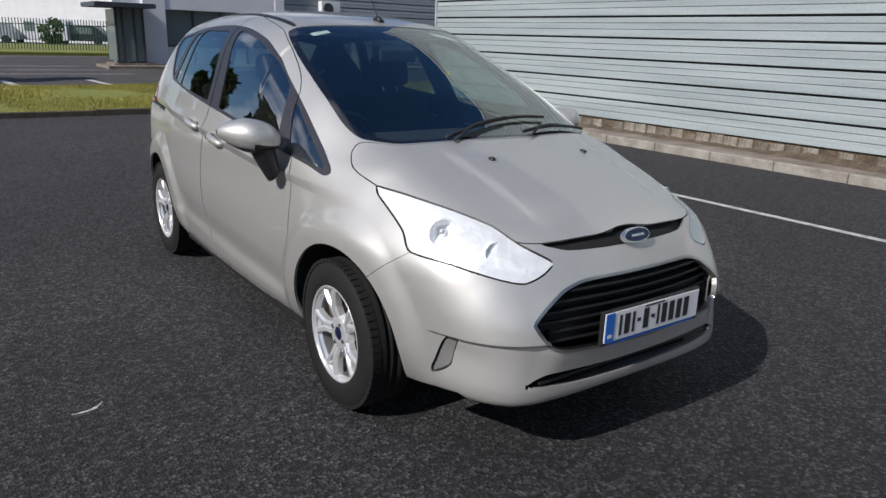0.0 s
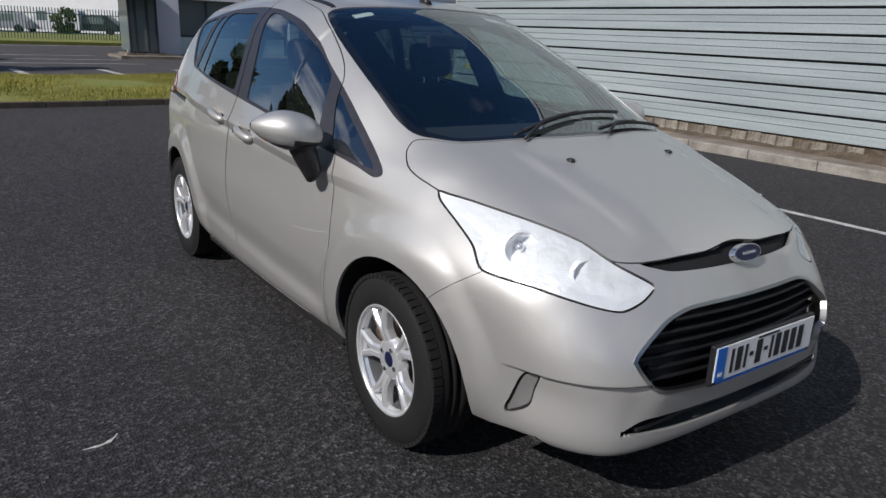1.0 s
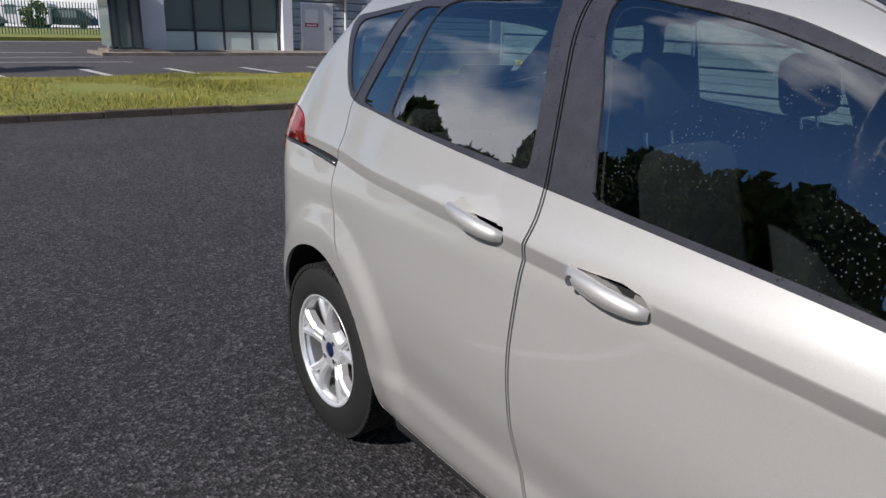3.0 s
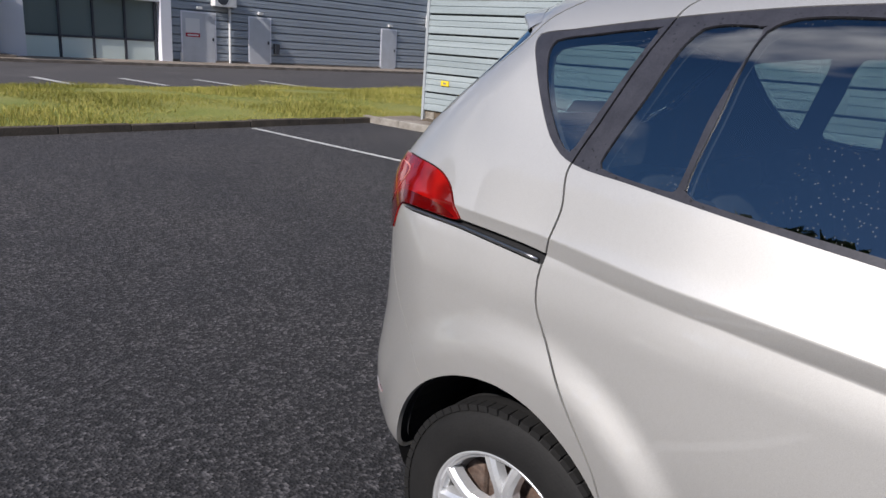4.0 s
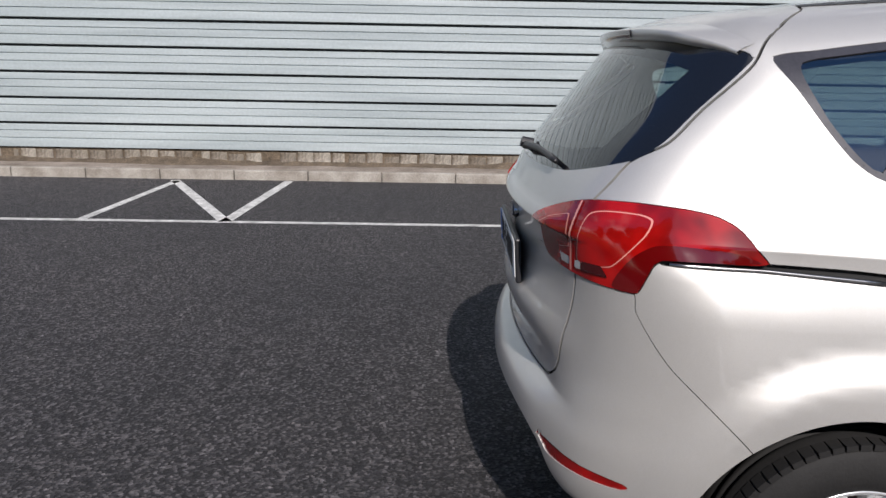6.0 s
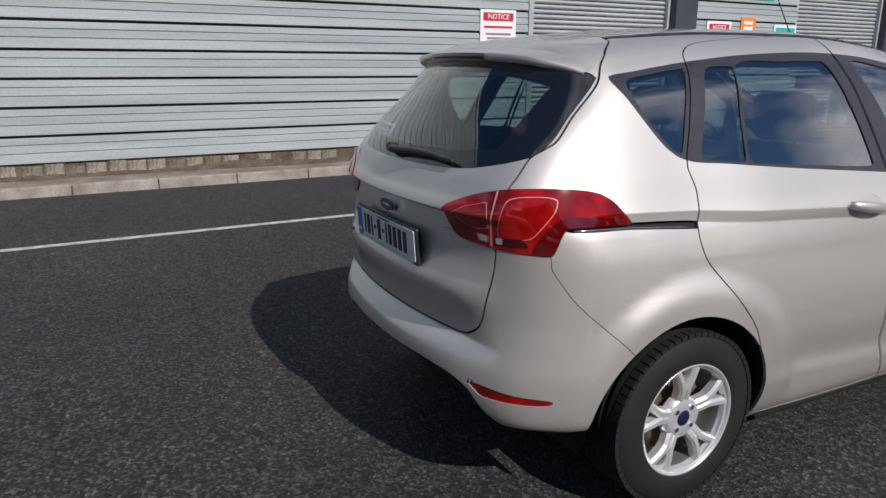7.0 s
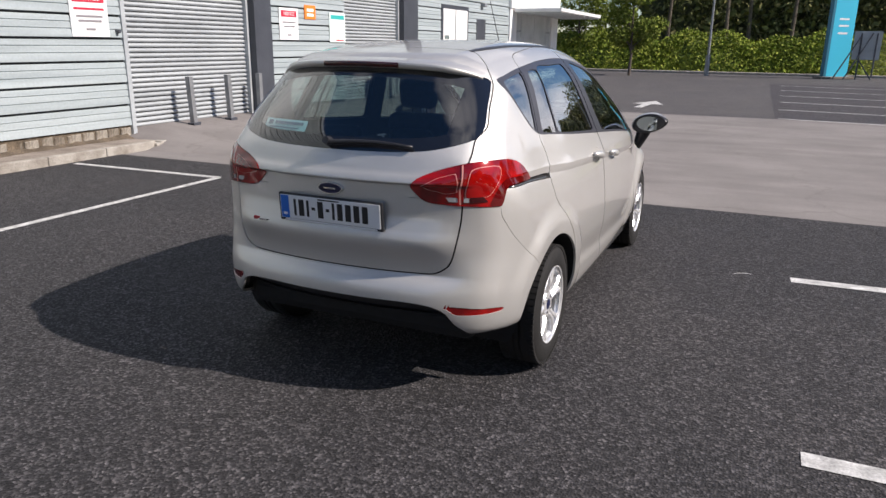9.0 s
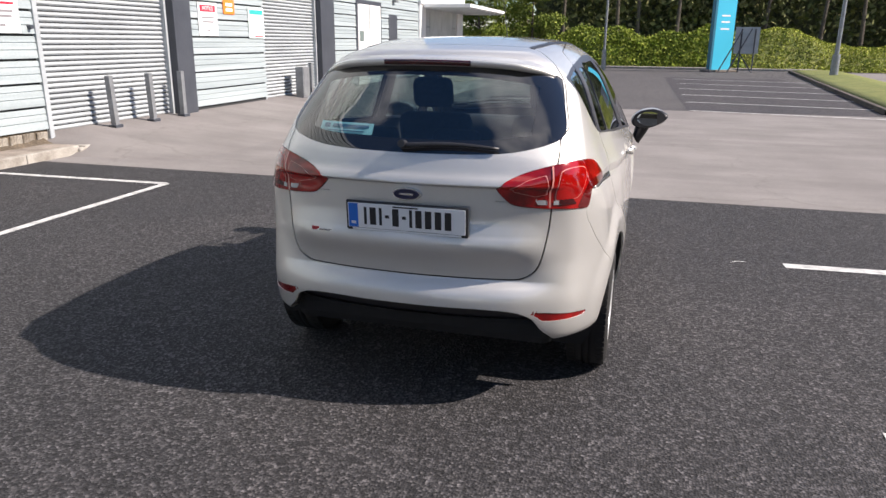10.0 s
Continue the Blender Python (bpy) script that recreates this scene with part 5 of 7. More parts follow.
LINES["roof_strip"] = ("top", [(-0.405, 1.34), (-0.445, 1.0), (-0.475, 0.4), (-0.487, 0.0), (-0.485, -0.13), (-0.475, -0.15), (-0.463, -0.12), (-0.462, 0.0), (-0.45, 0.4), (-0.42, 1.0), (-0.385, 1.33)])
LINES["tailgate"] = ("rear", [(0.12, 1.552), (-0.15, 1.550), (-0.37, 1.541), (-0.44, 1.522), (-0.518, 1.471), (-0.574, 1.396), (-0.602, 1.30), (-0.622, 1.225), (-0.60, 1.182), (-0.604, 1.13), (-0.601, 1.085), (-0.592, 0.95), (-0.585, 0.84), (-0.566, 0.72), (-0.54, 0.65), (-0.48, 0.611), (-0.40, 0.606), (-0.146, 0.605), (0.12, 0.605)])
LINES["tailgate_window"] = ("rear", [(0.12, 1.484), (-0.17, 1.480), (-0.394, 1.459), (-0.54, 1.426), (-0.565, 1.405), (-0.596, 1.30), (-0.615, 1.222), (-0.592, 1.178), (-0.43, 1.136), (-0.22, 1.124), (0.12, 1.120)])
LINES["rear_apron"] = ("rear", [(0.12, 0.486), (-0.15, 0.487), (-0.35, 0.487), (-0.47, 0.478), (-0.535, 0.45), (-0.578, 0.39), (-0.615, 0.352), (-0.64, 0.30), (-0.64, 0.05), (0.12, 0.05)])
LINES["tail_light"] = ("haunch", [(1.552, 1.006), (1.424, 1.056), (1.255, 1.090), (1.093, 1.099), (0.95, 1.094), (0.87, 1.082), (0.805, 1.056), (0.727, 0.993), (0.745, 0.986), (0.855, 0.987), (0.965, 0.986), (0.985, 0.975), (1.0, 0.947), (1.022, 0.911), (1.05, 0.908), (1.194, 0.912), (1.362, 0.918), (1.475, 0.932)])
LINES["reflector"] = ("haunch", [(1.385, 0.477), (1.2, 0.466), (1.0, 0.452), (0.985, 0.441), (1.02, 0.434), (1.2, 0.434), (1.315, 0.436), (1.34, 0.445)])
LINES["front_bumper"] = ("side", [(-2.4, 1.0), (-1.70, 0.80), (-1.645, 0.745), (-1.569, 0.690), (-1.458, 0.60), (-1.36, 0.5), (-1.30, 0.2), (-1.30, 0.0), (-2.4, 0.0)])
LINES["rear_bumper"] = ("side", [(2.4, 0.93), (1.80, 0.93), (1.755, 0.908), (1.748, 0.865), (1.683, 0.764), (1.596, 0.68), (1.506, 0.594), (1.42, 0.48), (1.38, 0.2), (1.38, 0.0), (2.4, 0.0)])
GAPS = {"front_door": 0.0026, "rear_door": 0.0026, "hood": 0.0026, "tailgate": 0.0036, "front_bumper": 0.0011, "rear_bumper": 0.0011, "headlight": 0.0035, "tail_light": 0.0015, "fog_lamp": 0.0042, "grille": 0.0055, "roof_strip": 0.0}
ARCHES = {"front": (-1.262, 0.322, 0.362), "rear": (1.266, 0.318, 0.362)}
for key, (view, pts) in list(LINES.items()):
    if view in ("front", "rear", "top") and pts[0][0] > 0:
        half = [p for p in pts if p[0] < -0.001]
        pts = half + [(-x, z) for x, z in reversed(half)]
    LINES[key] = (view, outline(pts))


AXES = {"side": ((0, 1, 0), (0, 0, 1)), "front": ((1, 0, 0), (0, 0, 1)), "nose": ((1, -1, 0), (0, 0, 1)), "top": ((1, 0, 0), (0, 1, 0)), "rear": ((1, 0, 0), (0, 0, 1)), "haunch": ((1, 1, 0), (0, 0, 1))}


def field(key, p, n=None):
    """Signed distance of skin points to a control line; with normals, taken along the skin."""
    if key in ARCHES:
        y, z, r = ARCHES[key]
        return np.where(p[:, 0] < -0.45, np.hypot(p[:, 1] - y, p[:, 2] - z) - r, 1.0)
    view, pts = LINES[key]
    flat, holds = VIEWS[view]
    out = np.full(len(p), 1.0)
    m = holds(p)
    q = flat(p[m])
    lo, hi = pts.min(0) - 0.06, pts.max(0) + 0.06
    near = ((q > lo) & (q < hi)).all(1)
    d = np.full(len(q), 1.0)
    d[near], away = distance_in(pts, q[near])
    if n is not None:
        a = np.array(AXES[view], float)
        g = away[:, :1] * a[0] + away[:, 1:] * a[1]
        k = n[m][near]
        g = g - (g * k).sum(1)[:, None] * k
        d[near] /= np.clip(np.linalg.norm(g, axis=1), 0.12, 2.0)
    out[m] = d
    return out


def split(v, n, t, f):
    """Split the triangles t along f = 0."""
    f = np.where(np.abs(f) < 1e-5, 1e-5, f)
    s = f > 0
    c = s[t].sum(1)
    mixed = (c == 1) | (c == 2)
    keep = [t[~mixed]]
    made, add_v, add_n, edge = [], [], [], {}
    def middle(a, b):
        k = (a, b) if a < b else (b, a)
        if k not in edge:
            u = f[a] / (f[a] - f[b])
            edge[k] = len(v) + len(add_v)
            add_v.append(v[a] + u * (v[b] - v[a]))
            add_n.append(n[a] + u * (n[b] - n[a]))
        return edge[k]
    for tri in t[mixed]:
        a, b, c = (int(i) for i in tri)
        if s[b] != s[a] and s[b] != s[c]:
            a, b, c = b, c, a
        elif s[c] != s[a] and s[c] != s[b]:
            a, b, c = c, a, b
        p, q = middle(a, b), middle(a, c)
        made += [(a, p, q), (p, b, c), (p, c, q)]
    if made:
        keep.append(np.array(made))
        v, n = np.concatenate([v, add_v]), np.concatenate([n, add_n])
    return v, n, np.concatenate(keep)


SKIN, quads = body_grid()
TRIS = np.concatenate([quads[:, [0, 1, 2]], quads[:, [0, 2, 3]]])
step = 0.0025
NORM = np.stack([body_field(*(SKIN + d).T) - body_field(*(SKIN - d).T) for d in np.eye(3) * step], 1)
NORM[np.abs(SKIN[:, 0]) < 1e-6, 0] = 0.0
NORM /= np.linalg.norm(NORM, axis=1)[:, None] + 1e-12
face_way = np.cross(SKIN[TRIS[:, 1]] - SKIN[TRIS[:, 0]], SKIN[TRIS[:, 2]] - SKIN[TRIS[:, 0]])
flip = (face_way * NORM[TRIS[:, 0]]).sum(1) < 0
TRIS[flip] = TRIS[flip][:, ::-1]
def crease_line(p):
    return np.where((p[:, 0] < -0.6) & (p[:, 1] > -1.3) & (p[:, 1] < 1.75) & (p[:, 2] > 0.75), p[:, 2] - crease(p[:, 1]), 1.0)
for off in (0.003, -0.003, -0.018, -0.034, -0.040, -0.06):
    SKIN, NORM, TRIS = split(SKIN, NORM, TRIS, crease_line(SKIN) - off)
def back_line(p, z):
    return np.where((p[:, 1] > 1.75) & (np.abs(p[:, 2] - z) < 0.2), p[:, 2] - z, 1.0)
for z in (0.595, 0.603, 0.74, 0.752, 0.991, 0.999, 1.008):
    SKIN, NORM, TRIS = split(SKIN, NORM, TRIS, back_line(SKIN, z))
groove_mid = spline((1.15, 0.486), (1.52, 0.486))
def groove_line(p):
    q = p[:, 0] - p[:, 1]
    return np.where((p[:, 1] < -1.6) & (p[:, 0] < -0.38) & (q > 1.0) & (q < 1.7) & (np.abs(p[:, 2] - 0.487) < 0.06), p[:, 2] - groove_mid(q), 1.0)
for off in (0.008, 0.003, 0.0, -0.003, -0.008, -0.02):
    SKIN, NORM, TRIS = split(SKIN, NORM, TRIS, groove_line(SKIN) - off)
for _ in range(3):
    g = np.stack([(body_field(*(SKIN + d).T) - body_field(*(SKIN - d).T)) / (2 * step) for d in np.eye(3) * step], 1)
    close = (crease_line(SKIN) < 0.5) | (groove_line(SKIN) < 0.5) | ((SKIN[:, 1] > 1.75) & (SKIN[:, 2] > 0.5) & (SKIN[:, 2] < 1.1))
    SKIN[close] -= (g * (body_field(*SKIN.T) / ((g * g).sum(1) + 1e-9))[:, None])[close]
NORM[close] = g[close] / (np.linalg.norm(g[close], axis=1)[:, None] + 1e-12)
rail_mid = spline((1.2, 0.962), (1.5, 0.981), (1.75, 0.987))
def rail_line(p):
    return np.where((p[:, 0] < -0.6) & (p[:, 1] > 1.2) & (p[:, 1] < 1.76) & (np.abs(p[:, 2] - 0.97) < 0.08), p[:, 2] - rail_mid(p[:, 1]), 1.0)
for off in (0.0, 0.005, -0.005, 0.012, -0.012):
    SKIN, NORM, TRIS = split(SKIN, NORM, TRIS, rail_line(SKIN) - off)
for key in [*ARCHES, *LINES]:
    g = GAPS.get(key, 0.0)
    base = field(key, SKIN)
    SKIN, NORM, TRIS = split(SKIN, NORM, TRIS, base)
    if g:
        for off in (g, -g):
            SKIN, NORM, TRIS = split(SKIN, NORM, TRIS, field(key, SKIN, NORM / (np.linalg.norm(NORM, axis=1)[:, None] + 1e-12)) - off)
NORM /= np.linalg.norm(NORM, axis=1)[:, None] + 1e-12
for key, off in (("tailgate_window", -0.055), ("windscreen", -0.028)):
    SKIN, NORM, TRIS = split(SKIN, NORM, TRIS, field(key, SKIN) - off)
SKIN, NORM, TRIS = split(SKIN, NORM, TRIS, np.where((SKIN[:, 1] > 1.5) & (SKIN[:, 2] > 1.1), SKIN[:, 0] + 0.485, 1.0))
NORM /= np.linalg.norm(NORM, axis=1)[:, None] + 1e-12
MID = SKIN[TRIS].mean(1)
MID_N = NORM[TRIS].mean(1)
MID_N /= np.linalg.norm(MID_N, axis=1)[:, None] + 1e-12
D = {key: field(key, MID, MID_N) for key in [*ARCHES, *LINES]}
KIND = np.full(len(TRIS), "body_shell", dtype=object)


def mark(kind, mask):
    KIND[mask] = kind


mark("rear_bumper", (D["rear_bumper"] < 0) | ((MID[:, 1] > 1.9) & (MID[:, 2] < 0.65)))
mark("front_bumper", (D["front_bumper"] < 0) | ((MID[:, 1] < -1.8) & (MID[:, 2] < 0.86)))
mark("front_door", D["front_door"] < 0)
mark("rear_door", D["rear_door"] < 0)
mark("hood", D["hood"] < 0)
mark("tailgate", D["tailgate"] < 0)
for key in ("front_bumper", "rear_bumper", "front_door", "rear_door", "hood", "tailgate"):
    mark("gap", (np.abs(D[key]) < GAPS[key]) & ((D["hood"] > 0) | (key != "front_bumper")))
mark("rear_apron", (D["rear_apron"] < 0) & (D["tailgate"] > 0))
mark("window_trim", D["window_band"] < 0)
for key in ("front_door", "rear_door"):
    mark("gap", (np.abs(D[key]) < GAPS[key]) & (D["window_band"] < 0))
for key in ("front_window", "quarter_window", "rear_window", "rear_fixed_window", "rear_quarter_window", "windscreen", "tailgate_window", "roof_strip", "slide_rail", "fog_lamp", "lower_grille", "upper_slot", "reflector"):
    mark(key, D[key] < 0)
mark("rear_frit", (D["tailgate_window"] < 0) & ((field("tailgate_window", MID) > -0.055) | (MID[:, 0] < -0.485)))
mark("screen_frit", (D["windscreen"] < 0) & (field("windscreen", MID) > -0.028))
for key in ("handle_recess_front", "handle_recess_rear"):
    mark(key, D[key] < 0)
mark("roof_strip", (D["roof_strip"] < 0) & (MID[:, 2] > 1.4))
mark("gap", np.abs(D["fog_lamp"]) < GAPS["fog_lamp"])
mark("grille_surround", np.abs(D["grille"]) < GAPS["grille"])
mark("grille", D["grille"] < -GAPS["grille"])
mark("headlight", D["headlight"] < 0)
mark("gap", np.abs(D["headlight"]) < GAPS["headlight"])
mark("tail_light", D["tail_light"] < 0)
mark("gap", np.abs(D["tail_light"]) < GAPS["tail_light"])
mark("none", (D["front"] < 0) | (D["rear"] < 0))
mark("none", (KIND == "rear_apron") & (MID[:, 2] < 0.33))
mark("none", (MID[:, 2] < 0.17) & (np.abs(MID[:, 1]) < 1.4))


def skin_mesh(name, mask, material, side="both", inset=0.0, hem=0.0):
    """A mesh from the skin's triangles in mask; side: right, left or both halves; hem: how far its rim is folded inwards."""
    t = TRIS[mask]
    used, flat = np.unique(t, return_inverse=True)
    t = flat.reshape(-1, 3)
    v, n = SKIN[used], NORM[used]
    v = v - n * (inset(v)[:, None] if callable(inset) else inset)
    if hem:
        e = np.concatenate([t[:, [0, 1]], t[:, [1, 2]], t[:, [2, 0]]])
        code = np.sort(e, 1)
        _, first, count = np.unique(code[:, 0] * len(v) + code[:, 1], return_index=True, return_counts=True)
        rim = e[first[count == 1]]
        rim = rim[~((np.abs(v[rim[:, 0], 0]) < 1e-5) & (np.abs(v[rim[:, 1], 0]) < 1e-5))]
        k = len(v)
        a, b = rim[:, 0], rim[:, 1]
        m = len(rim)
        v = np.concatenate([v, v[a], v[b], v[a] - n[a] * hem, v[b] - n[b] * hem])
        way = np.cross(v[b] - v[a], n[a])
        way /= np.linalg.norm(way, axis=1)[:, None] + 1e-12
        n = np.concatenate([n, way, way, way, way])
        i = np.arange(m)
        t = np.concatenate([t, np.stack([k + i, k + 2 * m + i, k + m + i], 1), np.stack([k + m + i, k + 2 * m + i, k + 3 * m + i], 1)])
    vs, ns, ts = [], [], []
    for sign in ((1,), (-1,), (1, -1))[("right", "left", "both").index(side)]:
        ts.append((t if sign > 0 else t[:, ::-1]) + sum(len(x) for x in vs))
        vs.append(v * (sign, 1, 1))
        ns.append(n * (sign, 1, 1))
    me = bpy.data.meshes.new(name)
    me.from_pydata(np.concatenate(vs).tolist(), [], np.concatenate(ts).tolist())
    me.polygons.foreach_set("use_smooth", [True] * len(me.polygons))
    me.normals_split_custom_set_from_vertices(np.concatenate(ns).tolist())
    me.materials.append(MATS[material])
    return me


def skin_part(name, kind, material, parent, label="", side="both", inset=0.0, hem=0.0):
    ob = new(name, skin_mesh(name, np.isin(KIND, kind if isinstance(kind, (list, tuple)) else [kind]), material, side, inset, hem))
    ob.parent = parent
    return tagged(ob, label)


# ---- the car: panels, lamps, glass ----
car = empty("car", pose(0, 0, 0), "champagne silver compact family car with sliding rear doors parked on asphalt", "car")
skin_part("body_shell", "body_shell", "car_paint", car, hem=0.012)
hood = skin_part("hood", "hood", "car_paint", car, hem=0.012)
front_bumper = skin_part("front_bumper", "front_bumper", "car_paint", car, hem=0.012)
rear_bumper = skin_part("rear_bumper", "rear_bumper", "car_paint", car, hem=0.012)
tailgate = skin_part("tailgate", "tailgate", "car_paint", car, hem=0.012)
doors = {}
for side in ("right", "left"):
    doors["front", side] = skin_part("front_door", "front_door", "car_paint", car, side=side, hem=0.012)
    doors["rear", side] = skin_part("sliding_door", "rear_door", "car_paint", car, side=side, hem=0.012)
    skin_part("window_trim", "window_trim", "satin_pillar", car, "black satin window surround and pillars", side=side, inset=0.002, hem=0.006)
    for key, name in (("front_window", "door_window"), ("quarter_window", "quarter_window"), ("rear_window", "door_window"), ("rear_fixed_window", "fixed_window"), ("rear_quarter_window", "quarter_window")):
        skin_part(name, key, "side_glass", car, "tinted glass with rain spots", side=side, inset=0.006).visible_shadow = False
    for key, which in (("handle_recess_front", "front"), ("handle_recess_rear", "rear")):
        skin_part("handle_recess", key, "car_paint", doors[which, side], side=side, inset=lambda v, key=key: np.clip(-field(key, v) * 1.5, 0, 0.036))
    skin_part("slide_rail", "slide_rail", "gap_black", car, "black sliding door rail slot", side=side, inset=0.014)
    skin_part("roof_strip", "roof_strip", "black_trim", car, "black roof moulding", side=side, inset=-0.002, hem=0.006)
    lamp = skin_part("headlight", "headlight", "lamp_glass", car, "clear headlight with chrome reflector", side=side, inset=0.001)
    lamp.visible_shadow = False
    skin_part("reflector_bowl", "headlight", "lamp_silver", lamp, side=side, inset=lambda v: np.clip(-field("headlight", v) * 1.3 - 0.002, 0.003, 0.055))
    tail_lamp = skin_part("tail_light", "tail_light", "red_lens", car, "glossy red wraparound tail light", side=side, inset=-0.004, hem=0.012)
    fog = skin_part("fog_lamp", "fog_lamp", "fog_lens", car, "small clear driving lamp", side=side, inset=0.008)
    skin_part("reflector", "reflector", "red_lens", car, "red rear reflector", side=side, inset=0.003, hem=0.006)
skin_part("panel_gap", "gap", "gap_black", car, "dark shut lines", inset=0.008)
skin_part("windscreen", "windscreen", "clear_glass", car, "large raked windscreen", inset=0.003).visible_shadow = False
skin_part("tailgate_window", "tailgate_window", "rear_glass_tint", tailgate, "dark tinted rear window", inset=0.003).visible_shadow = False
skin_part("window_band", "rear_frit", "frit_black", tailgate, "glossy black band round the rear window", inset=0.003)
skin_part("screen_band", "screen_frit", "frit_black", car, "glossy black band round the windscreen", inset=0.003)
skin_part("grille_surround", "grille_surround", "dull_chrome", front_bumper, "thin chrome grille edge", inset=-0.003, hem=0.02)
skin_part("grille_back", ["grille", "lower_grille"], "gap_black", front_bumper, inset=0.06)
skin_part("upper_slot", "upper_slot", "gap_black", front_bumper, "black slot under the hood edge", inset=0.022)
skin_part("rear_apron", "rear_apron", "black_trim", rear_bumper, "black plastic lower apron", inset=0.09)
# the lining behind the panels, dark from within
lining = skin_part("cabin_lining", ["body_shell", "front_door", "rear_door", "window_trim", "tailgate", "gap", "hood", "tail_light", "rear_bumper", "slide_rail", "roof_strip", "handle_recess_front", "handle_recess_rear"], "cabin_plastic", car, inset=0.035)
# wheel housings and underside
for sx in (-1, 1):
    for name, (y, z, r) in ARCHES.items():
        bm = bmesh.new()
        rings = []
        for k in range(25):
            a = radians(-14 + 208 * k / 24)
            yy, zz = y + (r + 0.002) * math.cos(a), max(0.2, z + (r + 0.002) * math.sin(a))
            rings.append([bm.verts.new((sx * x, yy, zz)) for x in (float(half_width(np.array([yy]), np.array([max(zz, 0.22)]))[0]) - 0.010, 0.5)])
        for a, b in zip(rings, rings[1:]):
            bm.faces.new((a[0], b[0], b[1], a[1]))
        bm.faces.new([p[1] for p in rings])
        part("wheel_housing", bm, "gap_black", car)
part("underbody", boxed(-0.5, -1.95, 0.19, 0.5, 1.45, 0.32, bevel=0.03), "gap_black", car)
part("exhaust_box", boxed(-0.62, 1.45, 0.27, 0.62, 1.80, 0.42, bevel=0.05), "gap_black", car)
part("floor_pan", boxed(-0.80, -0.86, 0.19, 0.80, 0.86, 0.30, bevel=0.02), "gap_black", car)

# grille bars
for k in range(6):
    z = 0.470 + 0.036 * k
    w = (0.40, 0.45, 0.475, 0.455, 0.41, 0.34)[k]
    bar = bmesh.new()
    rows = [[bar.verts.new((x, -2.062 + 0.05 * (x / 0.48) ** 2 + dy, z + dz)) for dy, dz in ((0.03, -0.007), (0.0, -0.005), (-0.003, 0.0), (0.0, 0.005), (0.03, 0.007))] for x in np.linspace(-w, w, 13)]
    for a, b in zip(rows, rows[1:]):
        for i in range(4):
            bar.faces.new((a[i], a[i + 1], b[i + 1], b[i]))
    part("grille_bar", bar, "grille_black", front_bumper, smooth=False)
part("grille_bar", boxed(-0.47, -2.055, 0.335, 0.47, -2.02, 0.348, bevel=0.004), "grille_black", front_bumper)


# ---- wheels ----
def lathe(bm, prof, segments=64, sharp=False):
    """Turn a profile of (x, radius) round the X axis."""
    rings = []
    for k in range(segments):
        a = 2 * math.pi * k / segments
        rings.append([bm.verts.new((x, r * math.cos(a), r * math.sin(a))) for x, r in prof])
    for k in range(segments):
        a, b = rings[k], rings[(k + 1) % segments]
        for i in range(len(prof) - 1):
            bm.faces.new((a[i], a[i + 1], b[i + 1], b[i]))
    return bm


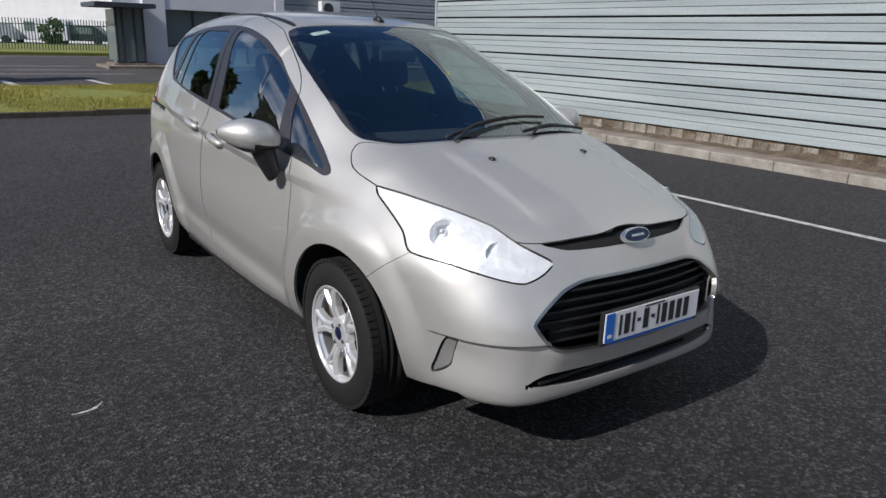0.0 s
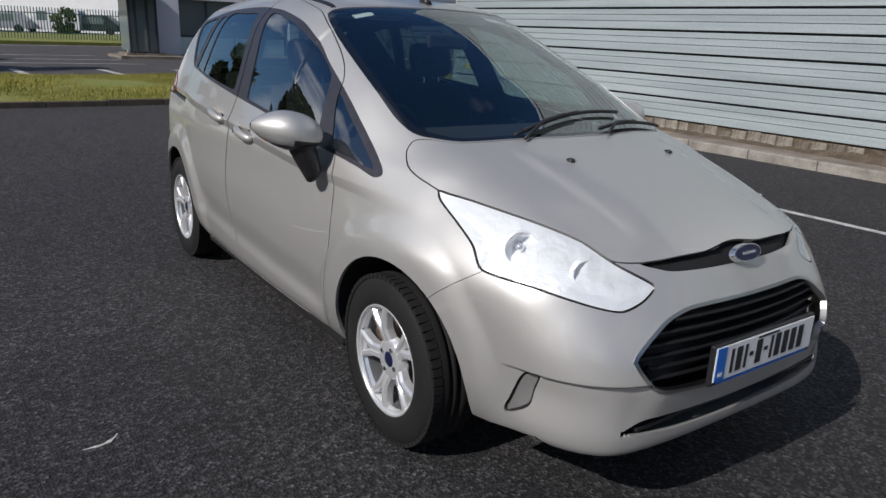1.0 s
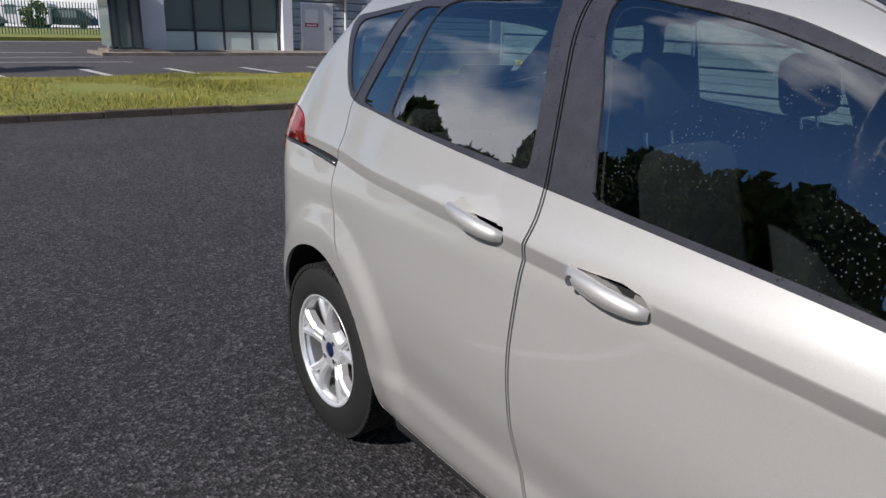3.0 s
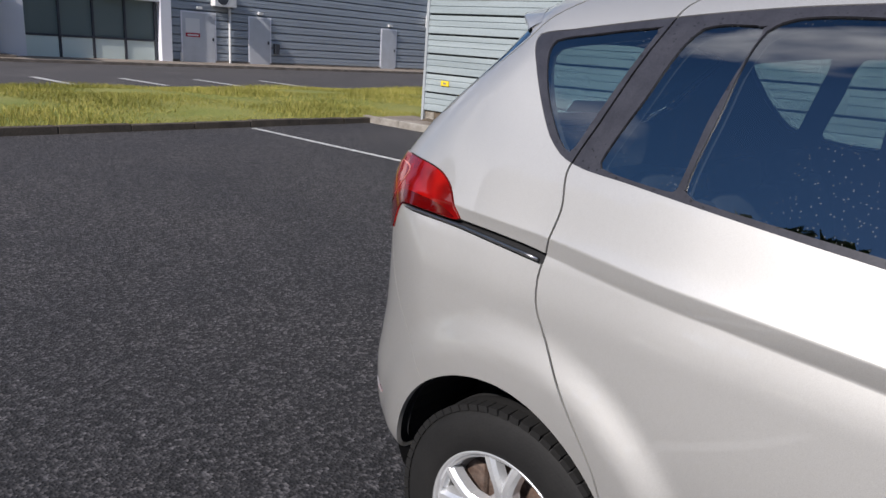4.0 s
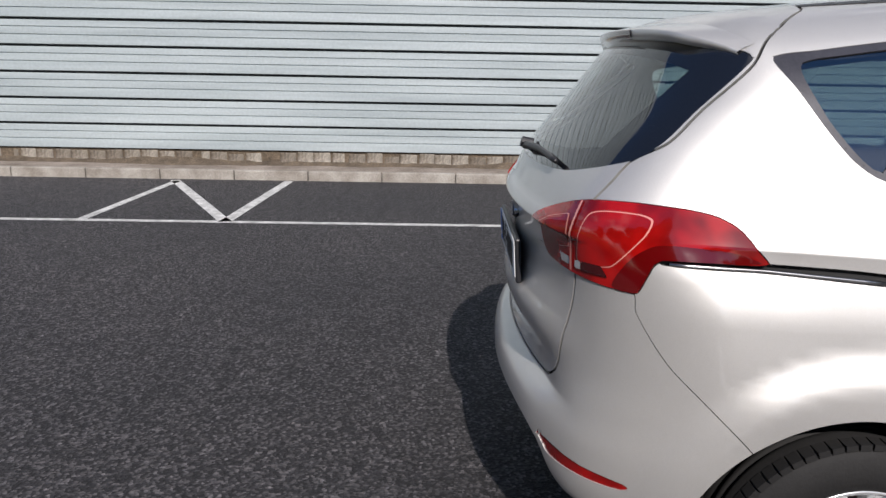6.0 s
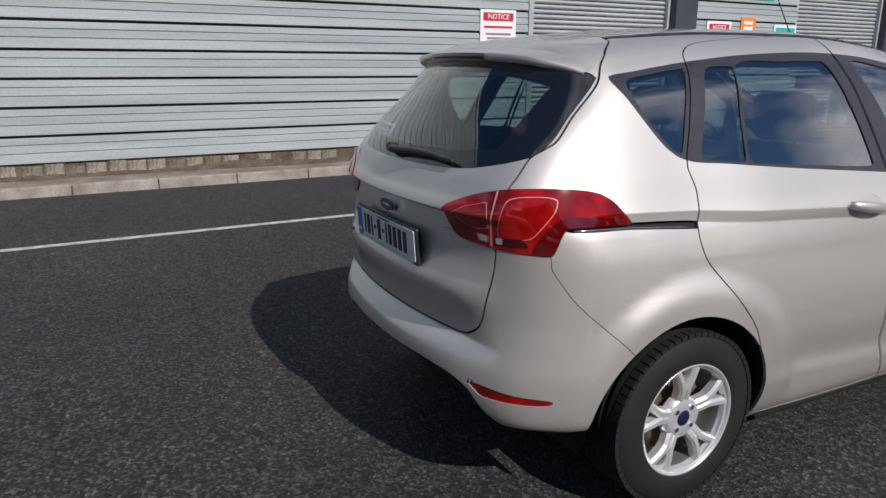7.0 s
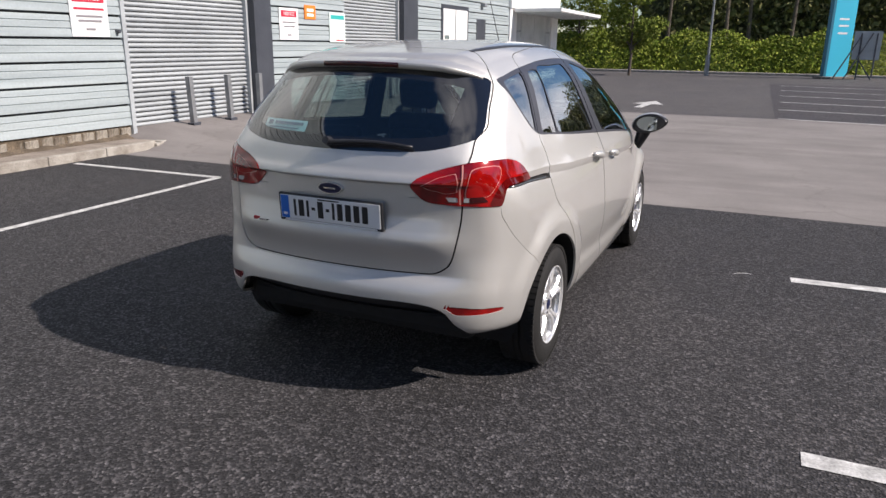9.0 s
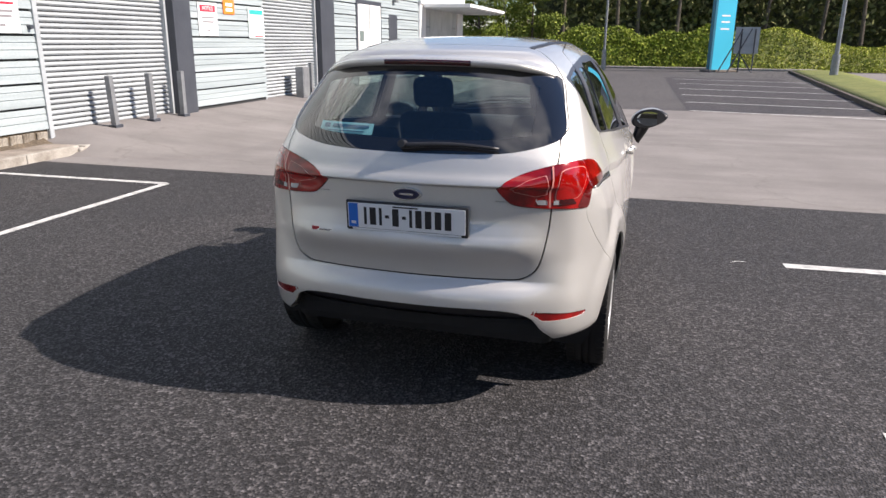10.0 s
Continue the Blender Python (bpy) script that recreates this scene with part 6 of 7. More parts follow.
def make_wheel():
    w = empty("wheel", pose(0, 0, 0), "silver alloy wheel with split spokes and black tyre")
    tyre = part("tyre", lathe(bmesh.new(), [(0.085, 0.192), (0.094, 0.203), (0.099, 0.225), (0.098, 0.25), (0.092, 0.275), (0.083, 0.293), (0.07, 0.3025), (0.03, 0.307), (0.02, 0.307), (0.018, 0.3), (0.012, 0.3), (0.01, 0.308), (-0.01, 0.308), (-0.012, 0.3), (-0.018, 0.3), (-0.02, 0.307), (-0.07, 0.3025), (-0.092, 0.28), (-0.098, 0.24), (-0.09, 0.19)], 72), "tyre_rubber", w, "black tyre", True)
    bm = bmesh.new()
    for k in range(64):
        a = 2 * math.pi * k / 64
        m = Matrix.Rotation(a, 4, "X")
        for x0, x1 in ((0.052, 0.088), (-0.088, -0.052)):
            vs = box(bmesh.new(), x0, -0.0122, 0.292, x1, 0.0122, 0.3065)
            vs.transform(m)
            me = bpy.data.meshes.new("tmp")
            vs.to_mesh(me)
            vs.free()
            bm.from_mesh(me)
            bpy.data.meshes.remove(me)
    tagged(part("tread", bm, "tyre_rubber", tyre), kind="stuff")
    rim = part("rim", lathe(bmesh.new(), [(0.082, 0.182), (0.088, 0.196), (0.094, 0.2), (0.095, 0.196), (0.09, 0.19), (0.076, 0.186), (0.062, 0.180)], 72), "alloy", w, "silver alloy rim", True)
    part("barrel", lathe(bmesh.new(), [(0.062, 0.180), (0.03, 0.173), (-0.06, 0.17), (-0.062, 0.0)], 48), "barrel_grey", rim, smooth=True)
    # spokes: five pairs, each arm forking again at the rim
    for k in range(5):
        bm = bmesh.new()
        for sgn in (-1, 1):
            secs = []
            for u in np.linspace(0, 1, 13):
                r = 0.045 + (0.193 - 0.045) * u
                c = sgn * (0.0115 + 0.036 * max(0.0, (u - 0.42) / 0.58) ** 1.15)
                h = 0.0152 + 0.0025 * max(0.0, u - 0.75) / 0.25 + 0.006 * max(0.0, 0.3 - u)
                x = 0.066 + 0.018 * math.sin(u * 2.3) + 0.004 * u
                secs.append([bm.verts.new(q) for q in ((x - 0.034, c - h * 1.1, r), (x - 0.009, c - h, r), (x, c - h * 0.45, r), (x, c + h * 0.45, r), (x - 0.009, c + h, r), (x - 0.034, c + h * 1.1, r))])
            for a, b in zip(secs, secs[1:]):
                for i in range(5):
                    bm.faces.new((a[i], a[i + 1], b[i + 1], b[i]))
        bm.transform(Matrix.Rotation(2 * math.pi * k / 5, 4, "X"))
        part("spoke", bm, "alloy", w, smooth=False)
    part("hub", lathe(bmesh.new(), [(0.071, 0.0), (0.073, 0.03), (0.073, 0.060), (0.069, 0.072), (0.040, 0.080)], 40), "alloy", w, smooth=True)
    part("hub_cap", lathe(bmesh.new(), [(0.079, 0.0), (0.078, 0.02), (0.073, 0.028)], 32), "badge_blue", w, "blue hub cap", True)
    for k in range(4):
        a = radians(45 + 90 * k)
        bm = rod(bmesh.new(), (0.060, 0.046 * math.cos(a), 0.046 * math.sin(a)), (0.078, 0.046 * math.cos(a), 0.046 * math.sin(a)), 0.0105, 0.009, 6)
        part("wheel_nut", bm, "chrome", w, "chrome wheel nut")
    part("brake_disc", lathe(bmesh.new(), [(0.0, 0.05), (0.01, 0.06), (0.01, 0.135), (-0.012, 0.135)], 40), "brake_rust", w, "rusty brake disc", True)
    part("brake_caliper", boxed(-0.02, -0.16, 0.02, 0.03, -0.09, 0.12, bevel=0.012), "brake_rust", w)
    return w


first = make_wheel()
first.parent = car
spins = iter((20, 3, 50, 17))
for sx in (-1, 1):
    for y in (-AXLE, AXLE):
        m = Matrix.Translation((sx * 0.742, y, WHEEL_R)) @ pose(0, 0, 0, next(spins), 0, 180 if sx < 0 else 0)
        if sx == -1 and y < 0:
            first.matrix_basis = m
        else:
            copy_thing(first, m)


# ---- the car: handles, mirrors, plates, badges ----
def sweep(bm, path, radius, segments=10, flat=1.0, up=(0, 0, 1)):
    """A rounded bar along a path; radius: a number or a function of 0..1."""
    rings = []
    for k, p in enumerate(path):
        p = Vector(p)
        d = (Vector(path[min(k + 1, len(path) - 1)]) - Vector(path[max(k - 1, 0)])).normalized()
        side = d.cross(Vector(up)).normalized()
        top = side.cross(d)
        r = radius(k / (len(path) - 1)) if callable(radius) else radius
        rings.append([bm.verts.new(p + side * r * math.cos(a) + top * r * flat * math.sin(a)) for a in (2 * math.pi * i / segments for i in range(segments))])
    for a, b in zip(rings, rings[1:]):
        for i in range(segments):
            bm.faces.new((a[i], a[(i + 1) % segments], b[(i + 1) % segments], b[i]))
    bm.faces.new(rings[0][::-1])
    bm.faces.new(rings[-1])
    return bm


def on_screen(x, y):
    """A point on the skin over (x, y), looked for from above."""
    lo, hi = 0.6, 1.8
    for _ in range(40):
        mid = (lo + hi) / 2
        if body_field(np.array([x]), np.array([y]), np.array([mid]))[0] > 0:
            hi = mid
        else:
            lo = mid
    return Vector((x, y, lo))


def on_tail(x, z):
    lo, hi = 1.0, 2.3
    for _ in range(40):
        mid = (lo + hi) / 2
        if body_field(np.array([x]), np.array([mid]), np.array([z]))[0] > 0:
            hi = mid
        else:
            lo = mid
    return Vector((x, lo, z))


# roof spoiler over the rear window, with the high brake light in its edge
lip, rows = [], []
bm = bmesh.new()
for x in np.linspace(-0.535, 0.535, 45):
    y = on_tail(x, 1.44 - 0.055 * (abs(x) / 0.53) ** 2.2).y - 0.085
    a = on_screen(x, y) + Vector((0, 0, 0.001))
    fade = 1.0 - 0.55 * ease(0.40, 0.535, abs(x))
    edge = Vector((x, y + 0.085 * fade, a.z - 0.018))
    under = edge + Vector((0, -0.006, -0.022 * fade))
    back = Vector((x, y + 0.015, a.z - 0.052))
    lip.append((edge, under))
    rows.append([bm.verts.new(p) for p in (a, a.lerp(edge, 0.55) + Vector((0, 0, 0.002)), edge + Vector((0, -0.004, 0.0025)), edge, under, back)])
for a, b in zip(rows, rows[1:]):
    for i in range(5):
        bm.faces.new((a[i], a[i + 1], b[i + 1], b[i]))
part("spoiler", bm, "car_paint", tailgate, smooth=True)
bm = bmesh.new()
rows = [[bm.verts.new(e.lerp(u, v) + Vector((0, 0.004 if 0 < v < 1 else -0.004, 0))) for v in (-0.05, 0.08, 0.92, 1.05)] for e, u in lip if abs(e.x) < 0.20]
for a, b in zip(rows, rows[1:]):
    for i in range(3):
        bm.faces.new((a[i], a[i + 1], b[i + 1], b[i]))
part("brake_light", bm, "red_deep", tailgate, "dark red high brake light", True)
for side, sx in (("right", -1), ("left", 1)):
    path = []
    for y in np.linspace(1.25, 1.69, 12):
        z = 0.9575 + 0.0175 * (y - 1.25) / 0.25 if y < 1.5 else 0.975 + 0.006 * (y - 1.5) / 0.2
        path.append((sx * (float(half_width(np.array([y]), np.array([z]))[0]) - 0.007), y, z))
    part("rail_lip", sweep(bmesh.new(), path, 0.0045, 8), "dull_chrome", car, "dull metal lip of the sliding door rail", True)
    for which, y0, z0, y1, z1, x0 in (("front", 0.145, 0.947, -0.055, 0.918, 0.838), ("rear", 0.555, 0.987, 0.355, 0.958, 0.831)):
        path = []
        for u in np.linspace(0, 1, 11):
            path.append((sx * (x0 + 0.010 + 0.022 * math.sin(math.pi * u) ** 0.6), y0 + (y1 - y0) * u, z0 + (z1 - z0) * u - 0.008))
        part("handle", sweep(bmesh.new(), path, lambda u: 0.010 + 0.008 * math.sin(math.pi * u) ** 0.5, 12, 1.15), "car_paint", doors[which, side], smooth=True)
    if side == "right":
        bm = rod(bmesh.new(), (-0.866, 0.115, 0.930), (-0.878, 0.115, 0.930), 0.011, segments=16)
        part("lock_barrel", bm, "chrome", doors["front", side], "small chrome lock")

    # door mirror
    mirror = empty("door_mirror", Matrix.Translation((sx * 0.950, -0.715, 1.040) if sx < 0 else (0.925, -0.66, 1.035)), "silver door mirror on a black foot")
    mirror.parent = doors["front", side]

    def cap_shape(keep, grow=1.0):
        b = bmesh.new()
        bmesh.ops.create_uvsphere(b, u_segments=64, v_segments=56, radius=1.0)
        for v in b.verts:
            x, y, z = v.co
            x, z = (abs(x) ** 0.85) * math.copysign(1, x), (abs(z) ** 0.9) * math.copysign(1, z)
            out = x if sx > 0 else -x
            y = min(y, 0.52)
            tall = 0.076 * (1 - 0.42 * max(out, 0) ** 1.6) * (1.0 if z > 0 else 0.92)
            v.co = Vector((x * 0.127, y * (0.105 - 0.025 * max(out, 0)) + 0.05 * max(out, 0) ** 2 - 0.01, z * tall + 0.018 * out)) * grow
        drop = [f for f in b.faces if not keep(f.calc_center_median())]
        bmesh.ops.delete(b, geom=drop, context="FACES")
        return b

    part("mirror_cap", cap_shape(lambda c: c.z > -0.022 + 0.15 * sx * c.x * 1.0 and c.y < 0.034), "car_paint", mirror, "silver mirror cap", True)
    part("mirror_base", cap_shape(lambda c: True, 0.985), "black_trim", mirror, "black mirror housing", True)
    part("indicator", cap_shape(lambda c: -0.047 < c.z - 0.15 * sx * c.x < -0.022 and sx * c.x > 0.012 and c.y < 0.02, 1.004), "lens_clear", mirror, "clear side indicator", True)
    part("indicator_bulb", cap_shape(lambda c: -0.042 < c.z - 0.15 * sx * c.x < -0.036 and 0.088 < sx * c.x < 0.102 and c.y < 0.02, 1.006), "amber", mirror, "amber indicator", True)
    bm = bmesh.new()
    bmesh.ops.create_circle(bm, cap_ends=True, segments=40, radius=1.0, matrix=Matrix.Translation((sx * 0.002, 0.0475, 0.001)) @ Matrix.Rotation(radians(90), 4, "X") @ Matrix.Diagonal((0.088, 0.050, 1, 1)))
    part("mirror_glass", bm, "mirror_glass", mirror, "mirror glass")
    bm = bmesh.new()
    secs = []
    for u in np.linspace(0, 1, 8):
        cx, cz = -sx * (0.035 + 0.050 * u), -0.045 - 0.115 * u
        hx, hy = 0.052 - 0.030 * u**1.3, 0.066 - 0.016 * u
        secs.append([bm.verts.new((cx + hx * math.cos(a), -0.035 + hy * math.sin(a), cz + 0.03 * u * -math.cos(a) * sx)) for a in (2 * math.pi * i / 14 for i in range(14))])
    for a, b in zip(secs, secs[1:]):
        for i in range(14):
            bm.faces.new((a[i], a[(i + 1) % 14], b[(i + 1) % 14], b[i]))
    bm.faces.new(secs[-1])
    part("mirror_foot", bm, "black_trim", mirror, "black mirror foot", True)


def oval(bm, cx, y, cz, rx, rz, depth, facing):
    bmesh.ops.create_cone(bm, cap_ends=True, segments=40, radius1=1.0, radius2=0.93, depth=depth, matrix=Matrix.Translation((cx, y, cz)) @ Matrix.Rotation(radians(90 * facing), 4, "X") @ Matrix.Diagonal((rx, rz, 1, 1)))
    return bm


def number_plate(name, parent, y, z, facing):
    """A plate with a blue band; its characters are plain bars."""
    p = empty(name, pose(0, y, z), "white number plate with a blue band in a black holder")
    p.parent = parent
    f = facing
    part("holder", boxed(-0.268, -0.008, -0.066, 0.268, 0.008, 0.064, bevel=0.005), "black_trim", p)
    part("plate", boxed(-0.258, f * 0.008, -0.052, 0.258, f * 0.0115, 0.056, bevel=0.003), "plate_white", p)
    left = -1 if f < 0 else 1
    a, b = sorted((left * 0.254, left * 0.212))
    part("blue_band", boxed(a, f * 0.0115, -0.05, b, f * 0.013, 0.054), "plate_blue", p, "blue band")
    a, b = sorted((left * 0.243, left * 0.222))
    part("band_mark", boxed(a, f * 0.013, -0.036, b, f * 0.0138, -0.024), "plate_white", p)
    widths = [0.012, 0.027, 0.012, 0.018, 0.028, 0.018, 0.012, 0.027, 0.028, 0.028, 0.028]
    u = 0.185
    for k, wd in enumerate(widths):
        hz = (-0.003, 0.010) if k in (3, 5) else (-0.036, 0.040)
        a, b = sorted((left * u, left * (u - wd)))
        part("character_bar", boxed(a, f * 0.0115, hz[0], b, f * 0.0128, hz[1]), "plate_ink", p)
        u -= wd + 0.0145
    part("name_bar", boxed(-0.055, f * 0.0115, 0.0455, 0.055, f * 0.0125, 0.0515), "plate_ink", p)
    part("dealer_strip", boxed(-0.24, f * 0.008, -0.063, 0.24, f * 0.0095, -0.0545), "plate_white" if f > 0 else "plate_blue", p)
    return p


number_plate("number_plate", front_bumper, -2.122, 0.523, -1)
plate = number_plate("number_plate", tailgate, 1.962, 0.853, 1)
plate.rotation_euler = (radians(-4), 0, 0)
for name, parent, y, z, rx, rz, f in (("badge", front_bumper, -2.012, 0.797, 0.074, 0.030, 1), ("badge", tailgate, on_tail(0, 0.956).y + 0.006, 0.956, 0.066, 0.027, -1)):
    tilt = radians(-22) if f > 0 else 0.0
    b = empty(name, pose(0, y, z), "oval badge, blue with a silver rim")
    b.parent = parent
    b.rotation_euler = (tilt, 0, 0)
    part("rim", oval(bmesh.new(), 0, 0, 0, rx, rz, 0.016, f), "badge_silver", b)
    part("field", oval(bmesh.new(), 0, -f * 0.003, 0, rx * 0.9, rz * 0.84, 0.016, f), "badge_blue", b)
    part("mark", boxed(-rx * 0.45, -f * 0.0125, -rz * 0.14, rx * 0.45, -f * 0.0105, rz * 0.14), "badge_silver", b)
# model mark on the tailgate
p = on_tail(0.43, 0.77)
part("model_mark", boxed(0.415, p.y - 0.004, 0.762, 0.45, p.y + 0.002, 0.778), "red_mark", tailgate, "small red mark")
p = on_tail(0.37, 0.768)
part("model_mark", boxed(0.335, p.y - 0.004, 0.764, 0.41, p.y + 0.002, 0.772), "badge_silver", tailgate, "small silver mark")

# ---- lamps inside ----
for sx in (-1, 1):
    lamp = [o for o in car.children if o.name.startswith("headlight")][0 if sx < 0 else 1]
    for (x, y, z), r, face in (((0.605, -1.648, 0.800), 0.050, (0.45, -1, 0.05)), ((0.507, -1.815, 0.757), 0.036, (0.3, -1, 0.05))):
        bm = lathe(bmesh.new(), [(-0.012, 0.0), (-0.008, r * 0.35), (0.004, r * 0.7), (0.02, r), (0.024, r), (0.024, r * 1.06), (0.0, r * 1.08)], 36)
        m = Matrix.Translation((sx * x, y, z)) @ Vector((sx * face[0], face[1], face[2])).to_track_quat("X", "Z").to_matrix().to_4x4()
        bm.transform(m)
        part("projector", bm, "lamp_silver", lamp, "silver projector bowl", True)
        bm = bmesh.new()
        bmesh.ops.create_uvsphere(bm, u_segments=20, v_segments=12, radius=r * 0.3, matrix=m @ Matrix.Translation((0.006, 0, 0)))
        part("bulb", bm, "lamp_bowl", lamp, smooth=True)


def lens_patch(name, parent, pts, material, side, proud, label=""):
    """A patch of the tail light with its own outline, lying on the skin."""
    if len(pts) < 7:
        p = np.array(pts)
        pts = [tuple(a + (b - a) * u) for a, b in zip(p, np.roll(p, -1, 0)) for u in (0.04, 0.5, 0.96)]
    line_pts = outline(pts)
    v, n = SKIN, NORM
    t = TRIS[KIND == "tail_light"]
    used, flat = np.unique(t, return_inverse=True)
    v, n, t = v[used], n[used], flat.reshape(-1, 3)
    for _ in range(2 if name in ("lens_split", "light_guide") else 1):
        mids = (v[t] + v[np.roll(t, -1, 1)]) / 2
        ways = (n[t] + n[np.roll(t, -1, 1)]) / 2
        k = len(v) + np.arange(3 * len(t)).reshape(-1, 3)
        v, n = np.concatenate([v, mids.reshape(-1, 3)]), np.concatenate([n, ways.reshape(-1, 3)])
        t = np.concatenate([np.stack([t[:, 0], k[:, 0], k[:, 2]], 1), np.stack([t[:, 1], k[:, 1], k[:, 0]], 1), np.stack([t[:, 2], k[:, 2], k[:, 1]], 1), k])
    d, _a = distance_in(line_pts, np.stack([v[:, 0] + v[:, 1], v[:, 2]], 1))
    v, n, t = split(v, n, t, d)
    mid = v[t].mean(1)
    d, _a = distance_in(line_pts, np.stack([mid[:, 0] + mid[:, 1], mid[:, 2]], 1))
    t = t[d < 0]
    n = n / (np.linalg.norm(n, axis=1)[:, None] + 1e-12)
    v = v + n * proud
    s = -1 if side == "left" else 1
    me = bpy.data.meshes.new(name)
    me.from_pydata((v * (s, 1, 1)).tolist(), [], (t if s > 0 else t[:, ::-1]).tolist())
    me.polygons.foreach_set("use_smooth", [True] * len(me.polygons))
    me.normals_split_custom_set_from_vertices((n * (s, 1, 1)).tolist())
    me.materials.append(MATS[material])
    ob = new(name, me)
    ob.parent = parent
    return tagged(ob, label)


for side in ("right", "left"):
    tl = [o for o in car.children if o.name.startswith("tail_light")][0 if side == "right" else 1]
    ring = [(1.255, 0.952), (1.19, 0.949), (1.115, 0.957), (1.075, 0.985), (1.025, 1.035), (1.02, 1.066), (1.06, 1.076), (1.17, 1.074), (1.225, 1.06), (1.255, 1.0)]
    lens_patch("lower_lens", tl, [(0.745, 0.992), (0.80, 1.010), (0.87, 1.016), (0.99, 1.016), (1.045, 0.990), (1.09, 0.945), (1.105, 0.916), (1.03, 0.909), (1.0, 0.945), (0.985, 0.974), (0.965, 0.985), (0.86, 0.987)], "red_dark", side, 0.0048, "dark red lower lens")
    lens_patch("light_guide", tl, ring, "lens_pink", side, 0.0052, "pale light guide line")
    c = np.mean(ring, 0)
    lens_patch("brake_lens", tl, [tuple(c + (np.array(p) - c) * 0.955) for p in ring], "red_lens", side, 0.0064)
    inner = [(1.50, 1.002), (1.42, 1.030), (1.31, 1.052), (1.30, 0.975), (1.36, 0.965), (1.46, 0.982)]
    lens_patch("light_guide", tl, inner, "lens_pink", side, 0.0052, "pale light guide line")
    c = np.mean(inner, 0)
    lens_patch("fog_lens", tl, [tuple(c + (np.array(p) - c) * 0.95) for p in inner], "red_lens", side, 0.0064)
    lens_patch("reversing_lens", tl, [(1.36, 0.953), (1.297, 0.951), (1.295, 0.932), (1.345, 0.933)], "lens_clear", side, 0.0055, "clear reversing lens")
    lens_patch("reversing_lens", tl, [(1.264, 0.951), (1.236, 0.951), (1.234, 0.932), (1.264, 0.932)], "lens_clear", side, 0.0066, "clear reversing lens")
    lens_patch("dark_lens", tl, [(1.230, 0.953), (1.15, 0.955), (1.12, 0.932), (1.230, 0.931)], "red_deep", side, 0.0066)
    lens_patch("lens_split", tl, [(1.270, 1.084), (1.262, 1.084), (1.273, 1.04), (1.283, 1.0), (1.281, 0.96), (1.278, 0.922), (1.287, 0.922), (1.290, 0.96), (1.292, 1.0), (1.281, 1.04)], "lens_pink", side, 0.0078)

# ---- wipers, nozzles, aerial, stickers ----
up = Vector((0, -0.007, 0.012))
for a, b in (((-0.33, -1.262), (0.32, -1.14)), ((0.06, -1.295), (0.56, -1.165))):
    path = [on_screen(a[0] + (b[0] - a[0]) * u, a[1] + (b[1] - a[1]) * u + 0.01 * math.sin(math.pi * u)) + up for u in np.linspace(0, 1, 13)]
    w = empty("wiper", pose(0, 0, 0), "black windscreen wiper")
    w.parent = car
    part("blade", sweep(bmesh.new(), path, 0.0065, 6, 1.2), "black_trim", w, smooth=True)
    arm = [on_screen(a[0] + 0.02, a[1] - 0.035) + up * 0.9, path[3] + up * 0.7, path[5] + up * 0.6, path[7] + up * 0.5]
    part("arm", sweep(bmesh.new(), arm, 0.0065, 6), "black_trim", w, smooth=True)
path = [on_tail(0.03 - 0.40 * u, 1.150 + 0.012 * math.sin(math.pi * u)) + Vector((0, 0.02, 0)) for u in np.linspace(0, 1, 12)]
w = empty("rear_wiper", pose(0, 0, 0), "black rear wiper")
w.parent = tailgate
part("blade", sweep(bmesh.new(), path, lambda u: 0.013 - 0.006 * u, 8), "black_trim", w, smooth=True)
part("pivot", rod(bmesh.new(), on_tail(0.03, 1.152), on_tail(0.03, 1.152) + Vector((0, 0.035, 0.01)), 0.02, 0.016, 16), "black_trim", w)
for x in (-0.254, 0.254):
    p = on_screen(x, -1.48)
    bm = bmesh.new()
    bmesh.ops.create_uvsphere(bm, u_segments=14, v_segments=8, radius=1.0, matrix=Matrix.Translation(p + Vector((0, 0, 0.002))) @ Matrix.Diagonal((0.014, 0.018, 0.008, 1)))
    part("washer_nozzle", bm, "black_trim", hood, "black washer nozzle", True)
p = on_screen(0.0, -0.16)
part("aerial_base", sweep(bmesh.new(), [p + Vector((0, -0.03, -0.004)), p + Vector((0, 0.0, 0.012)), p + Vector((0, 0.035, 0.004))], 0.016, 10), "black_trim", car, smooth=True)
part("aerial", rod(bmesh.new(), p + Vector((0, 0, 0.01)), p + Vector((0, 0.22, 0.30)), 0.003, 0.0018, 8), "black_trim", car, "thin black roof aerial")


def glass_label(name, parent, finder, u0, v0, u1, v1, depth, material, label=""):
    """A thin sticker lying behind a pane."""
    bm = bmesh.new()
    rows = [[bm.verts.new(finder(u0 + (u1 - u0) * i / 8, v0 + (v1 - v0) * j / 3) + depth) for i in range(9)] for j in range(4)]
    for a, b in zip(rows, rows[1:]):
        for i in range(8):
            bm.faces.new((a[i], a[i + 1], b[i + 1], b[i]))
    return part(name, bm, material, parent, label)


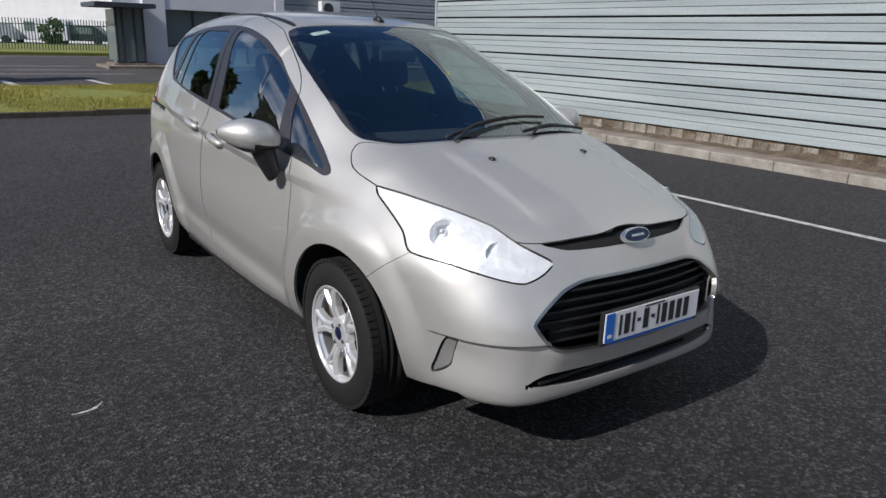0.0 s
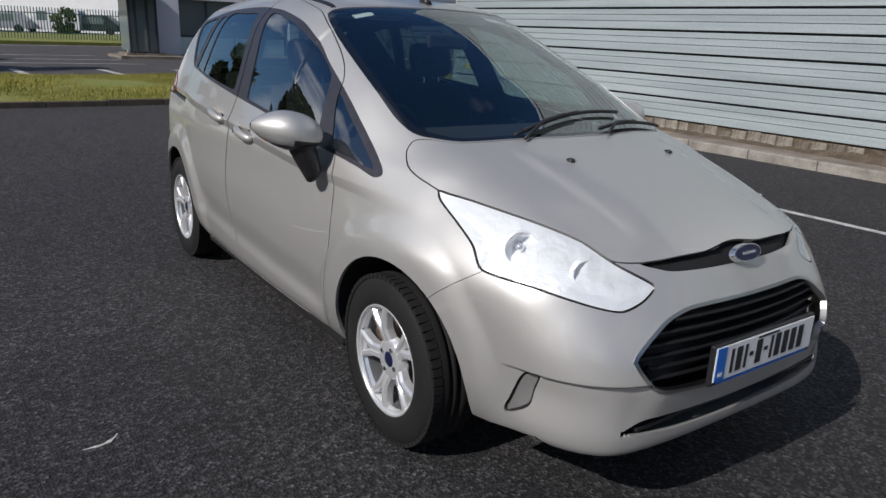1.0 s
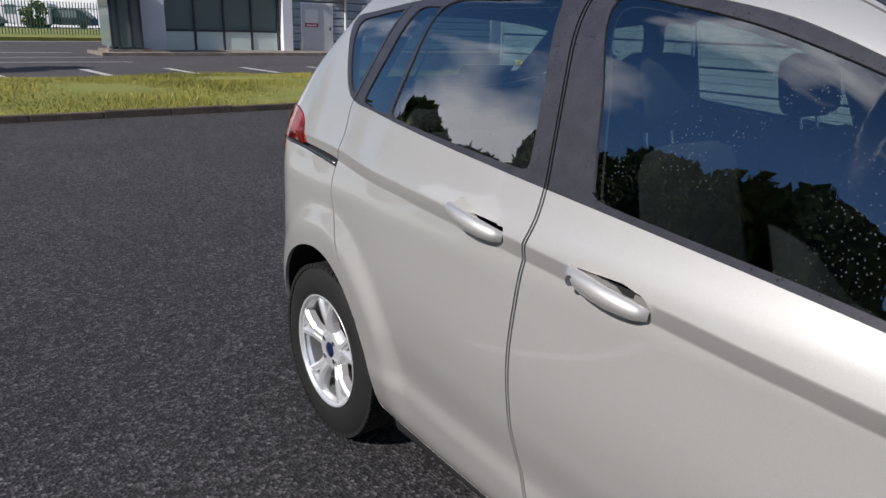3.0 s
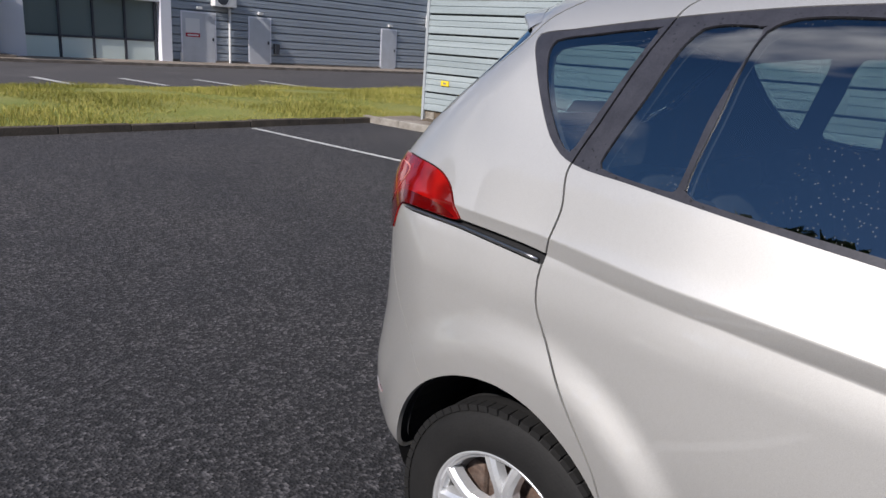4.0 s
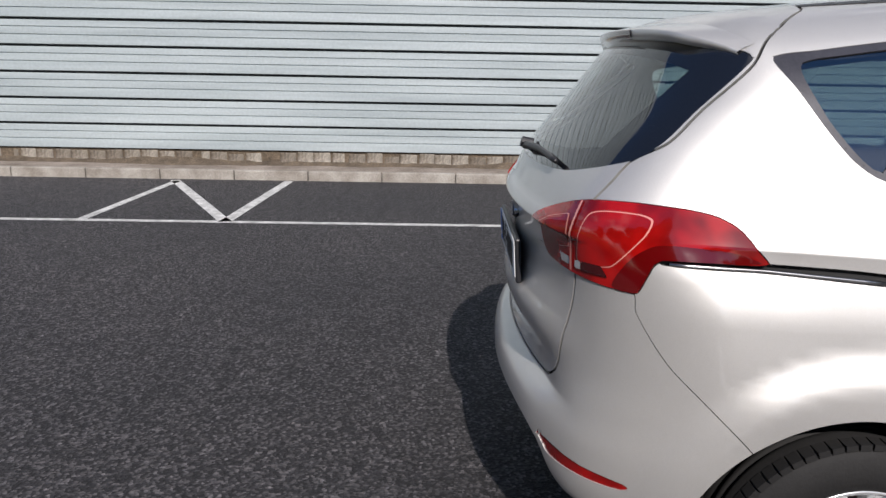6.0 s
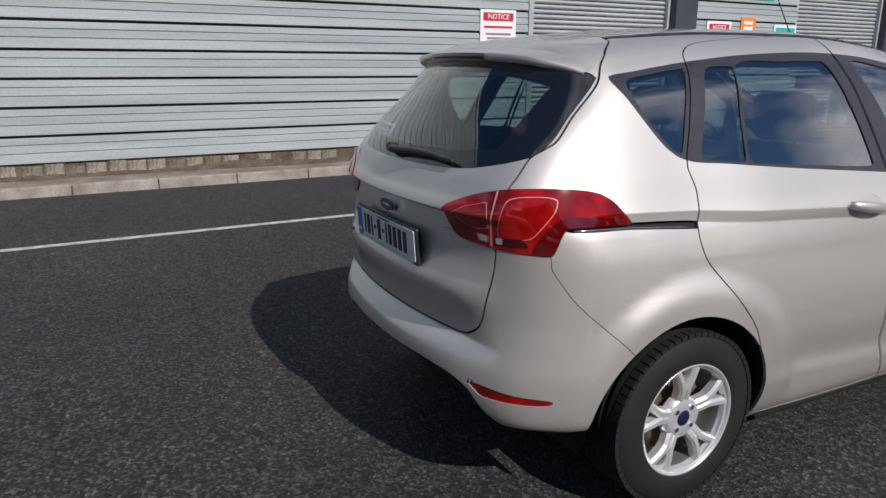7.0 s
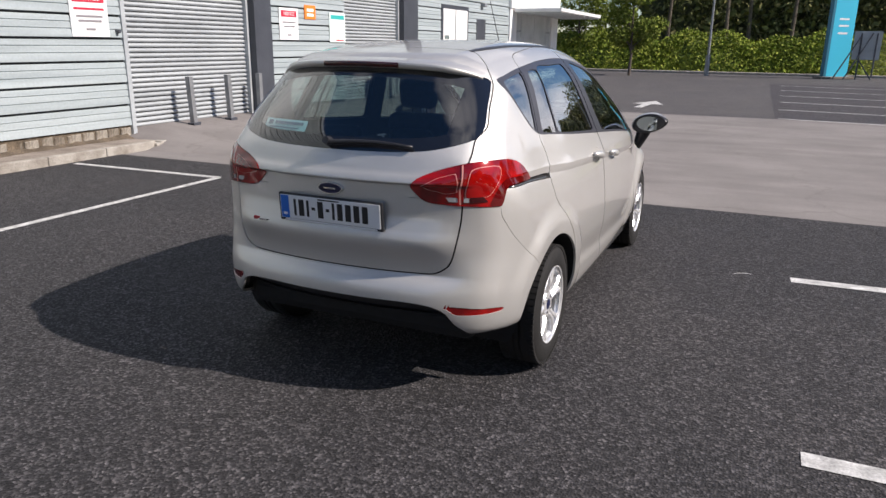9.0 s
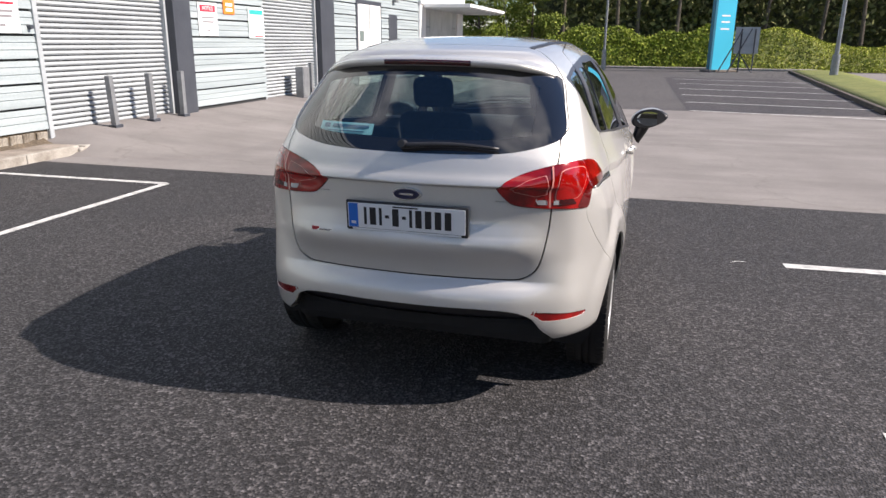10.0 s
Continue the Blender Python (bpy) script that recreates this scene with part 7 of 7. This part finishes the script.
glass_label("window_sticker", tailgate, on_tail, 0.185, 1.180, 0.45, 1.224, Vector((0, -0.008, 0)), "sticker_blue", "pale blue dealer sticker")
glass_label("sticker_bar", tailgate, on_tail, 0.205, 1.204, 0.385, 1.216, Vector((0, -0.0055, 0)), "sticker_ink")
glass_label("sticker_bar", tailgate, on_tail, 0.40, 1.200, 0.43, 1.218, Vector((0, -0.0055, 0)), "sticker_ink")
glass_label("sticker_bar", tailgate, on_tail, 0.225, 1.188, 0.41, 1.193, Vector((0, -0.0055, 0)), "sticker_ink")
glass_label("screen_sticker", car, on_screen, -0.445, -0.29, -0.35, -0.25, Vector((0, 0, -0.012)), "plate_white", "white permit sticker")
glass_label("screen_sticker", car, on_screen, 0.25, -0.33, 0.42, -0.27, Vector((0, 0, -0.012)), "plate_white", "white permit sticker")

# headrest-height cabin: seats, dashboard, wheel
def cushion(bm, size, m, bevel=0.05):
    b = bmesh.new()
    box(b, -size[0] / 2, -size[1] / 2, -size[2] / 2, size[0] / 2, size[1] / 2, size[2] / 2, bevel)
    b.transform(m)
    me = bpy.data.meshes.new("tmp")
    b.to_mesh(me)
    b.free()
    bm.from_mesh(me)
    bpy.data.meshes.remove(me)
    return bm


for x in (-0.37, 0.37):
    seat = empty("seat", pose(x, 0, 0), "dark cloth car seat")
    seat.parent = car
    part("cushion", cushion(bmesh.new(), (0.50, 0.52, 0.16), pose(0, -0.12, 0.52, 8, 0, 0)), "seat_cloth", seat, smooth=True)
    part("backrest", cushion(bmesh.new(), (0.48, 0.15, 0.62), pose(0, 0.22, 0.83, -16, 0, 0), 0.06), "seat_cloth", seat, smooth=True)
    part("headrest", cushion(bmesh.new(), (0.26, 0.10, 0.19), pose(0, 0.34, 1.255, -12, 0, 0), 0.045), "seat_cloth", seat, smooth=True)
    for dx in (-0.05, 0.05):
        part("headrest_post", rod(bmesh.new(), (dx, 0.31, 1.08), (dx, 0.335, 1.2), 0.006), "chrome", seat)
for x in (-0.43, 0.0, 0.43):
    seat = empty("rear_seat", pose(x, 0, 0), "dark cloth rear seat")
    seat.parent = car
    part("cushion", cushion(bmesh.new(), (0.42, 0.5, 0.15), pose(0, 0.78, 0.52, 6, 0, 0)), "seat_cloth", seat, smooth=True)
    part("backrest", cushion(bmesh.new(), (0.42, 0.13, 0.55), pose(0, 1.08, 0.79, -18, 0, 0), 0.05), "seat_cloth", seat, smooth=True)
    part("headrest", cushion(bmesh.new(), (0.25, 0.08, 0.10), pose(0, 1.17, 1.085, -14, 0, 0), 0.035), "seat_cloth", seat, smooth=True)
dash = part("dashboard", cushion(bmesh.new(), (1.42, 0.52, 0.30), pose(0, -0.83, 0.86, 4, 0, 0), 0.09), "cabin_plastic", car, "black plastic dashboard", True)
part("parcel_shelf", boxed(-0.52, 1.25, 0.985, 0.52, 1.70, 1.005, bevel=0.008), "cabin_plastic", car)
part("centre_console", boxed(-0.1, -0.6, 0.4, 0.1, 0.1, 0.66, bevel=0.03), "cabin_plastic", car)
bm = bmesh.new()
ring = [Vector((-0.37 + 0.185 * math.cos(a), -0.40 - 0.06 * math.sin(a), 0.92 + 0.175 * math.sin(a))) for a in (2 * math.pi * i / 28 for i in range(29))]
wheel = part("steering_wheel", sweep(bm, ring, 0.014, 8, up=(0, 1, 0.3)), "cabin_plastic", car, "black steering wheel", True)
part("boss", cushion(bmesh.new(), (0.30, 0.05, 0.09), pose(-0.37, -0.41, 0.92, -15, 0, 0), 0.02), "cabin_plastic", wheel, smooth=True)
p = on_screen(0.0, -0.42)
part("rear_view_mirror", boxed(-0.11, p.y + 0.05, p.z - 0.13, 0.11, p.y + 0.075, p.z - 0.065, bevel=0.012), "cabin_plastic", car, "interior mirror")
for sx in (-1, 1):
    part("sun_visor", boxed(sx * 0.12, -0.16, 1.455, sx * 0.46, -0.02, 1.475, bevel=0.008), "roof_lining", car)
